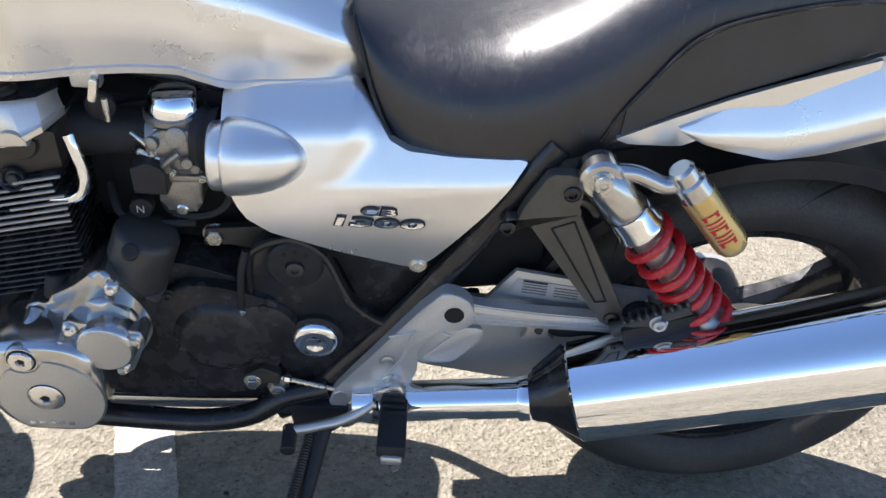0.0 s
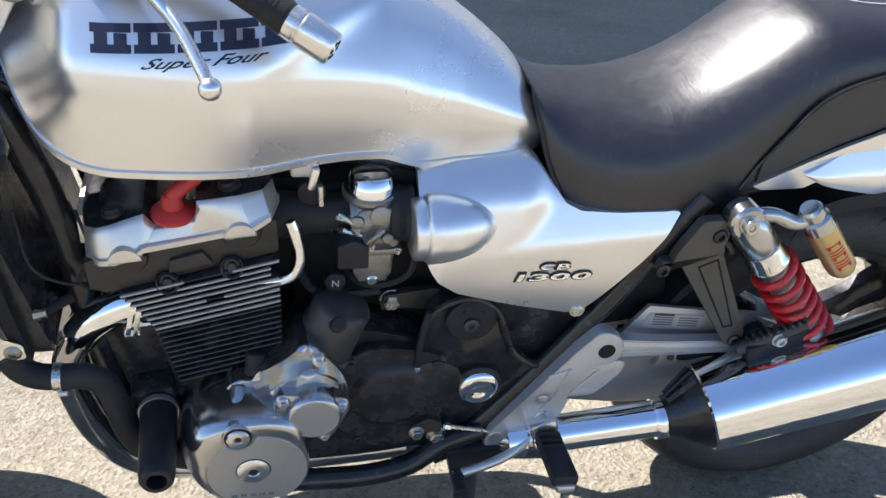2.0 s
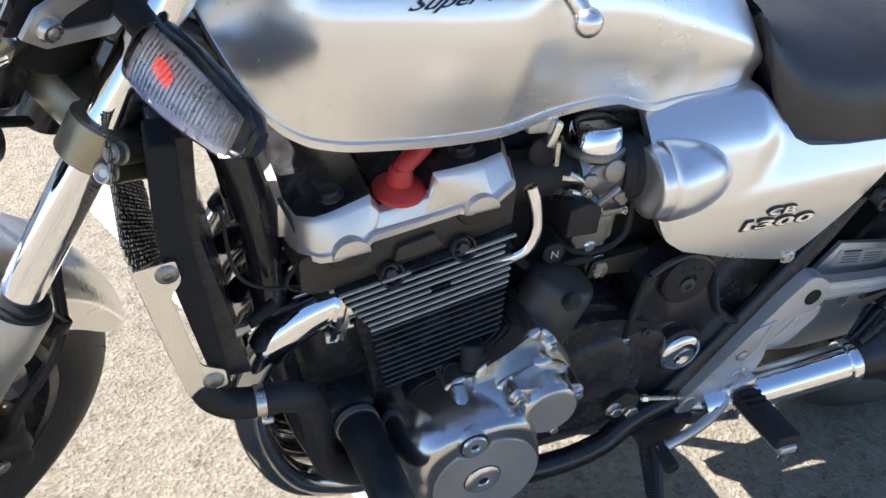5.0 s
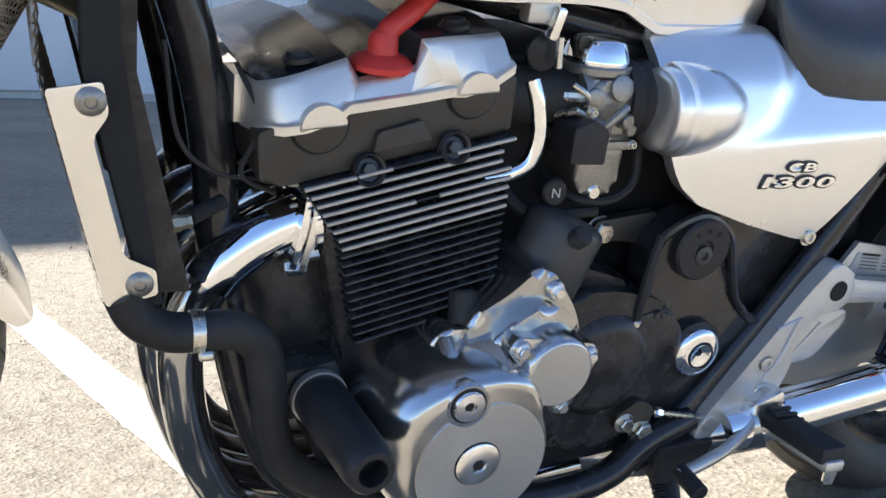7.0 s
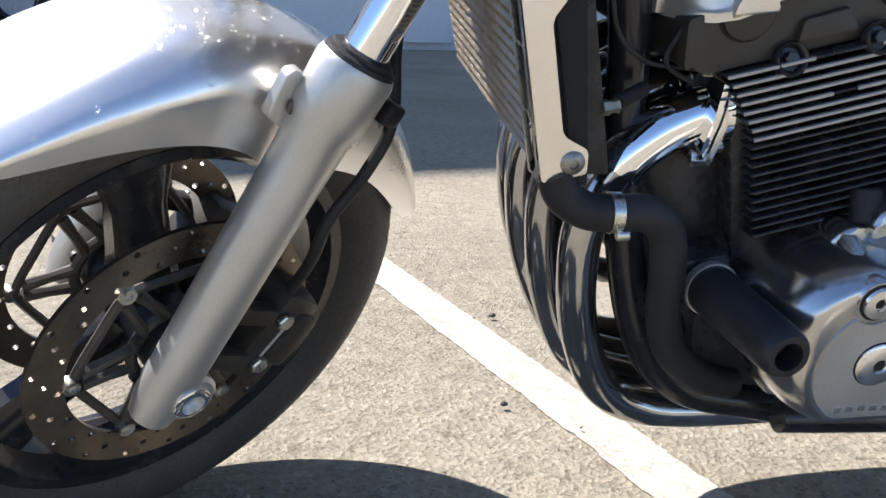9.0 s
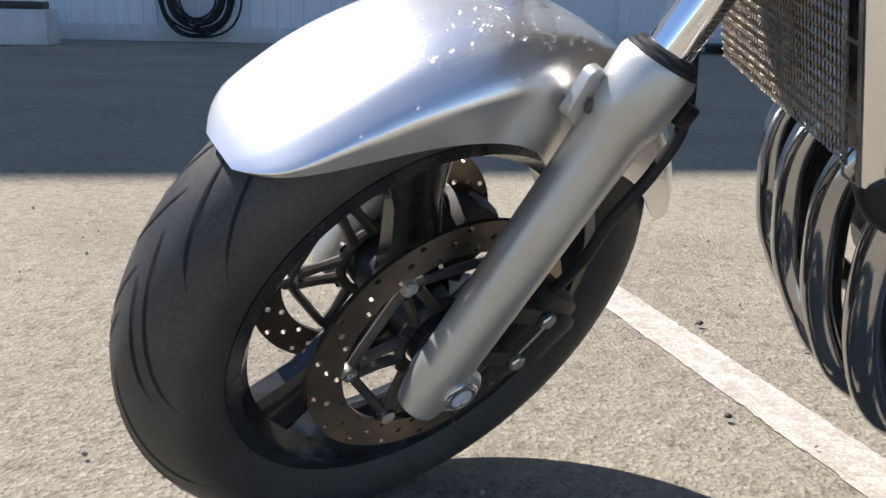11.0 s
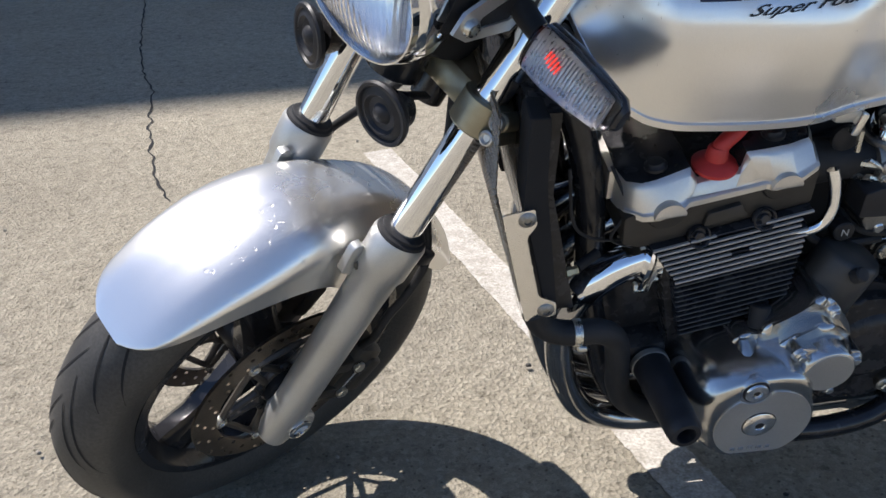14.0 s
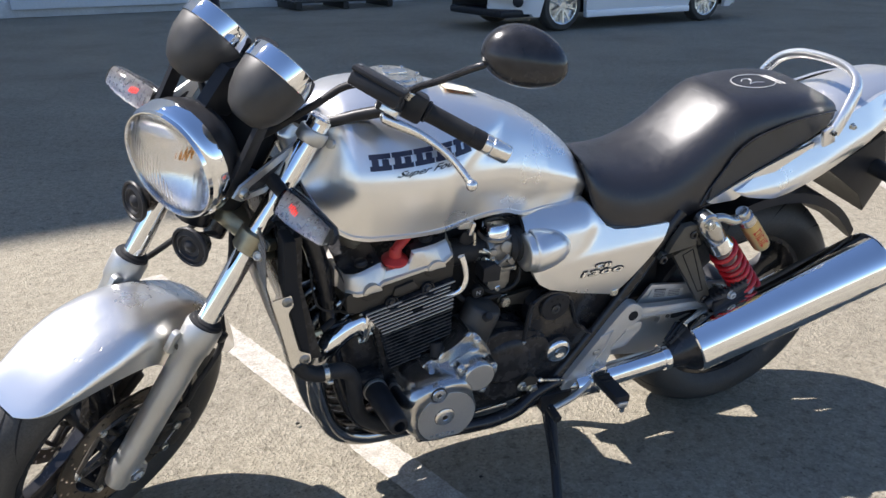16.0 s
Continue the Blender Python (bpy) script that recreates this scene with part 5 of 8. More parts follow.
    # --- polished left covers: a bowl that swells to a flat, dulled face
    base = [(0, 0.076), (25, 0.082), (45, 0.094), (65, 0.096), (90, 0.090), (112, 0.092), (135, 0.097), (160, 0.094), (180, 0.090), (210, 0.086), (240, 0.083), (270, 0.081), (300, 0.079), (335, 0.076), (360, 0.076)]
    cx, cz = -0.405, 0.386

    plug = Vector((-0.4215, 0, 0.4485))

    def disc_edge(deg, r=0.0640, notch=0.0):
        """Round face about its own centre, cut by a chord below and bitten by the plug above."""
        a = radians(deg)
        while True:
            x, z = -0.3975 + r * math.cos(a), 0.3835 + r * math.sin(a)
            if math.hypot(x - plug.x, z - plug.z) >= notch:
                return x, max(z, 0.3290 - (r - 0.064))
            r -= 0.0006

    def bowl(k, n):
        """Rounded below, fuller with a steep shoulder above."""
        rows_ = []
        for deg in range(0, 360, 5):
            a = radians(deg)
            ra = lerp(base, deg)
            ax_, az_ = cx + ra * math.cos(a), cz + ra * math.sin(a)
            flat = max(0.0, min(1.0, (deg - 35) / 25, (172 - deg) / 25))
            bx_, bz_ = disc_edge(deg, 0.0665 + 0.011 * flat)
            t = k / n * math.pi / 2
            c, h = max(0.0, math.cos(t)) ** (1 - 0.35 * flat), math.sin(t) ** (1 - 0.15 * flat)
            rows_.append(Vector((bx_ + (ax_ - bx_) * c, -0.208 - 0.0585 * h, bz_ + (az_ - bz_) * c)))
        return rows_

    bm = bmesh.new()
    skin(bm, [[Vector((p.x, y, p.z)) for p in bowl(0, 14)] for y in (-0.145,)] + [bowl(k, 14) for k in range(15)])
    gc = part("generator_cover", bm, ALU, bike, "polished round generator cover", 32)
    part("cover_face", plate([disc_edge(d, notch=0.0215) for d in range(0, 360, 3)], -0.2684, -0.255, 0.0010, None, 2), ALU_DULL, gc, "flat face, brushed and dulled")
    # block beside the plug, sloping up to the flange
    block_pts = [(x, -0.2585, z) for x, z in ((-0.405, 0.4555), (-0.400, 0.4600), (-0.3755, 0.4730), (-0.3630, 0.4620), (-0.3605, 0.4560), (-0.3640, 0.4405), (-0.3940, 0.4470))]
    block_pts += [(x, -0.200, z) for x, z in ((-0.412, 0.455), (-0.405, 0.482), (-0.375, 0.492), (-0.350, 0.470), (-0.352, 0.430))]
    bm = bmesh.new()
    for q in block_pts:
        bm.verts.new(q)
    bmesh.ops.convex_hull(bm, input=bm.verts[:])
    bmesh.ops.bevel(bm, geom=[e for e in bm.edges if len(e.link_faces) == 2 and e.calc_face_angle(0) > 0.3], offset=0.0022, segments=3, affect="EDGES", clamp_overlap=True)
    part("cover_block", bm, ALU, gc, smooth=28)
    part("centre_groove", rod((-0.403, -0.268, 0.3865), (-0.403, -0.2688, 0.3865), 0.0228, 40, 0.0001), SHADE_BLACK, gc)
    part("centre_cap", lathe([(0, 0.0217), (0.0022, 0.0217), (0.0032, 0.0205), (0.0045, 0.0140), (0.0048, 0.0072), (0.0030, 0.0062), (0.0030, 0.0005)], (-0.403, -0.268, 0.3865), (-0.403, -1, 0.3865), 44), ALU_BRIGHT, gc)
    part("cap_socket", rod((-0.403, -0.2708, 0.3865), (-0.403, -0.2716, 0.3865), 0.0060, 6, 0.0002), SHADE_BLACK, gc)
    part("timing_boss", lathe([(0, 0.0235), (0.024, 0.0220), (0.034, 0.0205), (0.0352, 0.0195)], (plug.x, -0.232, plug.z), (plug.x, -1, plug.z), 32), ALU, gc)
    part("plug_seat", rod((plug.x, -0.262, plug.z), (plug.x, -0.2681, plug.z), 0.0172, 30, 0.0004), SHADE_BLACK, gc)
    part("timing_plug", lathe([(0, 0.0150), (0.0070, 0.0150), (0.0085, 0.0138), (0.0090, 0.0062), (0.0065, 0.0052), (0.0065, 0.0005)], (plug.x, -0.2625, plug.z), (plug.x, -1, plug.z), 30), ALU_BRIGHT, gc)
    part("plug_slot", rod((plug.x, -0.2685, plug.z), (plug.x, -0.2694, plug.z), 0.0050, 6, 0.0002), SHADE_BLACK, gc)
    for k in range(5):
        part("mark_bar", box((0.0075, 0.0012, 0.0055), pose(-0.428 + 0.012 * k, -0.2686, 0.3395 - 0.0006 * abs(k - 2)), 0), ALU_BRIGHT, gc)
    part("cover_ridge", tube(smooth_path([(-0.474, -0.204, 0.427), (-0.460, -0.226, 0.418), (-0.448, -0.246, 0.414)], 4), [0.010] * 4 + [0.006] * 5, 10), ALU, gc)
    part("cover_ridge", tube(smooth_path([(-0.420, -0.206, 0.474), (-0.421, -0.230, 0.464), (-0.4215, -0.252, 0.455)], 4), [0.011] * 4 + [0.010] * 5, 10), ALU, gc)
    part("top_pad", plate(rounded([(-0.436, 0.458), (-0.434, 0.478), (-0.420, 0.488), (-0.386, 0.488), (-0.372, 0.466), (-0.400, 0.450)], 0.008), -0.206, -0.15, 0.008, None, 4), ALU, gc)
    part("lead_grommet", rod((-0.398, -0.192, 0.486), (-0.396, -0.180, 0.515), 0.013, 18, 0.002), RUBBER, gc)
    out = rounded([(x - 0.012, z + 0.006) for x, z in ((-0.392, 0.470), (-0.388, 0.496), (-0.353, 0.517), (-0.328, 0.540), (-0.312, 0.540), (-0.292, 0.516), (-0.276, 0.494), (-0.266, 0.470), (-0.266, 0.445), (-0.278, 0.420), (-0.292, 0.404), (-0.312, 0.404), (-0.345, 0.428), (-0.368, 0.450))], 0.010)
    sc = part("starter_cover", plate(out, -0.212, -0.14, 0.009, None, 4), ALU, bike, "cast starter gear cover")
    out = rounded([(x - 0.013, z + 0.007) for x, z in ((-0.374, 0.472), (-0.344, 0.500), (-0.318, 0.512), (-0.294, 0.502), (-0.276, 0.484), (-0.276, 0.436), (-0.312, 0.420), (-0.350, 0.440))], 0.012)
    part("cover_shoulder", plate(out, -0.229, -0.20, 0.014, None, 5), ALU, sc)
    dome = Vector((-0.325, 0, 0.461))
    ears = [(-0.3646, 0.4851), (-0.2894, 0.4724), (-0.3099, 0.4208)]
    flange = []
    for x, z in ears:
        d = (Vector((x, 0, z)) - dome).normalized()
        side = Vector((-d.z, 0, d.x))
        flange += [Vector((x, 0, z)) + d * 0.010 + side * 0.008, Vector((x, 0, z)) + d * 0.010 - side * 0.008]
    flange.sort(key=lambda q: math.atan2(q.z - dome.z, q.x - dome.x))
    part("dome_flange", plate(rounded([(q.x, q.z) for q in flange], 0.006), -0.2455, -0.205, 0.003, None, 3), ALU, sc)
    part("cover_dome", lathe([(0, 0.0425), (0.020, 0.0400), (0.036, 0.0375), (0.046, 0.0355), (0.049, 0.0338), (0.050, 0.0318), (0.050, 0.001)], (dome.x, -0.207, dome.z), (dome.x, -1, dome.z), 40), ALU, sc)
    part("dome_face", rod((dome.x, -0.254, dome.z), (dome.x, -0.2577, dome.z), 0.0318, 36, 0.0004), ALU_DULL, sc)
    for x, y, z in ((-0.3184, -0.216, 0.526), *((x, -0.2465, z) for x, z in ears)):
        b = part("bolt_boss", lathe([(0, 0.0105), (0.010, 0.0095), (0.011, 0.0085), (0.011, 0.001)], (x, y + 0.010, z), (x, -1, z), 22), ALU, sc)
        hex_bolt((x, y - 0.001, z), L, 0.0058, 0.0065, ALU_BRIGHT, b, "bolt", True)
    for x, y, z in ((-0.4175, -0.212, 0.4645), (-0.4706, -0.209, 0.4250), (-0.4505, -0.209, 0.3225)):
        b = part("bolt_boss", lathe([(0, 0.0130), (0.030, 0.0112), (0.032, 0.0098), (0.032, 0.001)], (x, y + 0.032, z), (x, -1, z), 22), ALU, gc)
        hex_bolt((x, y, z), L, 0.0058, 0.0065, ALU_BRIGHT, b, "bolt", True)
    foot, head_end = Vector((-0.318, -0.160, 0.470)), Vector((-0.281, -0.160, 0.577))
    motor = part("starter_motor", lathe([(0, 0.041), (0.034, 0.041), (0.035, 0.0398), (0.037, 0.0398), (0.038, 0.0405), (0.104, 0.0400), (0.109, 0.0375), (0.112, 0.032), (0.113, 0.001)], foot, head_end, 36), GREY_PLASTIC, bike, "grey-black starter motor")
    part("motor_collar", lathe([(0.018, 0.0416), (0.0335, 0.0416)], foot, head_end, 36), CARB, motor, "dull metal collar")
    part("motor_terminal", rod((-0.296, -0.196, 0.566), (-0.292, -0.206, 0.578), 0.010, 16, 0.002), RUBBER, motor)
    # --- crash protector
    cp = part("crash_protector", lathe([(0, 0.020), (0.01, 0.024), (0.03, 0.0245), (0.135, 0.0225), (0.146, 0.021), (0.150, 0.018), (0.150, 0.0125), (0.128, 0.012)], (-0.524, -0.155, 0.412), (-0.519, -0.309, 0.424), 32), PLASTIC, bike, "black plastic crash protector")
    part("mount", box((0.06, 0.05, 0.055), pose(-0.527, -0.14, 0.412, 0, -10, 0), 0.008), ENGINE_BLACK, cp)
    part("collar", lathe([(0, 0.0262), (0.008, 0.0262)], (-0.5235, -0.172, 0.4135), (-0.519, -0.309, 0.424), 32), ALU_DULL, cp)
    return eng


def build_carburettors():
    c = part("carburettor", box((0.060, 0.070, 0.075), pose(-0.243, -0.105, 0.672, 0, -4, 0), 0.010), CARB, bike, "cast carburettor with brass and steel fittings")
    part("top_cap", lathe([(0, 0.0335), (0.003, 0.0345), (0.006, 0.0335), (0.012, 0.0315), (0.022, 0.0270), (0.025, 0.0235), (0.0262, 0.014), (0.0265, 0.001)], (-0.248, -0.105, 0.716), (-0.250, -0.108, 1), 32), CHROME, c, "chromed slide cap")
    part("cap_flange", rod((-0.2475, -0.105, 0.708), (-0.248, -0.105, 0.717), 0.037, 28), CARB, c)
    part("float_bowl", plate(rounded([(-0.268, 0.598), (-0.272, 0.640), (-0.215, 0.640), (-0.219, 0.598), (-0.232, 0.588), (-0.252, 0.588)], 0.010), -0.140, -0.08, 0.006), CARB, c)
    part("drain", lathe([(0, 0.008), (0.008, 0.008), (0.010, 0.006)], (-0.243, -0.132, 0.594), (-0.243, -1, 0.52), 14), ALU_BRIGHT, c)
    part("bowl_flange", plate(rounded([(-0.282, 0.636), (-0.282, 0.645), (-0.208, 0.649), (-0.208, 0.640)], 0.003), -0.146, -0.08, 0.002), CARB, c)
    part("throat", lathe([(0, 0.034), (0.050, 0.034), (0.056, 0.030)], (-0.275, -0.112, 0.680), (-0.20, -0.112, 0.686), 28), CARB, c)
    part("body_web", plate(rounded([(-0.272, 0.648), (-0.276, 0.690), (-0.264, 0.706), (-0.220, 0.708), (-0.208, 0.690), (-0.212, 0.652)], 0.008), -0.143, -0.09, 0.006, None, 3), CARB, c)
    for x, z, r, h, ex, ez in ((-0.240, 0.698, 0.0125, 0.010, 0, 0.25), (-0.266, 0.690, 0.0085, 0.012, -0.3, 0.1), (-0.232, 0.668, 0.0075, 0.016, 0.2, 0.1), (-0.258, 0.664, 0.0070, 0.018, 0.35, -0.2), (-0.222, 0.660, 0.0060, 0.012, 0.1, 0), (-0.216, 0.682, 0.0065, 0.012, 0.4, 0.1)):
        part("boss", lathe([(0, r * 1.25), (h * 0.3, r), (h * 0.9, r), (h, r * 0.8), (h, 0.001)], (x, -0.138, z), (x + ex * 0.1, -0.238, z + ez * 0.1), 18), CARB, c)
    for x, z in ((-0.268, 0.676), (-0.270, 0.662), (-0.276, 0.641), (-0.214, 0.645), (-0.248, 0.652)):
        hex_bolt((x, -0.145, z), L, 0.0036, 0.005, ZINC, c, "screw", True, True)
    part("link_bar", tube(smooth_path([(-0.262, -0.150, 0.656), (-0.246, -0.156, 0.676), (-0.236, -0.154, 0.684)], 4), 0.0042, 8), CARB, c)
    part("link_bar", tube(smooth_path([(-0.292, -0.140, 0.700), (-0.278, -0.146, 0.692), (-0.270, -0.140, 0.676)], 4), 0.0028, 8), ZINC, c)
    part("sensor", plate(rounded([(-0.292, 0.628), (-0.294, 0.664), (-0.272, 0.672), (-0.254, 0.662), (-0.252, 0.628)], 0.004), -0.160, -0.12, 0.003), PLASTIC, c, "black throttle sensor")
    part("linkage", tube([(-0.30, -0.12, 0.685), (-0.268, -0.14, 0.690)], 0.006, 8), ZINC, c)
    part("linkage", tube([(-0.296, -0.125, 0.668), (-0.285, -0.142, 0.676), (-0.262, -0.142, 0.668)], 0.004, 8), ZINC, c)
    for k in range(3):
        y = -0.02 + 0.085 * k
        part("inner_body", box((0.058, 0.06, 0.13), pose(-0.243, y, 0.655), 0.01), CARB, c)
    part("rear_boot", lathe([(0, 0.036), (0.01, 0.040), (0.018, 0.036), (0.03, 0.040)], (-0.225, -0.115, 0.684), (0.4, -0.13, 0.69), 26), RUBBER, c)
    part("front_boot", lathe([(0, 0.030), (0.02, 0.026), (0.06, 0.028), (0.10, 0.032)], (-0.270, -0.105, 0.682), (-0.9, -0.105, 0.66), 26), RUBBER, c)
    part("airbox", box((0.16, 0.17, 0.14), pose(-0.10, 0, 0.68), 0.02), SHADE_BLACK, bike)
    # added plain box, black in place of the shade between engine and carburettors
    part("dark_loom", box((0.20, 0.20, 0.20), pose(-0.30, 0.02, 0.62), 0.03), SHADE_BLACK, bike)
    # breather pipe, fuel fittings, cables
    part("breather_pipe", tube(smooth_path([(-0.353, -0.165, 0.708), (-0.347, -0.170, 0.690), (-0.341, -0.172, 0.660), (-0.346, -0.172, 0.636), (-0.362, -0.170, 0.624), (-0.385, -0.165, 0.617)], 6), 0.0072, 12), CHROME, bike, "bent chrome breather pipe")
    part("fuel_tap", box((0.034, 0.02, 0.022), pose(-0.335, -0.128, 0.762), 0.005), ALU_DULL, bike)
    part("tap_lever", box((0.010, 0.012, 0.030), pose(-0.325, -0.142, 0.754, 0, 12, 0), 0.003), ALU_BRIGHT, bike)
    part("tap_ring", lathe([(0, 0.017), (0.006, 0.017), (0.008, 0.013), (0.008, 0.001)], (-0.325, -0.125, 0.726), (-0.325, -1, 0.74), 20), PLASTIC, bike)
    part("tap_screw", tube([(-0.316, -0.14, 0.742), (-0.314, -0.142, 0.715)], 0.0035, 8), ZINC, bike)
    nb = part("switch_cap", lathe([(0, 0.014), (0.014, 0.014), (0.016, 0.012), (0.016, 0.001)], (-0.292, -0.130, 0.594), (-0.295, -1, 0.66), 20), PLASTIC, bike, "black rubber switch cap")
    cu = bpy.data.curves.new("letter", "FONT")
    cu.body, cu.size, cu.extrude, cu.align_x, cu.align_y = "N", 0.014, 0.0003, "CENTER", "CENTER"
    tmp = new("letter", cu)
    me = bpy.data.meshes.new_from_object(tmp.evaluated_get(bpy.context.evaluated_depsgraph_get()))
    bpy.data.objects.remove(tmp)
    me.materials.append(WHITE_LABEL)
    ob = new("letter", me)
    ob.parent, ob.matrix_local = nb, pose(-0.292, -0.1468, 0.5952, 86, 0, 0)
    for pts, r in (([(-0.28, -0.10, 0.60), (-0.26, -0.13, 0.585), (-0.22, -0.135, 0.583), (-0.19, -0.13, 0.60), (-0.185, -0.12, 0.64)], 0.005),
                   ([(-0.34, -0.10, 0.60), (-0.32, -0.13, 0.575), (-0.28, -0.135, 0.568), (-0.23, -0.132, 0.57)], 0.006),
                   ([(-0.60, -0.12, 0.70), (-0.585, -0.15, 0.66), (-0.60, -0.155, 0.62), (-0.57, -0.15, 0.60)], 0.0022),
                   ([(-0.66, -0.15, 0.72), (-0.65, -0.16, 0.65), (-0.62, -0.155, 0.62), (-0.58, -0.15, 0.612)], 0.0020)):
        part("cable", tube(smooth_path(pts, 6), r, 8), RUBBER, bike)


def build_radiator():
    # the core leans: its lower edge lies further back
    def at(u, y, z):
        return Vector((-0.765 + u + (0.80 - min(z, 0.70)) * 0.24, y, z))
    core = bmesh.new()
    skin(core, [[at(u, y, z) for u, y in ((0.028, -0.170), (0.028, 0.170), (0.060, 0.170), (0.060, -0.170))] for z in (0.805, 0.70, 0.525)])
    rad = part("radiator", core, ENGINE_BLACK, bike, "black radiator behind a steel mesh guard")
    for q in (-1, 1):
        bm = plate(rounded([(-0.718, 0.808), (-0.717, 0.70), (-0.676, 0.520), (-0.661, 0.520), (-0.668, 0.560), (-0.693, 0.724), (-0.695, 0.808)], 0.005), q * 0.184, q * 0.14, 0.006, None, 3)
        part("side_tank", bm, SHADE_BLACK, rad, "matt black side tank", 30)
    # mesh guard of woven strands
    bm = bmesh.new()
    for k in range(44):
        u = -0.160 + 0.320 * k / 43
        for s in (-1, 1):
            pts = []
            for j in range(25):
                z = 0.80 - 0.265 * j / 24
                y = u + s * (0.0038 if j % 2 else -0.0038)
                pts.append(at(-0.004 + 0.0015 * s * (1 if j % 2 else -1), y, z))
            tube(pts, 0.0012, 4, bm, False)
    for j in range(34):
        z = 0.80 - 0.265 * j / 33
        tube([at(-0.004 + (0.0012 if k % 2 else -0.0012), -0.162 + 0.324 * k / 20, z) for k in range(21)], 0.0011, 4, bm, False)
    part("mesh_guard", bm, WIRE, rad, "bronzed woven wire mesh guard")
    # side guard of pale aluminium: outer face and front flange
    out = rounded([(-0.742, 0.690), (-0.705, 0.697), (-0.701, 0.674), (-0.712, 0.657), (-0.691, 0.566), (-0.668, 0.554), (-0.666, 0.533), (-0.704, 0.525)], 0.004)
    g = part("side_guard", plate(out, -0.190, -0.1875, 0.0005), ALU_BRIGHT, rad, "pale brushed aluminium side guard")
    for x, z in ((-0.713, 0.683), (-0.680, 0.543)):
        part("dome_screw", lathe([(0, 0.0105), (0.001, 0.0105), (0.0035, 0.008), (0.0045, 0.0045), (0.002, 0.004), (0.002, 0.001)], (x, -0.1895, z), (x, -1, z), 22), CARB, g)
    bm = bmesh.new()
    # slotted front flange turning in towards the core
    edge0, edge1 = (-0.742, 0.690), (-0.704, 0.525)
    def fl(t, y):
        return Vector((edge0[0] + (edge1[0] - edge0[0]) * max(t, 0.0) - (0.19 + y) * 0.08 - 0.001, y, edge0[1] + (edge1[1] - edge0[1]) * t))
    cells = [(0.0, 1.0, -0.1885, -0.182), (0.0, 1.0, -0.166, -0.160)]
    cells += [(t, t + 0.02, -0.182, -0.166) for t in (0.0, 0.32, 0.65, 0.98)]
    for a, b, y0, y1 in cells:
        cuts = [a, 0.0, b] if a < 0 < b else [a, b]
        for p, q in zip(cuts, cuts[1:]):
            bm.faces.new([bm.verts.new(fl(t, y)) for t, y in ((p, y0), (q, y0), (q, y1), (p, y1))])
    bmesh.ops.solidify(bm, geom=bm.faces[:], thickness=0.002)
    part("front_flange", bm, ALU_BRIGHT, g, "slotted front flange")
    part("fan_switch", lathe([(0, 0.0065), (0.006, 0.0070), (0.008, 0.0055), (0.013, 0.0055), (0.015, 0.0070)], (-0.655, -0.170, 0.583), (-0.58, -0.155, 0.590), 6), BRASSY, rad, "hexagonal brass switch")
    part("plug", tube([(-0.640, -0.166, 0.587), (-0.612, -0.150, 0.594)], 0.0065, 12), SHADE_BLACK, rad)
    hose = smooth_path([(-0.690, -0.178, 0.530), (-0.680, -0.181, 0.510), (-0.660, -0.184, 0.498), (-0.635, -0.186, 0.496), (-0.605, -0.186, 0.495), (-0.582, -0.184, 0.475), (-0.572, -0.182, 0.430), (-0.565, -0.178, 0.385), (-0.545, -0.172, 0.340), (-0.500, -0.160, 0.300), (-0.46, -0.15, 0.285)], 7)
    h = part("coolant_hose", tube(hose, 0.0165, 18), RUBBER, rad, "thick black coolant hose")
    part("hose_clamp", lathe([(0, 0.0178), (0.010, 0.0178)], (-0.641, -0.186, 0.4965), (-0.5, -0.186, 0.4955), 26), ZINC, h)
    part("clamp_screw", rod((-0.636, -0.200, 0.482), (-0.624, -0.200, 0.482), 0.005, 10), ZINC, h)


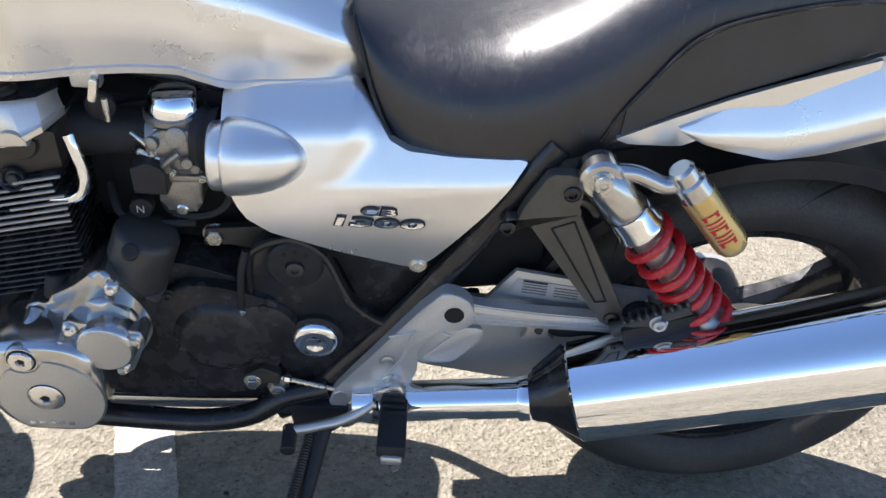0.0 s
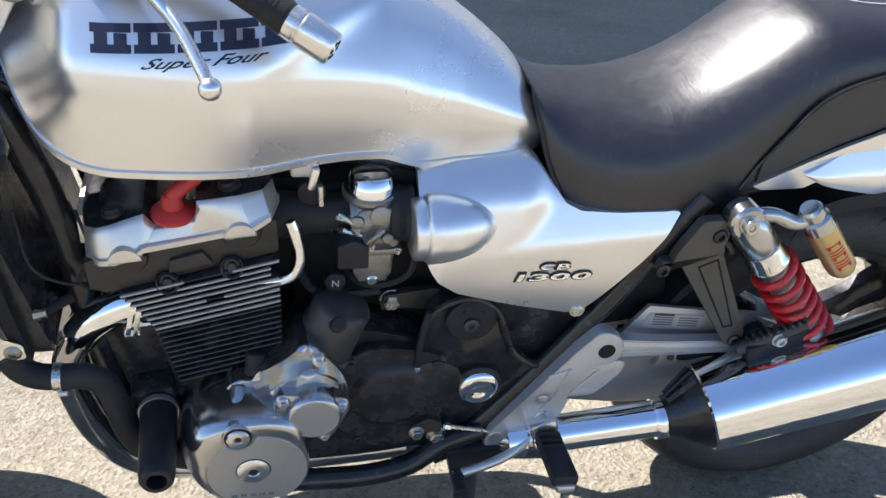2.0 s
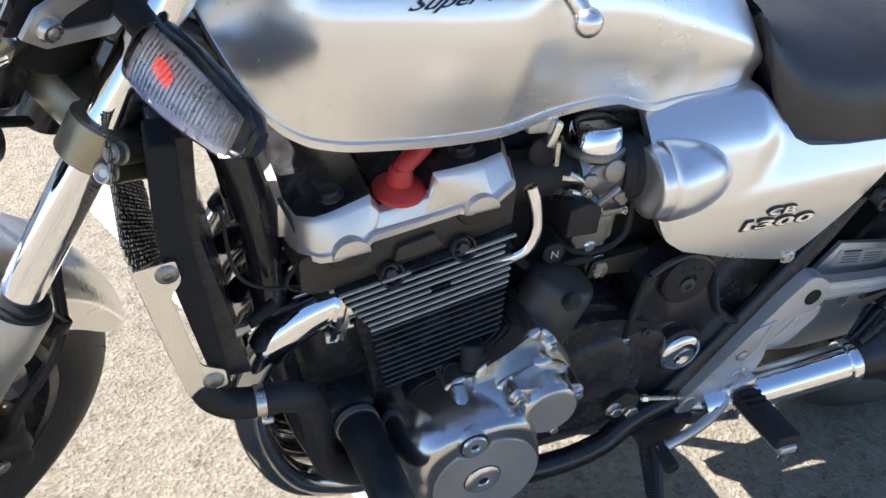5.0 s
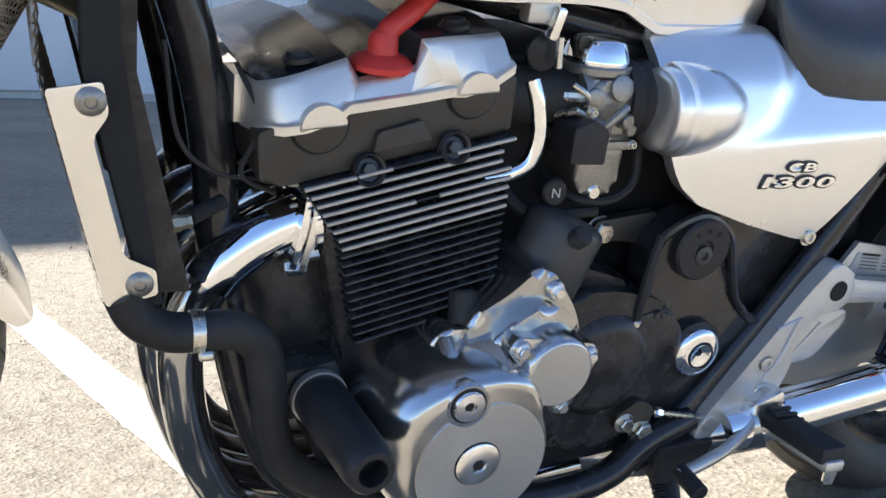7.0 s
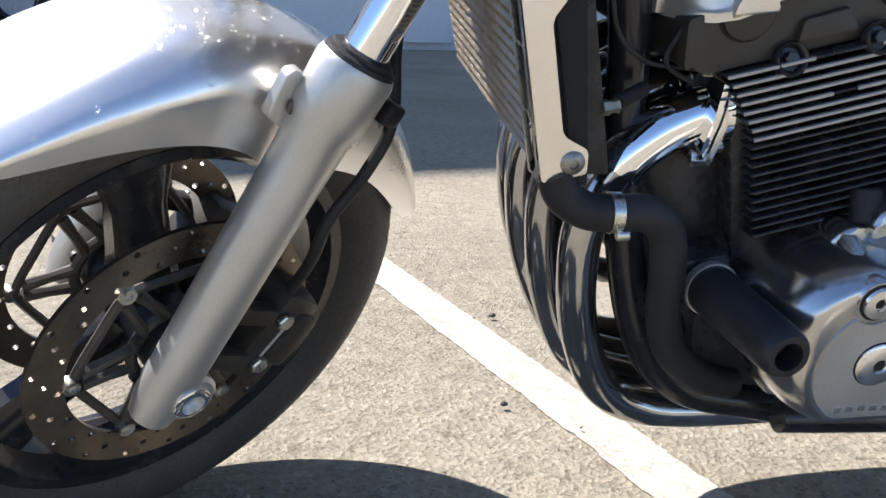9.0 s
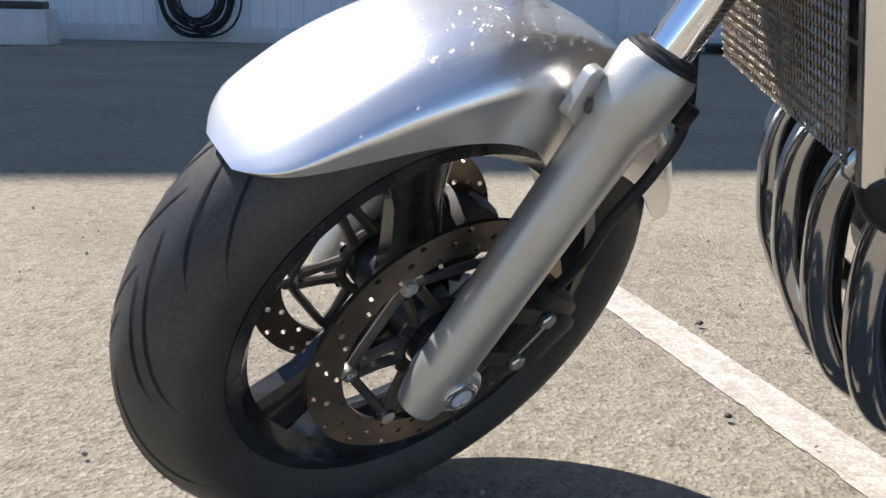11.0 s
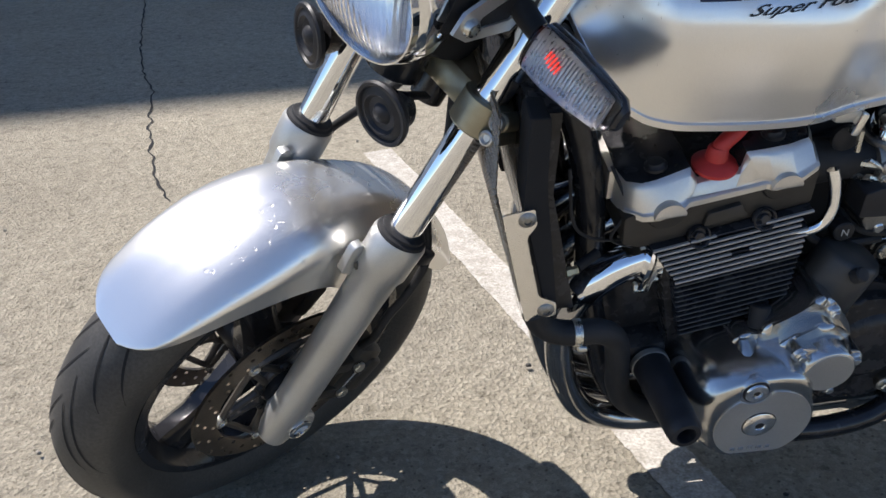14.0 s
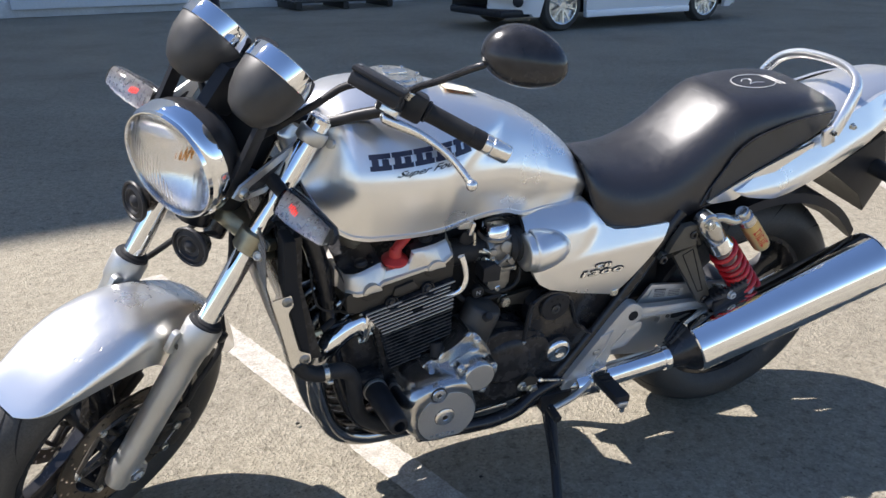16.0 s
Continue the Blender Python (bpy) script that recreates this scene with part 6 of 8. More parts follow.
def build_exhaust():
    ex = None
    for k, y in enumerate((-0.130, -0.045, 0.045, 0.130)):
        yl = (-0.105, -0.050, 0.0, 0.05)[k]
        x = 0.0 if k in (0, 3) else -0.010
        path = smooth_path([(-0.520, y, 0.573), (-0.552, y, 0.564), (-0.584, y, 0.546), (-0.612 + x, y, 0.518), (-0.636 + x, y, 0.465), (-0.634 + x, y * 0.95, 0.400), (-0.618 + x, y * 0.9, 0.330), (-0.585 + x, yl * 1.05, 0.262), (-0.535, yl, 0.226), (-0.46, yl, 0.216), (-0.30, yl, 0.218), (-0.16, yl, 0.225)], 8)
        cut = 26
        p = part("header_pipe", tube(path[cut - 1:], 0.0200, 18), DARK_CHROME, bike, "glossy dark exhaust header pipe")
        ex = ex or p
        part("pipe_sleeve", tube(path[:cut], 0.0235, 18), CHROME if k == 0 else DARK_CHROME, p, "chromed upper elbow" if k == 0 else "")
        part("port_flange", lathe([(0, 0.030), (0.002, 0.034), (0.009, 0.034), (0.011, 0.028)], (-0.528, y, 0.574), (-0.60, y, 0.563), 24), CHROME, p)
        if k == 0:
            for gap in (0.0, 0.0085):
                q = Matrix.Translation((-0.546 + gap, y - 0.004, 0.5745 - gap * 0.1)) @ pose(0, 0, 0, 0, 9, 0)
                out = rounded([(-0.026, -0.046), (-0.030, 0.0), (-0.022, 0.046), (0.014, 0.046), (0.030, 0.0), (0.018, -0.046)], 0.012)
                bm = plate(out, -0.003, 0.003, 0.001)
                bmesh.ops.transform(bm, matrix=q @ pose(0, 0, 0, 0, 0, 90), verts=bm.verts)
                part("clamp_plate", bm, ALU_BRIGHT if gap else CHROME, p, "bright clamp plate")
            for dy, dz in ((-0.020, -0.040), (-0.010, 0.038)):
                part("clamp_nut", rod((-0.558, y + dy, 0.572 + dz), (-0.538, y + dy, 0.572 + dz), 0.0075, 6), ZINC, p)
        part("port_ring", lathe([(0, 0.027), (0.010, 0.027)], (-0.515, y, 0.576), (-0.60, y, 0.563), 24), ALU_DULL, p)
        for s in (-1, 1):
            part("stud", rod((-0.524, y + 0.012 * s, 0.575 + 0.034 * s), (-0.552, y + 0.012 * s, 0.571 + 0.034 * s), 0.006, 6), ZINC, p)
    part("collector", tube(smooth_path([(-0.17, -0.06, 0.225), (-0.10, -0.09, 0.235), (-0.02, -0.16, 0.285), (0.03, -0.195, 0.318)], 6), [0.05] * 6 + [0.045] * 6 + [0.032] * 7, 18), DARK_CHROME, bike)
    mid = part("mid_pipe", tube([(-0.02, -0.185, 0.306), (0.215, -0.205, 0.352)], 0.0285, 28), CHROME, bike, "chromed link pipe")
    part("clamp_band", lathe([(0, 0.0315), (0.003, 0.0325), (0.013, 0.0325), (0.016, 0.0315)], (0.203, -0.204, 0.3497), (0.6, -0.238, 0.43), 30), CHROME, mid)
    a, b = Vector((0.225, -0.206, 0.354)), Vector((0.86, -0.255, 0.598))
    s = part("silencer", lathe([(0.055, 0.0655), (0.058, 0.0685), (0.30, 0.0735), (0.56, 0.0765), (0.575, 0.0755), (0.582, 0.0715), (0.582, 0.060), (0.560, 0.050), (0.552, 0.024), (0.50, 0.022), (0.50, 0.001)], a, b, 64), CHROME, bike, "large polished chrome silencer")
    part("entry_cone", lathe([(-0.006, 0.030), (0.0, 0.034), (0.012, 0.036), (0.05, 0.062), (0.059, 0.0665)], a, b, 48), BLACK_PAINT, s, "dark entry cone with ribs")
    for ang in (0.9, 1.25, 1.6):
        q = along(a, b)
        p0 = q @ Vector((0.036 * math.cos(ang), 0.036 * math.sin(ang), 0.006))
        p1 = q @ Vector((0.064 * math.cos(ang), 0.064 * math.sin(ang), 0.052))
        part("cone_rib", tube([p0, p1], 0.004, 8), BLACK_PAINT, s)
    # hanger
    d = (b - a).normalized()
    h0 = a + d * 0.155 + Vector((0, 0.014, 0.082))
    part("silencer_bracket", box((0.10, 0.016, 0.035), Matrix.Translation(h0) @ pose(0, 0, 0, 0, -21, 0), 0.005), PLASTIC, s)
    for dx, dz in ((0.006, -0.020), (-0.008, 0.018)):
        hex_bolt((h0.x + dx, h0.y - 0.008, h0.z + dz), L, 0.009, 0.009, ALU_DULL, s, "bolt", True, True)


def build_rear():
    # swing arm with upper truss
    arm = bmesh.new()
    rings = [[Vector((x, y, z)) for y, z in ((-0.125, zc - h), (-0.125, zc + h), (-0.085, zc + h), (-0.085, zc - h))] for x, zc, h in ((-0.05, 0.40, 0.040), (0.08, 0.380, 0.060), (0.20, 0.370, 0.070), (0.32, 0.362, 0.058), (0.50, 0.342, 0.036), (0.585, 0.335, 0.028))]
    skin(arm, rings)
    bmesh.ops.bevel(arm, geom=arm.edges[:], offset=0.006, segments=2, affect="EDGES", clamp_overlap=True)
    sw = part("swing_arm", arm, SWING_PAINT, bike, "silver painted swing arm with label")
    arm = bmesh.new()
    skin(arm, [[Vector((x, y, z)) for y, z in ((0.125, zc - h), (0.125, zc + h), (0.085, zc + h), (0.085, zc - h))] for x, zc, h in ((-0.05, 0.40, 0.035), (0.25, 0.352, 0.044), (0.585, 0.335, 0.028))])
    part("far_arm", arm, SWING_PAINT, sw)
    rail = bmesh.new()
    skin(rail, [[Vector((x, y + dy, z + dz * h)) for dy, dz in ((-0.010, -1), (-0.012, -0.35), (-0.009, -0.25), (-0.009, 0.25), (-0.012, 0.35), (-0.010, 1), (0.010, 1), (0.010, -1))] for x, y, z, h in ((0.105, -0.168, 0.481, 0.017), (0.150, -0.166, 0.473, 0.0155), (0.220, -0.163, 0.466, 0.0135), (0.300, -0.158, 0.459, 0.0120), (0.40, -0.145, 0.440, 0.012), (0.545, -0.125, 0.365, 0.012))])
    bmesh.ops.bevel(rail, geom=rail.edges[:], offset=0.0016, segments=2, affect="EDGES", clamp_overlap=True)
    part("upper_rail", rail, SWING_PAINT, sw, "grooved upper rail")
    part("rail_clip", plate(rounded([(0.205, 0.452), (0.206, 0.436), (0.198, 0.426), (0.220, 0.422), (0.246, 0.426), (0.234, 0.438), (0.236, 0.452)], 0.003), -0.166, -0.155, 0.002), ALU_DULL, sw)
    hex_bolt((0.220, -0.172, 0.449), L, 0.0045, 0.004, GREY_PLASTIC, sw, "clip_screw", True, True)
    part("brake_line", tube(smooth_path([(0.232, -0.150, 0.436), (0.262, -0.148, 0.428), (0.30, -0.146, 0.432), (0.34, -0.145, 0.425)], 5), 0.009, 10), RUBBER, sw)
    # broad guard plate with its label
    gp = part("guard_plate", plate([(0.146, 0.462), (0.184, 0.519), (0.30, 0.502), (0.46, 0.482), (0.47, 0.452), (0.33, 0.450)], -0.133, -0.126, 0.002), SWING_PAINT, sw)
    lab = part("label", plate([(0.178, 0.478), (0.187, 0.506), (0.285, 0.494), (0.285, 0.466)], -0.1345, -0.133, 0), WHITE_LABEL, gp, "pale notice label with fine print")
    for k in range(5):
        z = 0.5015 - 0.0048 * k
        part("print_bar", box((0.034, 0.0006, 0.0017 if k else 0.003), pose(0.212, -0.1350, z, 0, 6.5, 0), 0), GREY_INK if k else INK, lab)
        if k:
            part("print_bar", box((0.034, 0.0006, 0.0017), pose(0.256, -0.1350, z - 0.005, 0, 6.5, 0), 0), GREY_INK, lab)
    # silver rider's footrest plate
    out = rounded([(-0.052, 0.330), (0.058, 0.488), (0.0863, 0.520), (0.112, 0.513), (0.127, 0.496), (0.130, 0.476), (0.120, 0.457), (0.091, 0.453), (0.070, 0.440), (0.058, 0.410), (0.062, 0.380), (0.050, 0.342), (0.030, 0.305), (-0.024, 0.285), (-0.06, 0.30)], 0.010)
    rp = part("footrest_plate", plate(out, -0.187, -0.165, 0.004, None, 3), SWING_PAINT, bike, "cast aluminium footrest plate")
    part("plate_hole", lathe([(0, 0.013), (0.001, 0.013), (0.0012, 0.010), (0.0008, 0.001)], (0.102, -0.187, 0.483), (0.102, -1, 0.483), 20), SHADE_BLACK, rp)
    hex_bolt((0.020, -0.186, 0.394), L, 0.0085, 0.004, ALU_DULL, rp, "bolt", True, True)
    hex_bolt((0.028, -0.186, 0.352), L, 0.012, 0.016, ZINC, rp, "pivot", True, True)
    part("heel_wing", plate(rounded([(0.060, 0.452), (0.140, 0.450), (0.146, 0.444), (0.143, 0.430), (0.109, 0.385), (0.066, 0.382), (0.050, 0.40)], 0.005), -0.176, -0.168, 0.003, None, 3), SWING_PAINT, rp, "heel guard pressed in two levels")
    part("wing_ridge", tube([(0.020, -0.1875, 0.440), (0.052, -0.1880, 0.452), (0.040, -0.1880, 0.400), (0.022, -0.1875, 0.372)], 0.0025, 8), SWING_PAINT, rp)
    part("wing_ridge", tube([(0.078, -0.1755, 0.446), (0.104, -0.1765, 0.436), (0.070, -0.1760, 0.392)], 0.0022, 8), SWING_PAINT, rp)
    # rubber-topped footrest
    fp = part("footrest", box((0.038, 0.105, 0.020), pose(0.031, -0.250, 0.338, -6, 0, -2), 0.004), RUBBER, bike, "folding footrest with rubber pad")
    for k in range(9):
        part("rib", box((0.032, 0.005, 0.004), pose(0.031, -0.206 - 0.0105 * k, 0.350 - 0.0011 * k, -6, 0, -2), 0.001), RUBBER, fp)
    part("core", box((0.028, 0.12, 0.014), pose(0.032, -0.248, 0.326, -6, 0, -2), 0.004), ALU_DULL, fp)
    part("tip_peg", lathe([(0, 0.007), (0.018, 0.006), (0.021, 0.003)], (0.034, -0.300, 0.326), (0.035, -0.303, 0.20), 14), ALU_BRIGHT, fp)
    part("clevis", box((0.045, 0.035, 0.035), pose(0.026, -0.192, 0.344, 0, -20, 0), 0.006), ALU_BRIGHT, fp)
    # gear pedal and linkage
    gl = part("gear_pedal", tube(smooth_path([(0.02, -0.200, 0.335), (-0.03, -0.215, 0.306), (-0.08, -0.225, 0.296), (-0.115, -0.230, 0.292)], 5), 0.0075, 10), ALU_DULL, bike, "aluminium gear pedal")
    part("toe_rubber", rod((-0.108, -0.222, 0.292), (-0.108, -0.262, 0.288), 0.0105, 16), RUBBER, gl)
    part("link_rod", tube([(-0.125, -0.178, 0.342), (-0.038, -0.180, 0.322)], 0.0035, 8), ZINC, gl)
    part("rod_end", rod((-0.042, -0.188, 0.319), (-0.042, -0.172, 0.319), 0.011, 14), ALU_DULL, gl)
    part("lock_nut", rod((-0.122, -0.178, 0.3415), (-0.112, -0.178, 0.339), 0.006, 6), CHROME, gl)
    part("shift_arm", plate(rounded([(-0.172, 0.322), (-0.176, 0.345), (-0.150, 0.362), (-0.126, 0.350), (-0.126, 0.330), (-0.15, 0.334)], 0.006), -0.180, -0.165, 0.002), WARM_BLACK, gl)
    hex_bolt((-0.164, -0.178, 0.334), L, 0.009, 0.010, ZINC, gl)
    hex_bolt((-0.130, -0.168, 0.315), L, 0.0115, 0.013, ZINC, bike, "frame_bolt")
    # side stand
    foot = BIKE.inverted() @ Vector((-0.071, 0.930, 0.014))
    top = Vector((-0.056, -0.140, 0.262))
    st = part("side_stand", tube([top, top.lerp(foot, 0.5), foot], [0.013, 0.012, 0.011], 12), PLASTIC, bike, "black steel side stand")
    part("stand_bracket", plate(rounded([(-0.115, 0.300), (-0.030, 0.300), (-0.045, 0.250), (-0.105, 0.245)], 0.008), -0.192, -0.150, 0.003), PLASTIC, st)
    part("foot_pad", box((0.07, 0.035, 0.008), Matrix.Translation(foot) @ pose(0, 0, 0, -12, 0, 0), 0.003), PLASTIC, st)
    coil = []
    q = along(top + Vector((-0.022, -0.012, -0.02)), foot + Vector((-0.012, -0.012, 0.05)))
    for k in range(260):
        coil.append(q @ Vector((0.0065 * math.cos(k * 0.9), 0.0065 * math.sin(k * 0.9), 0.0006 * k)))
    part("spring", tube(coil, 0.0016, 5), PLASTIC, st)
    # pillion footrest hanger
    out = rounded([(0.168, 0.655), (0.192, 0.704), (0.222, 0.706), (0.236, 0.690), (0.234, 0.655), (0.322, 0.500), (0.322, 0.480), (0.300, 0.474), (0.286, 0.492), (0.176, 0.635), (0.150, 0.640), (0.146, 0.618), (0.160, 0.622)], 0.006)
    hg = part("pillion_hanger", plate(out, -0.182, -0.166, 0.0035, None, 3), OLIVE, bike, "dull grey-bronze pillion footrest hanger")
    inset = [(0.206, 0.628), (0.232, 0.640), (0.296, 0.516), (0.282, 0.514)]
    for p, r in zip(inset, inset[1:] + inset[:1]):
        part("groove", tube([(p[0], -0.1822, p[1]), (r[0], -0.1822, r[1])], 0.0014, 6), SHADE_BLACK, hg)
    for x, z in ((0.222, 0.680), (0.152, 0.625), (0.309, 0.486)):
        part("bolt_ring", lathe([(0, 0.0105), (0.003, 0.0105), (0.005, 0.008), (0.005, 0.005), (0.001, 0.004)], (x, -0.182, z), (x, -1, z), 20), BLACK_PAINT, hg)
    part("hook", tube(smooth_path([(0.232, -0.17, 0.665), (0.25, -0.168, 0.655), (0.262, -0.165, 0.640)], 4), 0.005, 8), OLIVE, hg)
    pf = part("pillion_footrest", tube([(0.312, -0.192, 0.476), (0.330, -0.196, 0.490), (0.395, -0.214, 0.540)], [0.011, 0.0105, 0.0085], 10), GREY_PLASTIC, bike, "folded grey pillion footrest with teeth")
    for k in range(9):
        p = Vector((0.325, -0.196, 0.492)).lerp(Vector((0.390, -0.214, 0.545)), k / 8)
        part("tooth", box((0.004, 0.014, 0.008), Matrix.Translation(p + Vector((-0.004, -0.002, 0.007))) @ pose(0, 0, 0, 0, -40, 0), 0.001), GREY_PLASTIC, pf)
    # shock absorber
    for s in (-1, 1):
        a, b = Vector((0.250, s * 0.178, 0.707)), Vector((0.478, s * 0.182, 0.452))
        d = (b - a).normalized()
        sh = part("shock_absorber", lathe([(0.060, 0.021), (0.30, 0.021), (0.33, 0.014)], a, b, 24), ALU_DULL, bike, "rear shock absorber with red spring and gold reservoir")
        part("top_eye", lathe([(0, 0.022), (0.004, 0.026), (0.030, 0.026), (0.034, 0.022)], a + Vector((0, s * 0.017, 0)), a - Vector((0, s * 0.017, 0)), 28), ALU, sh)
        part("upper_body", lathe([(0.0, 0.022), (0.015, 0.027), (0.058, 0.029), (0.062, 0.027), (0.064, 0.024)], a, b, 30), ALU, sh, "cast aluminium upper body")
        part("preload_ring", lathe([(0.064, 0.027), (0.068, 0.0285), (0.088, 0.0285), (0.092, 0.031), (0.097, 0.031)], a, b, 30), CHROME, sh)
        hex_bolt(a + Vector((0, s * 0.016, 0)), (0, s, 0), 0.011, 0.010, ZINC, sh, "bolt", True, True)
        q = along(a + d * 0.100, b)
        turns, length = 7.2, 0.205
        pts = []
        for k in range(int(turns * 20) + 1):
            t = k / (turns * 20)
            u = t + 0.03 * math.sin(2 * math.pi * t)
            pts.append(q @ Vector((0.0305 * math.cos(2 * math.pi * turns * t), 0.0305 * math.sin(2 * math.pi * turns * t), length * u)))
        part("spring", tube(pts, 0.0062, 10), RED_SPRING, sh, "red coil spring")
        part("lower_seat", lathe([(0.305, 0.033), (0.311, 0.033), (0.318, 0.020), (0.345, 0.018)], a, b, 26), ALU_DULL, sh)
        r0, r1 = Vector((0.338, s * 0.190, 0.727)), Vector((0.446, s * 0.196, 0.608))
        part("bridge", tube(smooth_path([a + Vector((0.008, 0, 0.004)), (0.290, s * 0.182, 0.714), (0.325, s * 0.188, 0.704), (0.345, s * 0.190, 0.712)], 5), 0.011, 12), ALU, sh)
        part("reservoir_cap", lathe([(-0.004, 0.013), (0.0, 0.0165), (0.016, 0.0165), (0.018, 0.0205), (0.038, 0.0215)], r0, r1, 28), ALU, sh)
        rv = part("reservoir", lathe([(0.038, 0.0215), (0.120, 0.0215), (0.130, 0.0205), (0.136, 0.0175), (0.1365, 0.001)], r0, r1, 32), GOLD, sh, "gold gas reservoir with red print")
        # red print as slanted bars
        q = along(r0, r1)
        for k in range(5):
            p = q @ Vector((-0.0, 0, 0.060 + 0.0115 * k))
            side = Vector((0, s, 0))
            axis = (r1 - r0).normalized()
            across = axis.cross(side).normalized()
            bm = bmesh.new()
            for w0, w1, h0, h1 in ((-0.011, 0.011, 0.0, 0.0026), (-0.011, 0.011, 0.0062, 0.0088)) if k % 2 else ((-0.011, 0.011, 0.0, 0.0026), (-0.010, -0.006, 0.002, 0.008), (0.006, 0.010, 0.002, 0.008)):
                g = []
                for j in range(5):
                    y = w0 + (w1 - w0) * j / 4
                    out_ = math.sqrt(max(0.0, 0.0220 ** 2 - y * y))
                    g.append([bm.verts.new(p + across * y + side * out_ * 1.0 + axis * hh) for hh in (h0, h1)])
                for c, e in zip(g, g[1:]):
                    bm.faces.new((c[0], c[1], e[1], e[0]))
            part("print_bar", bm, RED_INK, rv)
    part("shock_lug", box((0.09, 0.03, 0.035), pose(0.40, -0.155, 0.470, 0, 18, 0), 0.008), ALU_BRIGHT, sw)
    part("axle_nut", lathe([(0, 0.022), (0.014, 0.022), (0.018, 0.016), (0.02, 0.001)], (0.348, -0.168, 0.486), (0.348, -1, 0.486), 22), PLASTIC, sw)
    # chain
    for k in range(34):
        for zz in (0.295, 0.425):
            x = 0.06 + 0.0158 * k
            z = zz + (0.335 - zz) * 0.12 * k / 34 * 3 + (0.006 * math.sin(k * 1.7))
            part("chain_link", box((0.019, 0.016, 0.012), pose(x, -0.075, z), 0.003, None, 1), WARM_BLACK, bike)
    # rear wheel
    cx, cz = 0.545, 0.335
    hub = part("rear_wheel", rod((cx, -0.09, cz), (cx, 0.09, cz), 0.055, 28, 0.006), PLASTIC, bike, "rear wheel with wide black tyre")
    tyre_mesh(hub, Matrix.Translation((cx, 0, cz)), 0.330, 0.094, 0.085, 0.10)
    rim_mesh(hub, Matrix.Translation((cx, 0, cz)), 0.222, 0.075, 3, 30)
    part("sprocket", lathe([(0, 0.10), (0.006, 0.105), (0.007, 0.10)], (cx, -0.078, cz), (cx, -1, cz), 44), ALU_DULL, hub)


def tyre_mesh(parent, m, R, half, side, groove_len, grooves=26):
    """A tyre turned round the local y axis, with slanting tread grooves sunk in as dark cuts."""
    prof = []
    rim_r = 0.222
    for k in range(21):
        a = radians(-100 + 10 * k)
        y = half * math.sin(a) / 1.0 * (1.0 if abs(math.degrees(a)) <= 90 else 0.985)
        r = (R - side * 0.72) + side * 0.72 * math.cos(a) ** (1.0) if abs(math.degrees(a)) <= 90 else R - side * 0.72 - 0.012
        prof.append((y, r))
    prof = [(-half * 0.66, rim_r), (-half * 0.90, rim_r + 0.016)] + prof[1:-1] + [(half * 0.90, rim_r + 0.016), (half * 0.66, rim_r)]
    bm = bmesh.new()
    seg = 96
    rings = [[m @ Vector((r * math.cos(t), y, r * math.sin(t))) for y, r in prof] for t in (2 * math.pi * k / seg for k in range(seg + 1))]
    skin(bm, rings[:-1] + [rings[0]], closed=False, caps=False)
    bmesh.ops.remove_doubles(bm, verts=bm.verts, dist=1e-6)
    t = part("tyre", bm, TYRE, parent, "worn black road tyre", 50)

    def surf(ang, a, lift=0.0006):
        y = half * math.sin(a)
        r = (R - side * 0.72) + side * 0.72 * math.cos(a) + lift
        return m @ Vector((r * math.cos(ang), y, r * math.sin(ang)))

    for k in range(grooves):
        for s in (-1, 1):
            bm = bmesh.new()
            rows = []
            a0 = 2 * math.pi * k / grooves + (0.14 if s > 0 else 0) + 0.05 * math.sin(k * 2.3)
            long_ = k % 2 == 0
            for j in range(17):
                u = j / 16
                a = s * radians(4 + (76 if long_ else 48) * u)
                ang = a0 + (0.85 * u - 0.28 * u * u) * (1 if long_ else 0.62)
                w = 0.0042 * math.sin(math.pi * min(1, u * 1.15 + 0.06)) ** 0.5 + 0.0006
                rows.append([bm.verts.new(surf(ang + w / R * c, a)) for c in (-1, 1)])
            for p, q in zip(rows, rows[1:]):
                bm.faces.new((p[0], p[1], q[1], q[0]))
            part("groove", bm, SHADE_BLACK, t)
    return t


def rim_mesh(parent, m, r, half, spokes, start):
    bm = bmesh.new()
    prof = [(-half * 0.86, r + 0.004), (-half * 0.86, r - 0.010), (-half * 0.7, r - 0.014), (-half * 0.45, r - 0.026), (half * 0.45, r - 0.026), (half * 0.7, r - 0.014), (half * 0.86, r - 0.010), (half * 0.86, r + 0.004)]
    seg = 84
    rings = [[m @ Vector((q * math.cos(t), y, q * math.sin(t))) for y, q in prof] for t in (2 * math.pi * k / seg for k in range(seg))]
    skin(bm, rings + [rings[0]], closed=True, caps=False)
    bmesh.ops.remove_doubles(bm, verts=bm.verts, dist=1e-6)
    rim = part("rim", bm, BLACK_PAINT, parent, "black cast wheel rim")
    for k in range(spokes):
        a = radians(start + 360 / spokes * k)
        d, n = Vector((math.cos(a), 0, math.sin(a))), Vector((-math.sin(a), 0, math.cos(a)))
        bm = bmesh.new()
        rings = []
        for q, w, h in ((0.03, 0.036, 0.030), (0.08, 0.030, 0.024), (0.14, 0.028, 0.020), (r - 0.018, 0.040, 0.022)):
            rings.append([m @ (d * q + n * (w * c) + Vector((0, h * e, 0))) for c, e in ((-1, -0.5), (-0.6, -1), (0.6, -1), (1, -0.5), (1, 0.5), (0.6, 1), (-0.6, 1), (-1, 0.5))])
        skin(bm, rings)
        part("spoke", bm, BLACK_PAINT, rim)
    return rim


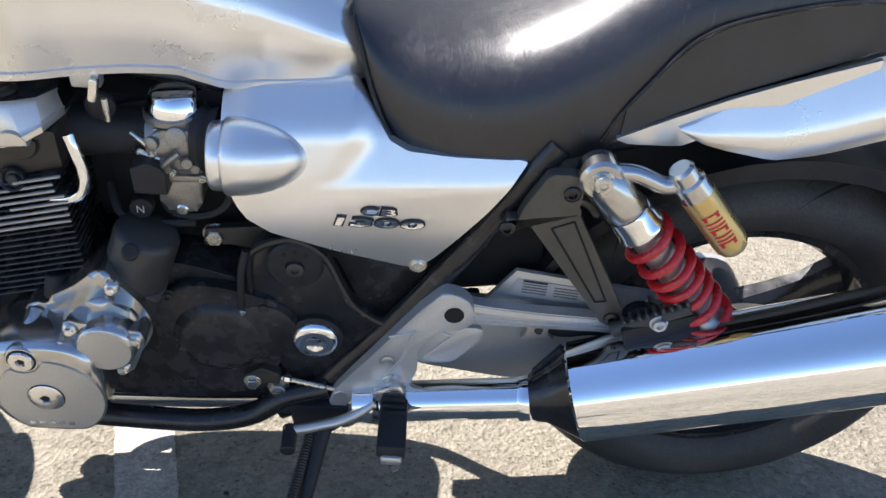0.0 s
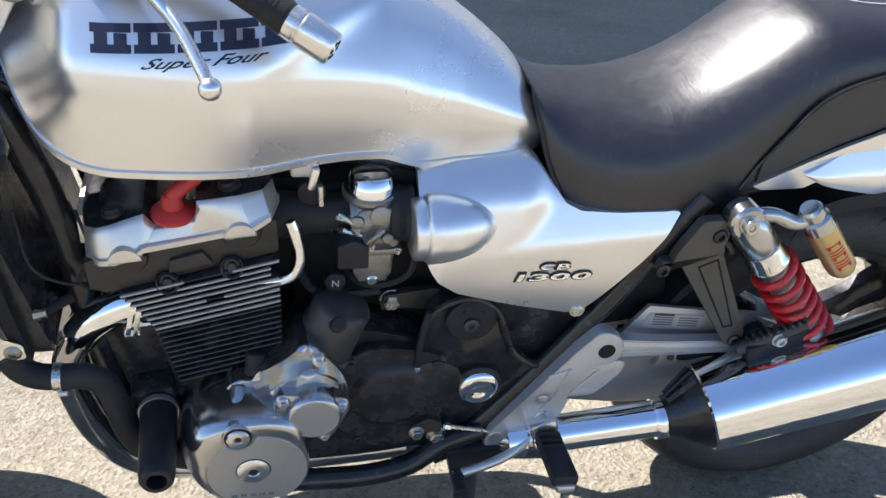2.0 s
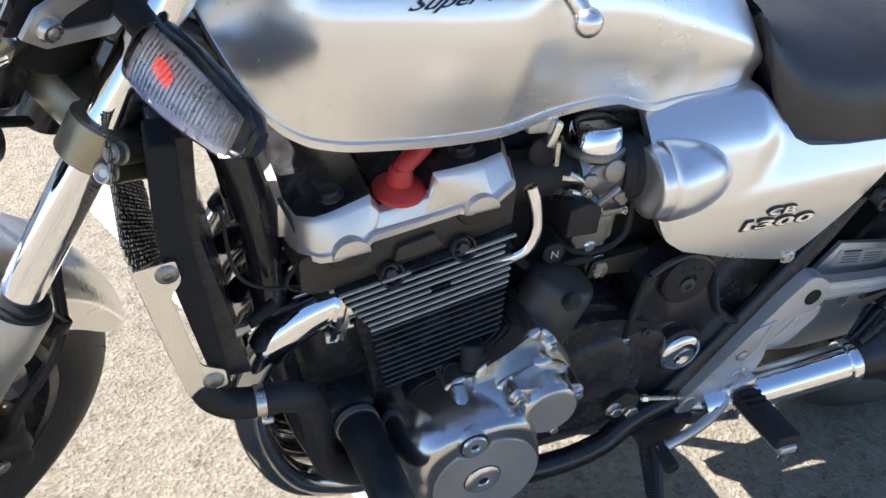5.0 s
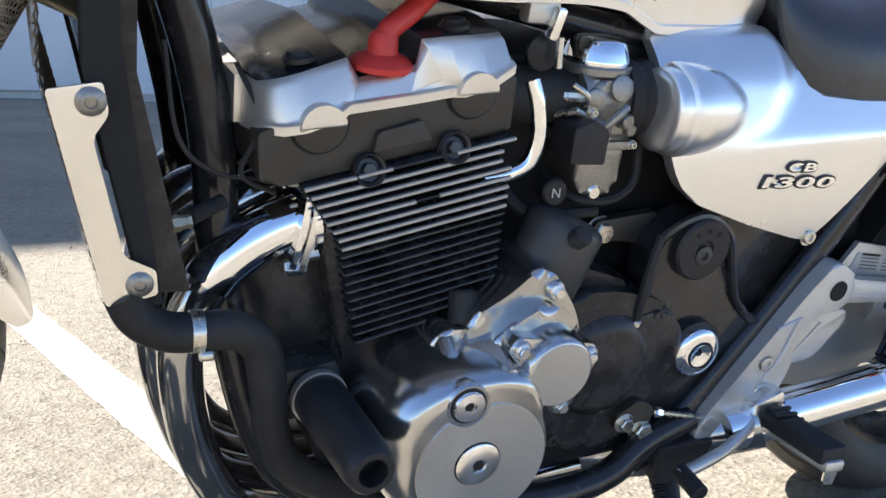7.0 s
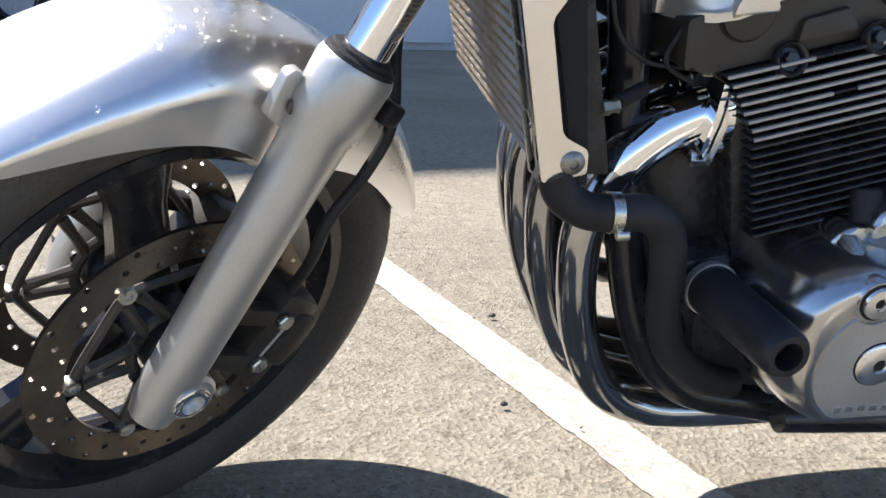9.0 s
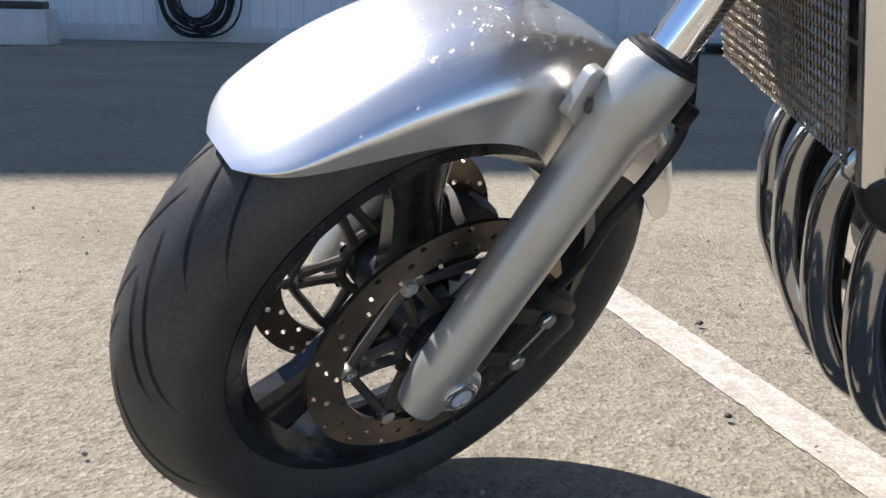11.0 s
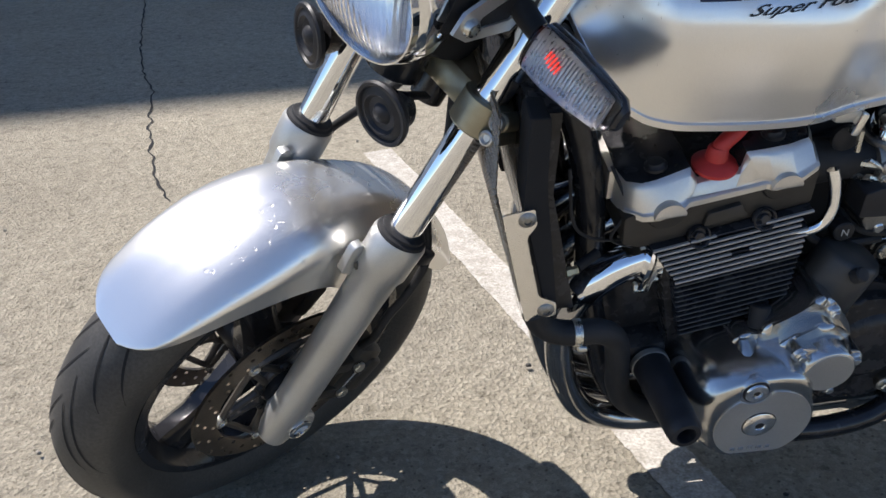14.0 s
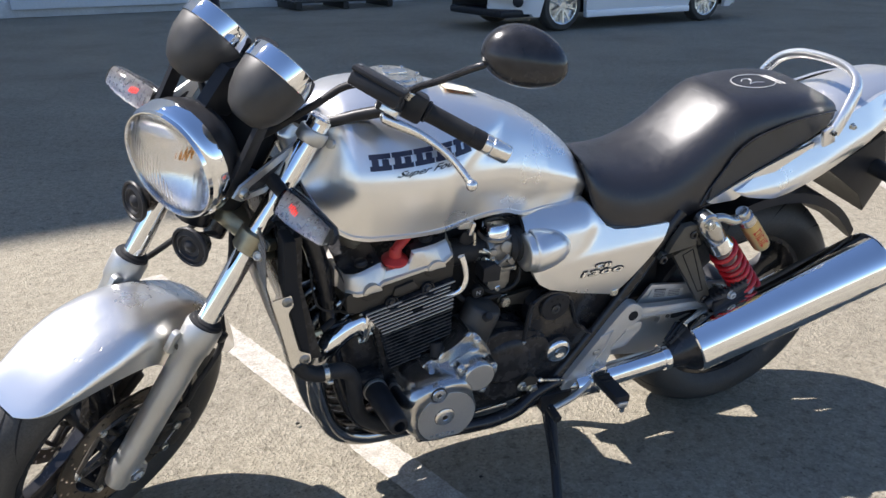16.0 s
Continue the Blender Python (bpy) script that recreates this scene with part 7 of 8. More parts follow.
# ---------------------------------------------------------------- front end, built round the wheel's centre with z up the steering axis
def fpart(name, bm, material, parent, label="", smooth=40.0):
    return part(name, bm, material, parent, label, smooth, FRONT)


def wpart(name, bm, material, parent, label="", smooth=40.0):
    return part(name, bm, material, parent, label, smooth, WHEEL)


def kpart(name, bm, material, parent, label="", smooth=40.0):
    return part(name, bm, material, parent, label, smooth, FORK)


def disc_mesh(y, r0, r1):
    """A brake disc pierced with rows of small holes."""
    bm = bmesh.new()
    rows, cols, th = 3, 54, 0.0025
    dr = (r1 - r0) / rows
    cache = {}

    def v(x, yy, z):
        key = (round(x, 6), round(yy, 6), round(z, 6))
        if key not in cache:
            cache[key] = bm.verts.new(key)
        return cache[key]

    for i in range(rows):
        for k in range(cols):
            ra, rb = r0 + dr * i, r0 + dr * (i + 1)
            a, b = 2 * math.pi * k / cols, 2 * math.pi * (k + 1) / cols
            rm, am = (ra + rb) / 2, (a + b) / 2
            ring = [(ra, a), (ra, am), (ra, b), (rm, b), (rb, b), (rb, am), (rb, a), (rm, a)]
            hole = (k + i) % 3 == 0
            for yy in (y - th, y + th):
                outer = [v(q * math.cos(t), yy, q * math.sin(t)) for q, t in ring]
                if not hole:
                    bm.faces.new(outer)
                    continue
                inner = []
                for q, t in ring:
                    dx, dz = q * math.cos(t) - rm * math.cos(am), q * math.sin(t) - rm * math.sin(am)
                    s = 0.0038 / math.hypot(dx, dz)
                    inner.append(v(rm * math.cos(am) + dx * s, yy, rm * math.sin(am) + dz * s))
                for j in range(8):
                    bm.faces.new((outer[j], outer[(j + 1) % 8], inner[(j + 1) % 8], inner[j]))
            if hole:
                wall = [[cache[(round(rm * math.cos(am) + (q * math.cos(t) - rm * math.cos(am)) * 0.0038 / math.hypot(q * math.cos(t) - rm * math.cos(am), q * math.sin(t) - rm * math.sin(am)), 6), round(yy, 6),
                                round(rm * math.sin(am) + (q * math.sin(t) - rm * math.sin(am)) * 0.0038 / math.hypot(q * math.cos(t) - rm * math.cos(am), q * math.sin(t) - rm * math.sin(am)), 6))] for q, t in ring] for yy in (y - th, y + th)]
                for j in range(8):
                    bm.faces.new((wall[0][j], wall[0][(j + 1) % 8], wall[1][(j + 1) % 8], wall[1][j]))
    for q in (r0, r1):
        for k in range(cols):
            for a, b in ((2 * math.pi * k / cols, 2 * math.pi * (k + 0.5) / cols), (2 * math.pi * (k + 0.5) / cols, 2 * math.pi * (k + 1) / cols)):
                bm.faces.new([v(q * math.cos(t), yy, q * math.sin(t)) for t, yy in ((a, y - th), (b, y - th), (b, y + th), (a, y + th))])
    return bm


def build_front_wheel():
    hub = wpart("front_wheel", rod((0, -0.085, 0), (0, 0.085, 0), 0.038, 28, 0.005), PLASTIC, bike, "front wheel turned to the left, with twin discs")
    tyre_mesh(hub, WHEEL, 0.3145, 0.061, 0.072, 0.1, 26)
    rim_mesh(hub, WHEEL, 0.221, 0.052, 3, 117)
    for s in (-1, 1):
        d = wpart("brake_disc", disc_mesh(s * 0.072, 0.117, 0.155), DISC_STEEL, hub, "drilled floating brake disc", 30)
        for k in range(6):
            a = radians(142 + 60 * k)
            for off in (-0.20, 0.20):
                p0 = Vector((0.046 * math.cos(a + off * 1.4), s * 0.066, 0.046 * math.sin(a + off * 1.4)))
                p1 = Vector((0.100 * math.cos(a + off * 0.35), s * 0.070, 0.100 * math.sin(a + off * 0.35)))
                wpart("carrier_arm", tube([p0, p0.lerp(p1, 0.5), p1], [0.0070, 0.0056, 0.0070], 8), CARRIER, d)
            # arched bar between neighbouring arms
            pts = []
            for j in range(9):
                t = a + radians(60) * j / 8
                q = 0.108 - 0.012 * math.sin(math.pi * j / 8)
                pts.append((q * math.cos(t), s * 0.070, q * math.sin(t)))
            wpart("carrier_arch", tube(pts, 0.0052, 6), CARRIER, d)
        ring = [(0.047 * math.cos(t), s * 0.066, 0.047 * math.sin(t)) for t in (2 * math.pi * k / 36 for k in range(37))]
        wpart("carrier_ring", tube(ring, 0.0065, 8), CARRIER, d, "dark bronze disc carrier")
        for k in range(6):
            a = radians(142 + 60 * k)
            c = Vector((0.1105 * math.cos(a), s * 0.072, 0.1105 * math.sin(a)))
            wpart("bobbin", lathe([(-0.006, 0.004), (-0.006, 0.0085), (0.0, 0.0095), (0.006, 0.0085), (0.006, 0.005), (0.003, 0.004)], c, c + Vector((0, s, 0)), 18), ZINC, d)
            c = Vector((0.050 * math.cos(a + 0.5), s * 0.068, 0.050 * math.sin(a + 0.5)))
            wpart("carrier_bolt", lathe([(0, 0.007), (0.006, 0.006), (0.006, 0.003), (0.002, 0.002)], c, c + Vector((0, s, 0)), 12), WARM_BLACK, d)


def build_forks():
    for s in (-1, 1):
        y = s * 0.110
        leg = kpart("fork_leg", lathe([(-0.045, 0.010), (-0.040, 0.022), (-0.02, 0.0265), (0.03, 0.0275), (0.12, 0.0285), (0.26, 0.0295), (0.305, 0.031), (0.316, 0.0355), (0.364, 0.0365), (0.370, 0.034)], (0.0, y, 0), (0.0, y, 1), 40), FORK_PAINT, bike, "satin silver lower fork leg", 50)
        kpart("fork_tube", lathe([(0, 0.0208), (0.47, 0.0208), (0.475, 0.018)], (0, y, 0.357), (0, y, 1), 36), CHROME, leg, "chromed fork tube")
        kpart("dust_seal", lathe([(0, 0.032), (0.002, 0.0335), (0.006, 0.0325), (0.008, 0.029), (0.011, 0.0285), (0.013, 0.0245)], (0, y, 0.368), (0, y, 1), 36), RUBBER, leg)
        kpart("axle_boss", rod((0.014, y + s * 0.024, 0.0), (0.014, y - s * 0.03, 0.0), 0.029, 28, 0.004), FORK_PAINT, leg)
        kpart("axle_end", lathe([(0, 0.019), (0.006, 0.019), (0.008, 0.016), (0.008, 0.012), (0.0, 0.011)], (0.014, y + s * 0.023, 0.0), (0.014, y + s, 0.0), 28), CHROME, leg)
        # mudguard lug
        lug = kpart("guard_lug", plate(rounded([(-0.046, 0.292), (-0.048, 0.336), (-0.036, 0.342), (-0.030, 0.334), (-0.016, 0.340), (0.004, 0.350), (0.004, 0.270), (-0.018, 0.284)], 0.006), s * 0.096, s * 0.084, 0.003, None, 3), FORK_PAINT, leg)
        kpart("lug_bolt", lathe([(0, 0.0095), (0.003, 0.0095), (0.005, 0.007), (0.003, 0.004)], (-0.026, s * 0.098, 0.311), (-0.026, s, 0.311), 18), OLIVE, lug)
        # caliper behind the leg
        cal = kpart("brake_caliper", box((0.055, 0.060, 0.115), pose(0.108, s * 0.078, 0.055, 0, 14, 0), 0.012), WARM_BLACK, leg, "black brake caliper")
        kpart("caliper_bridge", box((0.030, 0.075, 0.07), pose(0.125, s * 0.078, 0.058, 0, 14, 0), 0.008), WARM_BLACK, cal)
        for z in (0.025, 0.085):
            kpart("caliper_bolt", rod((0.100, s * 0.108, z), (0.100, s * 0.116, z), 0.010, 6), ZINC, cal)
            kpart("caliper_lug", box((0.06, 0.02, 0.022), pose(0.06, s * 0.10, z, 0, 0, 0), 0.005), WARM_BLACK, cal)
        for k in range(5):
            kpart("print_bar", box((0.0035, 0.001, 0.008), pose(0.100 + 0.002 * k, s * 0.1085, 0.038 + 0.0085 * k, 0, 14, 0), 0), WHITE_LABEL, cal)
        # brake hose
        pts = [(0.100, s * 0.095, 0.115), (0.075, s * 0.118, 0.17), (0.052, s * 0.130, 0.225), (0.058, s * 0.132, 0.28), (0.058, s * 0.126, 0.335), (0.045, s * 0.09, 0.40), (0.055, s * 0.06, 0.47), (0.05, s * 0.03, 0.53)]
        h = kpart("brake_hose", tube(smooth_path(pts, 7), 0.0062, 10), RUBBER, leg)
        kpart("hose_clip", box((0.022, 0.020, 0.022), pose(0.050, s * 0.124, 0.340), 0.004), PLASTIC, h)
    # clamps
    low = kpart("lower_clamp", box((0.075, 0.25, 0.040), pose(0.035, 0, 0.563), 0.010), BRASSY, bike, "cast lower fork clamp")
    top = kpart("upper_clamp", box((0.050, 0.20, 0.022), pose(0.034, 0, 0.794), 0.008), ALU_DULL, bike, "cast upper fork clamp")
    for s in (-1, 1):
        y = s * 0.110
        kpart("clamp_ring", lathe([(0, 0.028), (0.003, 0.031), (0.040, 0.031), (0.043, 0.028)], (0, y, 0.542), (0, y, 1), 30), BRASSY, low)
        for z in (0.553, 0.574):
            kpart("clamp_bolt", rod((-0.010, y + s * 0.034, z), (0.052, y + s * 0.026, z), 0.0112, 18), BRASSY, low)
            kpart("bolt_head", lathe([(0, 0.0090), (0.008, 0.0090), (0.009, 0.007), (0.006, 0.004)], (-0.010, y + s * 0.034, z), (-1, y + s * 0.16, z), 16), ALU_DULL, low)
        kpart("clamp_ring", lathe([(0, 0.025), (0.003, 0.0275), (0.024, 0.0275), (0.027, 0.025)], (0, y, 0.780), (0, y, 1), 30), ALU_DULL, top)
        kpart("clamp_bolt", rod((0.02, y + s * 0.028, 0.794), (0.050, y + s * 0.030, 0.794), 0.009, 14), ALU_DULL, top)
        kpart("fork_cap", lathe([(0, 0.021), (0.008, 0.021), (0.012, 0.017), (0.012, 0.001)], (0, y, 0.820), (0, y, 1), 24), ALU_BRIGHT, top)
    kpart("steering_stem", rod((0.045, 0, 0.50), (0.045, 0, 0.82), 0.022, 24), BLACK_PAINT, top)


G_TOP = [(30, 0.3230), (45, 0.3235), (65, 0.3262), (85, 0.3325), (105, 0.3365), (120, 0.3308), (128, 0.3275), (135, 0.3258), (142, 0.3248), (148.5, 0.3245), (153, 0.3255), (155.5, 0.3262)]
G_SIDE = [(30, 0.300), (40, 0.272), (60, 0.2440), (78, 0.2175), (87, 0.1985), (93, 0.2062), (104, 0.2351), (119, 0.2600), (136, 0.2831), (144, 0.2968), (150, 0.3120), (153.5, 0.3205), (155.5, 0.3240)]
G_HALF = [(30, 0.045), (34, 0.0580), (45, 0.0655), (70, 0.0711), (85, 0.0761), (95, 0.0825), (105, 0.0885), (120, 0.0912), (135, 0.0848), (142, 0.0785), (149, 0.068), (153, 0.0500), (155.5, 0.0270)]
G_ACROSS = [(0.0, 0.0), (0.2, 0.30), (0.4, 0.58), (0.6, 0.83), (0.72, 0.955), (0.82, 1.0), (1.0, 1.0)]
G_DROP = [(0.0, 0.0), (0.2, 0.010), (0.4, 0.052), (0.6, 0.20), (0.72, 0.345), (0.82, 0.48), (1.0, 1.0)]


def guard_point(deg, u, lift=0.0):
    """On the mudguard: deg round the wheel, u across from -1 (left rim) to 1; a flat crown, a slanting shoulder and an upright side."""
    rt, rs, w = glide(G_TOP, deg), glide(G_SIDE, deg), glide(G_HALF, deg)
    r = rt - (rt - rs) * glide(G_DROP, abs(u)) + lift
    y = math.copysign(w * glide(G_ACROSS, abs(u)), u)
    a = radians(deg)
    return Vector((r * math.cos(a), y, r * math.sin(a)))


def build_mudguard():
    bm = bmesh.new()
    rings = [[guard_point(d, u) for u in np.linspace(-1, 1, 57)] for d in np.linspace(30, 155.5, 90)]
    skin(bm, rings, closed=False, caps=False)
    bmesh.ops.recalc_face_normals(bm, faces=bm.faces)
    bmesh.ops.solidify(bm, geom=bm.faces[:], thickness=0.0025)
    g = part("front_mudguard", bm, SILVER, bike, "silver front mudguard beaded with water", 55, GUARD)
    return g


def build_headlight():
    ax = Vector((-0.880, -0.080, -0.474)).normalized()                    # the way the lamp looks
    c = Vector((-0.135, -0.005, 0.634))                  # centre of its glass
    m = along(c, c - ax)
    hl = fpart("headlight", lathe([(0.060, 0.0005), (0.060, 0.060), (0.014, 0.0985), (0.03, 0.1045), (0.055, 0.1040), (0.085, 0.0901), (0.105, 0.0619), (0.112, 0.0225), (0.110, 0.0011)], None, None, 48, None, m), PLASTIC, bike, "round headlight with black bowl and chrome rim")
    fpart("rim", lathe([(0.0, 0.0972), (-0.005, 0.0985), (-0.005, 0.1005), (0.003, 0.1012), (0.0045, 0.1035), (0.010, 0.1068), (0.018, 0.1090), (0.034, 0.1090), (0.036, 0.1045)], None, None, 56, None, m, False), CHROME, hl, "chrome headlight rim")
    bm = bmesh.new()
    # fluted convex glass
    seg, rings = 200, []
    for k in range(45):
        q = 0.0985 * k / 44
        rings.append([m @ Vector((max(q, 1e-4) * math.cos(t), max(q, 1e-4) * math.sin(t), -0.022 * (1 - (q / 0.0985) ** 2) - 0.0005 * math.cos(q * math.cos(t) / 0.0078 * 2 * math.pi) * (k < 44))) for t in (2 * math.pi * j / seg for j in range(seg))])
    rings2 = []
    for k in range(24, -1, -1):
        q = 0.0985 * k / 24
        rings2.append([m @ Vector((max(q, 1e-4) * math.cos(t), max(q, 1e-4) * math.sin(t), 0.003 - 0.022 * (1 - (q / 0.0985) ** 2))) for t in (2 * math.pi * j / seg for j in range(seg))])
    skin(bm, rings + rings2)
    lens = fpart("lens", bm, LENS, hl, "fluted clear glass")
    lens.visible_shadow = False
    fpart("reflector", lathe([(0.010, 0.0946), (0.020, 0.0878), (0.040, 0.0619), (0.055, 0.0281), (0.056, 0.0135), (0.056, 0.0005)], None, None, 40, None, m, False), REFLECTOR, hl)
    # orange colour stands in for the warm reflection inside the lamp
    fpart("bulb", lathe([(0.026, 0.003), (0.030, 0.0055), (0.054, 0.0065)], None, None, 16, None, m), ORANGE_INK, hl, "bulb coloured orange for the warm glow in the lamp")
    # stays with open triangle, both sides
    for s in (-1, 1):
        out = [(-0.104, 0.628), (-0.100, 0.652), (-0.006, 0.742), (0.012, 0.742), (0.000, 0.690), (-0.022, 0.640), (-0.080, 0.622)]
        inn = [(-0.078, 0.640), (-0.074, 0.652), (-0.018, 0.706), (-0.012, 0.706), (-0.016, 0.690), (-0.032, 0.652), (-0.066, 0.640)]
        st = fpart("lamp_stay", holed_plate(out, inn, s * 0.128, s * 0.123), ALU_DULL, bike, "flat triangular lamp stay")
        fpart("stay_web", plate([(-0.078, 0.640), (-0.074, 0.652), (-0.018, 0.706), (-0.012, 0.706), (-0.016, 0.690), (-0.032, 0.652), (-0.066, 0.640)], s * 0.1255, s * 0.1235, 0), PLASTIC, st)
        fpart("stay_bolt", lathe([(0, 0.0105), (0.004, 0.0105), (0.008, 0.008), (0.008, 0.005), (0.003, 0.004)], (-0.086, s * 0.128, 0.640), (-0.086, s, 0.640), 20), ZINC, st)
        fpart("stay_arm", plate([(-0.105, 0.62), (-0.102, 0.80), (-0.078, 0.80), (-0.070, 0.62)], s * 0.112, s * 0.102, 0.002), PLASTIC, st)
        for ob in (st, *st.children):
            ob.data.transform(FRONT @ pose(0.006, 0, 0.013) @ FRONT.inverted())
        # turn signal
        stalk = fpart("signal_stalk", tube([(-0.014, s * 0.112, 0.682), (-0.016, s * 0.186, 0.667)], [0.014, 0.012], 14), RUBBER, bike, "black rubber signal stalk")
        sig = bmesh.new()
        rings = []
        for y, zc, hh, dx in ((0.160, 0.664, 0.010, 0.012), (0.164, 0.663, 0.027, 0.030), (0.20, 0.662, 0.027, 0.033), (0.24, 0.660, 0.024, 0.030), (0.276, 0.659, 0.020, 0.022), (0.286, 0.659, 0.012, 0.012)):
            rings.append([Vector((-0.040 + dx * math.cos(t) * (0.6 if math.cos(t) > 0 else 0.5), s * y, zc + hh * math.copysign(abs(math.sin(t)) ** 0.6, math.sin(t)))) for t in (2 * math.pi * k / 20 for k in range(20))])
        skin(sig, rings)
        tsg = fpart("turn_signal", sig, BLACK_PAINT, stalk, "turn signal in a black shell with clear lens")
        obr = fpart("signal_reflector", plate([(s * 0.168, 0.641), (s * 0.168, 0.685), (s * 0.274, 0.675), (s * 0.274, 0.643)], 0, 0.002, 0), SIGNAL_GREY, tsg)
        # the reflector plate is drawn in x,z of a slab: turn it so that it faces ahead
        mm = FRONT @ Matrix(((0, 1, 0, -0.0575), (1, 0, 0, 0), (0, 0, 1, 0), (0, 0, 0, 1))) @ FRONT.inverted()
        obr.data.transform(mm)
        lz = bmesh.new()
        rings = []
        for y, zc, hh, dx in ((0.162, 0.663, 0.020, 0.006), (0.166, 0.663, 0.026, 0.024), (0.20, 0.662, 0.027, 0.030), (0.24, 0.660, 0.025, 0.029), (0.274, 0.659, 0.021, 0.020), (0.282, 0.659, 0.014, 0.006)):
            rings.append([Vector((-0.048 - dx * max(0.0, math.sin(t)) ** 0.5, s * y, zc - hh * math.cos(t))) for t in (math.pi * k / 12 for k in range(13))])
        skin(lz, rings)
        ln = fpart("signal_lens", lz, LENS, tsg, "clear ribbed signal lens")
        ln.visible_shadow = False
        # moulded ribs behind the lens, red where the bulb sits
        for k in range(24):
            y, z = 0.174 + 0.0042 * k, 0.662 - 0.0001 * k
            fpart("lens_rib", box((0.0012, 0.0009, 0.036 - 0.0006 * k), pose(-0.0585, s * y, z), 0.0005, None, 1), SIGNAL_GREY, tsg)
        for k in range(5):
            fpart("bulb_streak", box((0.002, 0.0017, 0.0125 - 0.0016 * abs(k - 2)), pose(-0.0602, s * (0.1925 + 0.0042 * k), 0.667 - 0.0012 * k, 12, 0, 0), 0.0006, None, 1), RED_LENS, tsg)
        for ob in stalk.children:
            ob.data.transform(FRONT @ pose(0.022, s * 0.010, 0.003) @ FRONT.inverted())
        # horn
        hc = Vector((-0.073, s * 0.075, 0.510))
        hn = fpart("horn", lathe([(0, 0.028), (0.004, 0.038), (0.010, 0.040), (0.013, 0.038), (0.013, 0.034), (0.010, 0.032), (0.013, 0.024), (0.009, 0.020), (0.009, 0.013), (0.014, 0.009), (0.016, 0.001)], hc, hc + Vector((-0.88, s * 0.15, -0.30)), 36), PLASTIC, bike, "black disc horn")
        fpart("horn_body", lathe([(0, 0.020), (0.024, 0.026)], hc + Vector((0.026, 0, 0)), hc, 24), ENGINE_BLACK, hn)
        fpart("horn_bracket", box((0.06, 0.012, 0.006), pose(-0.030, s * 0.060, hc.z + 0.01), 0.002), PLASTIC, hn)


def build_cockpit():
    # two instruments: matt cups under chrome rings
    for s in (-1, 1):
        face = Vector((-0.0705 + s * 0.0035, s * 0.080 - 0.014, 0.886))
        n = Vector((0.42, 0, 0.91)).normalized()
        m = along(face, face - n) @ Matrix.Scale(0.955, 4)
        g = fpart("instrument", lathe([(0.0198, 0.0624), (0.0385, 0.0648), (0.0660, 0.0618), (0.0935, 0.0528), (0.1155, 0.0384), (0.1254, 0.0216), (0.1276, 0.0012)], None, None, 44, None, m), GREY_PLASTIC, bike, "round instrument in a matt grey-black cup")
        fpart("chrome_ring", lathe([(0.0033, 0.0564), (-0.0022, 0.0588), (0.0000, 0.0630), (0.0154, 0.0660), (0.0330, 0.0666), (0.0341, 0.0654)], None, None, 48, None, m, False), CHROME, g)
        fpart("dial", lathe([(0.0044, 0.0576), (0.0046, 0.0012)], None, None, 36, None, m), PLASTIC, g)
    fpart("instrument_bracket", plate([(-0.12, 0.74), (-0.10, 0.83), (-0.03, 0.85), (0.0, 0.80), (-0.05, 0.74)], -0.012, 0.012, 0.003), PLASTIC, bike)
    fpart("lock_housing", rod((0.0, 0, 0.79), (-0.02, 0, 0.885), 0.022, 22), PLASTIC, bike)
    # added block: shuts off the sky gap that glints in the mudguard
    fpart("lamp_backing", box((0.085, 0.15, 0.20), pose(0.000, 0, 0.665), 0.03), SHADE_BLACK, bike, "matt black block filling the gap behind the lamp")
    # handlebar
    half = [(0.165, 0.405, 0.9135), (0.119, 0.332, 0.915), (0.082, 0.270, 0.914), (0.060, 0.200, 0.862), (0.040, 0.138, 0.806), (0.028, 0.090, 0.789)]
    bar = smooth_path([(x, -y, z) for x, y, z in half] + [(0.026, 0.0, 0.787)] + half[::-1], 6)
    hb = fpart("handlebar", tube(bar, 0.0112, 14), PLASTIC, bike, "black tubular handlebar")
    for s in (-1, 1):
        fpart("bar_clamp", box((0.036, 0.030, 0.050), pose(0.026, s * 0.055, 0.778), 0.006), ALU_BRIGHT, hb)
        a, b = Vector((0.0889, s * 0.2825, 0.916)), Vector((0.1504, s * 0.3809, 0.914))
        gr = fpart("grip", lathe([(0, 0.020), (0.004, 0.0205), (0.006, 0.0175), (0.02, 0.0168), (0.10, 0.0172), (0.110, 0.0182), (0.118, 0.0175)], a, b, 26), RUBBER, hb, "black rubber grip")
        for k in range(5):
            fpart("grip_ring", lathe([(0, 0.0178), (0.003, 0.0182), (0.005, 0.0176)], a.lerp(b, 0.78 + 0.045 * k), b + (b - a), 24), RUBBER, gr)
        be = fpart("bar_end", lathe([(0, 0.0150), (0.002, 0.0180), (0.012, 0.0185), (0.013, 0.0168), (0.015, 0.0168), (0.017, 0.0188), (0.050, 0.0175), (0.053, 0.0155), (0.0535, 0.001)], b + (b - a) * 0.01, b + (b - a), 32), ALU_BRIGHT, hb, "turned aluminium bar end")
        for k in range(6):
            t = 2 * math.pi * k / 6
            q = along(b + (b - a).normalized() * 0.0546, b + (b - a))
            fpart("drilling", rod(q @ Vector((0.009 * math.cos(t), 0.009 * math.sin(t), 0)), q @ Vector((0.009 * math.cos(t), 0.009 * math.sin(t), 0.0006)), 0.0027, 10, 0.0001), SHADE_BLACK, be)
        # switch block and lever bracket
        fpart("switch_block", box((0.046, 0.045, 0.052), pose(0.076, s * 0.262, 0.915, 0, 0, -s * 32), 0.008), PLASTIC, hb, "black switch housing")
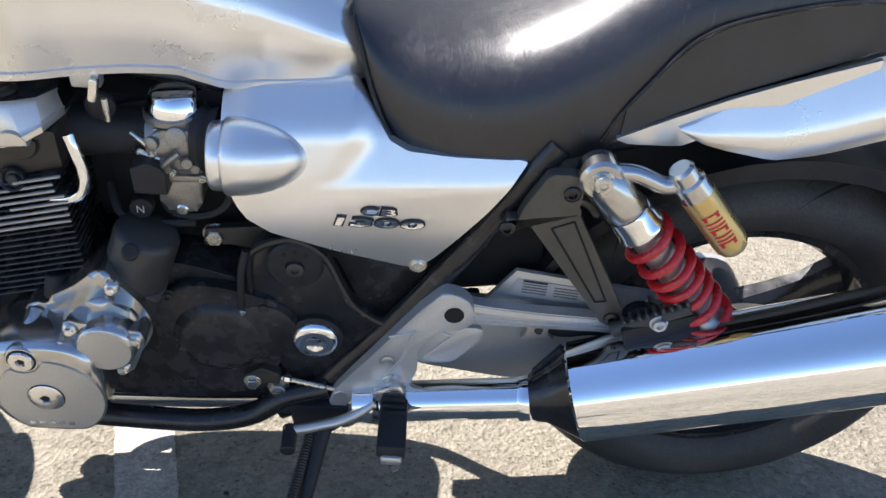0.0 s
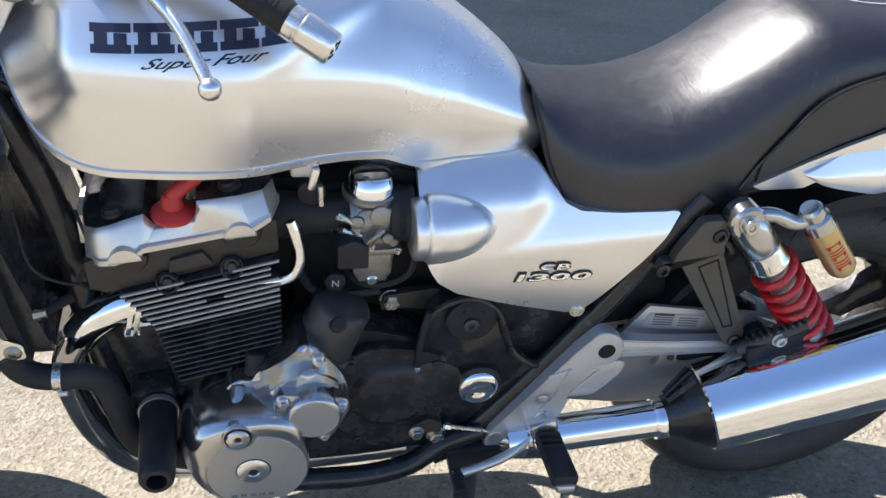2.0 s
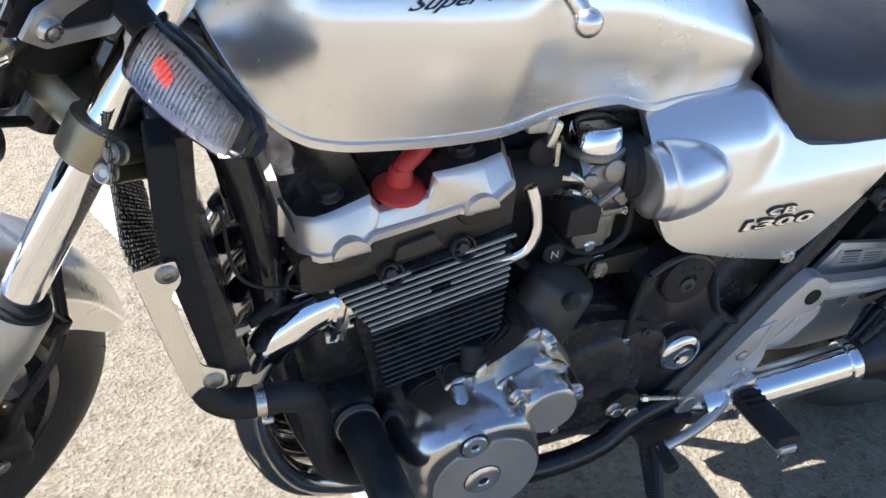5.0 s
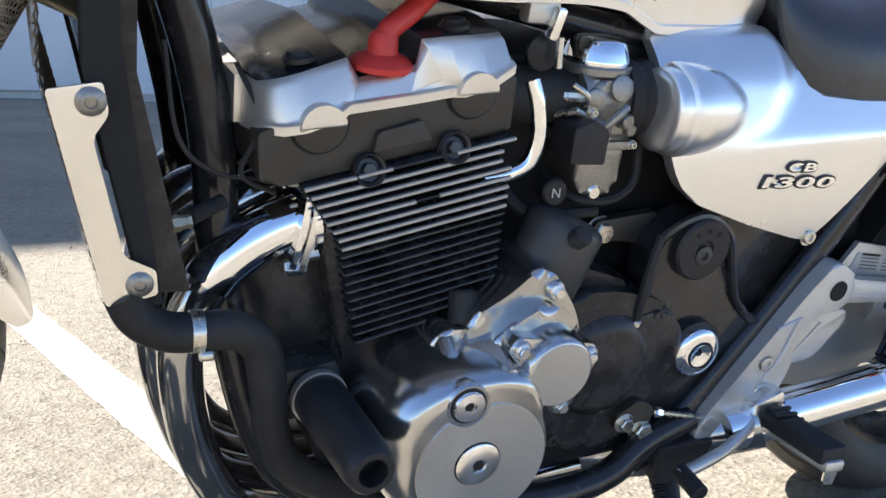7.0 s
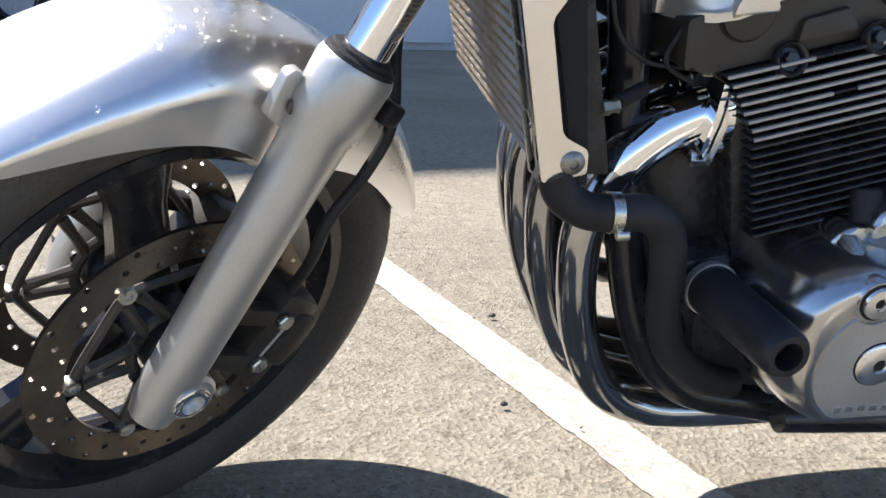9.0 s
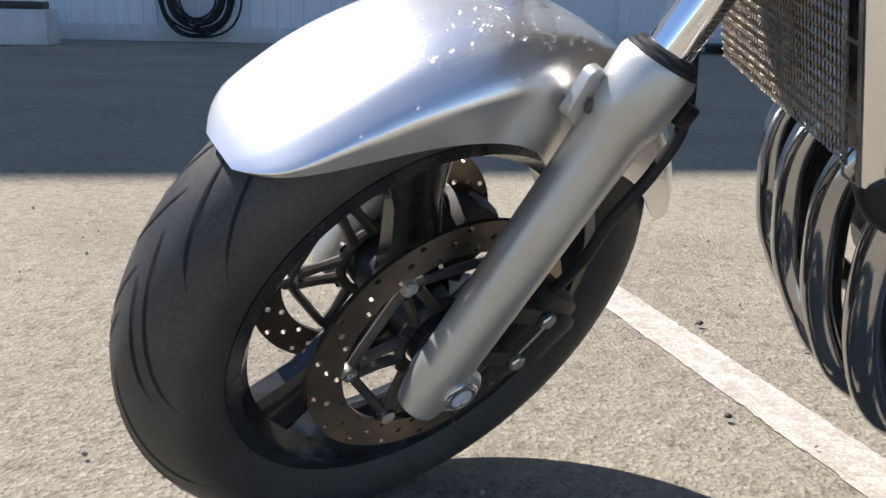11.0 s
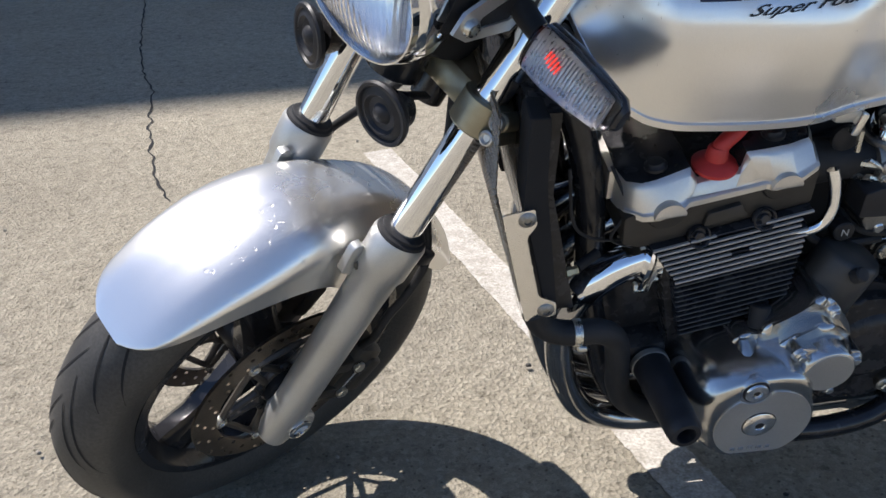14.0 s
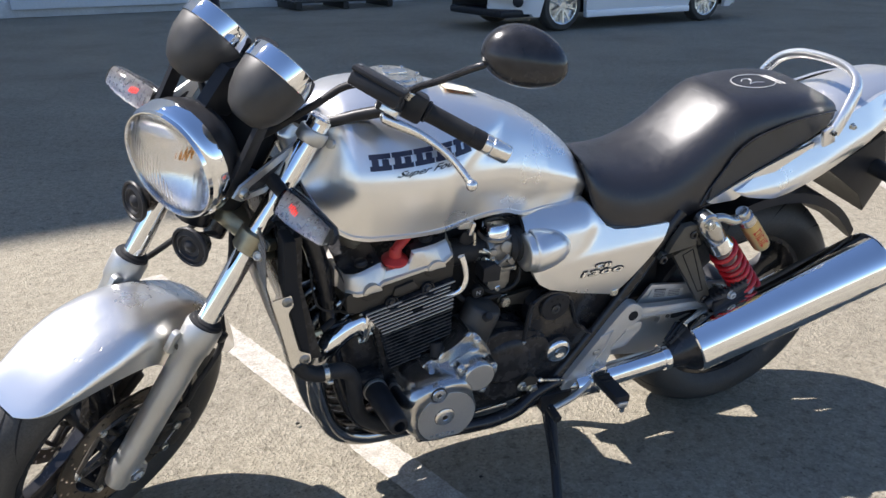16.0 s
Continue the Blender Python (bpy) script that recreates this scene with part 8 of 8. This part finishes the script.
        br = fpart("lever_bracket", box((0.055, 0.045, 0.034), pose(0.030, s * 0.244, 0.905, 0, 0, -s * 28), 0.008), PLASTIC, hb)
        fpart("pivot_screw", lathe([(0, 0.010), (0.003, 0.010), (0.004, 0.007), (0.002, 0.004)], (0.014, s * 0.258, 0.888), (0.014, s * 0.258, 0.0), 18), ZINC, br)
        lv = smooth_path([(0.020, s * 0.262, 0.896), (0.002, s * 0.263, 0.884), (0.010, s * 0.293, 0.887), (0.027, s * 0.326, 0.8895), (0.033, s * 0.362, 0.888), (0.035, s * 0.3935, 0.883), (0.0385, s * 0.425, 0.872), (0.041, s * 0.440, 0.865)], 7)
        fpart("lever_perch", plate(rounded([(-0.010, s * 0.250), (0.030, s * 0.246), (0.034, s * 0.272), (0.004, s * 0.280)], 0.006), 0, 0.010, 0.0015), ALU_BRIGHT, br).data.transform(FRONT @ Matrix(((1, 0, 0, 0), (0, 0, 1, 0), (0, -1, 0, 0.905), (0, 0, 0, 1))) @ FRONT.inverted())
        n = len(lv)
        rad = [0.0135 - 0.0055 * min(1.0, i / (n * 0.5)) for i in range(n)]
        le = fpart("lever", tube(lv, rad, 12, flat=0.75), ALU_BRIGHT, hb, "cast aluminium lever with ball end")
        bl = bmesh.new()
        bmesh.ops.create_uvsphere(bl, u_segments=18, v_segments=12, radius=0.0105, matrix=Matrix.Translation((0.041, s * 0.4435, 0.8635)))
        fpart("ball_end", bl, ALU_BRIGHT, le)
        # fluid reservoir
        rs = fpart("reservoir", box((0.050, 0.092, 0.026), pose(-0.030, s * 0.241, 0.926, 0, 0, -s * 20), 0.006), PLASTIC, hb, "black fluid reservoir")
        lid = fpart("lid", box((0.054, 0.096, 0.009), pose(-0.030, s * 0.241, 0.942, 0, 0, -s * 20), 0.003), PLASTIC, rs)
        for dy in (-0.040, 0.040):
            q = pose(-0.030, s * 0.241, 0.9468, 0, 0, -s * 20) @ Vector((0.0, dy, 0))
            fpart("lid_screw", rod(q, q + Vector((0, 0, 0.001)), 0.004, 12, 0.0003), ZINC, lid)
        # hydraulic hose
        pts = [(0.004, s * 0.218, 0.914), (0.0, s * 0.196, 0.912), (-0.010, s * 0.170, 0.890), (-0.025, s * 0.145, 0.84), (-0.03, s * 0.10, 0.77), (-0.01, s * 0.05, 0.70), (0.03, s * 0.04, 0.60)]
        fpart("hose", tube(smooth_path(pts, 7), 0.0068, 10), RUBBER, hb)
        fpart("hose_union", lathe([(0, 0.008), (0.024, 0.0075), (0.028, 0.006)], (0.006, s * 0.222, 0.914), (-0.006, s * 0.190, 0.908), 14), PLASTIC, hb)
        # mirror
        ms = smooth_path([(0.054, s * 0.257, 0.926), (0.050, s * 0.265, 0.948), (0.036, s * 0.308, 0.986), (0.018, s * 0.355, 1.031), (0.020, s * 0.372, 1.048)], 6)
        mi = fpart("mirror_stem", tube(ms, 0.0065, 10), BLACK_PAINT, hb, "black mirror stem")
        fpart("stem_nut", rod((0.054, s * 0.256, 0.922), (0.053, s * 0.258, 0.938), 0.010, 6), ZINC, mi)
        q = pose(0.042, s * 0.412, 1.086, 0, 0, -s * 25) @ pose(0, 0, 0, 0, 12, 0)
        bm = bmesh.new()
        rings = []
        for x, f in ((0.018, 0.93), (0.012, 0.985), (0.004, 1.0), (-0.008, 0.97), (-0.020, 0.86), (-0.030, 0.64), (-0.036, 0.34), (-0.037, 0.02)):
            rings.append([q @ Vector((x, s * (0.072 * f * math.cos(t) + 0.004 * math.cos(2 * t) * f), 0.050 * f * math.sin(t) + 0.008 * f * math.cos(t))) for t in (2 * math.pi * k / 36 for k in range(36))])
        skin(bm, rings)
        hd = fpart("mirror_head", bm, BLACK_PAINT, mi, "glossy black oval mirror housing", 50)
        bm = bmesh.new()
        bm.faces.new([bm.verts.new(q @ Vector((0.0184, s * (0.066 * math.cos(t) + 0.004 * math.cos(2 * t)), 0.045 * math.sin(t) + 0.008 * math.cos(t)))) for t in (2 * math.pi * k / 36 for k in range(36))])
        fpart("mirror_glass", bm, MIRROR, hd)


def build_drops():
    """Beads of water on the paint."""
    rnd = random.Random(21)
    bm = bmesh.new()

    def bead(p, nrm, r):
        m = along(p, p + nrm) @ Matrix.Diagonal((r, r * rnd.uniform(0.8, 1.25), r * 0.55, 1))
        bmesh.ops.create_icosphere(bm, subdivisions=2 if r > 0.0012 else 1, radius=1.0, matrix=m)

    for _ in range(190):
        d, u = rnd.gauss(105, 16), rnd.gauss(-0.42, 0.20)
        if not 60 < d < 150 or abs(u) > 0.85:
            continue
        p = guard_point(d, u)
        n = (guard_point(d + 1, u) - guard_point(d - 1, u)).cross(guard_point(d, u + 0.02) - guard_point(d, u - 0.02)).normalized()
        if n.dot(p) < 0:
            n.negate()
        r = rnd.choice((0.0006, 0.0008, 0.0008, 0.0010, 0.0013, 0.0017, 0.0026))
        bead(GUARD @ p, (GUARD.to_3x3() @ n), r)
    for _ in range(60):
        x, v = -0.66 + abs(rnd.gauss(0, 0.16)), rnd.uniform(0.05, 0.62)
        if x > -0.2:
            continue
        hw, z = tank_side(x, v)
        h2, z2 = tank_side(x, v + 0.01)
        n = Vector((0, -abs(z2 - z), (hw - h2))).normalized()
        bead(Vector((x, -hw, z)), n, rnd.choice((0.0009, 0.0012, 0.0015, 0.0019)))
    for _ in range(10):
        x = rnd.uniform(-0.02, 0.3)
        r = seat_ring(x)[:25]
        k = rnd.randint(2, 10)
        bead(r[k], (r[k] - Vector((x, 0, 0.76))).normalized(), rnd.choice((0.0008, 0.0012)))
    ob = part("rain_water", bm, WATER, bike, "clear beads of rain water on the paint", 0)
    tagged(ob, kind="stuff")
    ob.visible_shadow = False


# ---------------------------------------------------------------- assembly
build_ground()
stripe("line_1", (0.091, 0.057), (-0.984, 2.714), 0.098, "worn white painted parking line")
stripe("line_2", (2.55, 2.35), (3.75, 5.6), 0.11, "white painted parking line further off")
build_crack()
build_pebbles()
build_building()
build_car(pose(4.25, 10.2, 0, 0, 0, math.degrees(LOT)))
build_tank()
build_seat()
build_tail()
build_side_cover()
build_frame()
build_engine()
build_carburettors()
build_radiator()
build_exhaust()
build_rear()
build_front_wheel()
build_forks()
build_mudguard()
build_headlight()
build_cockpit()
build_drops()
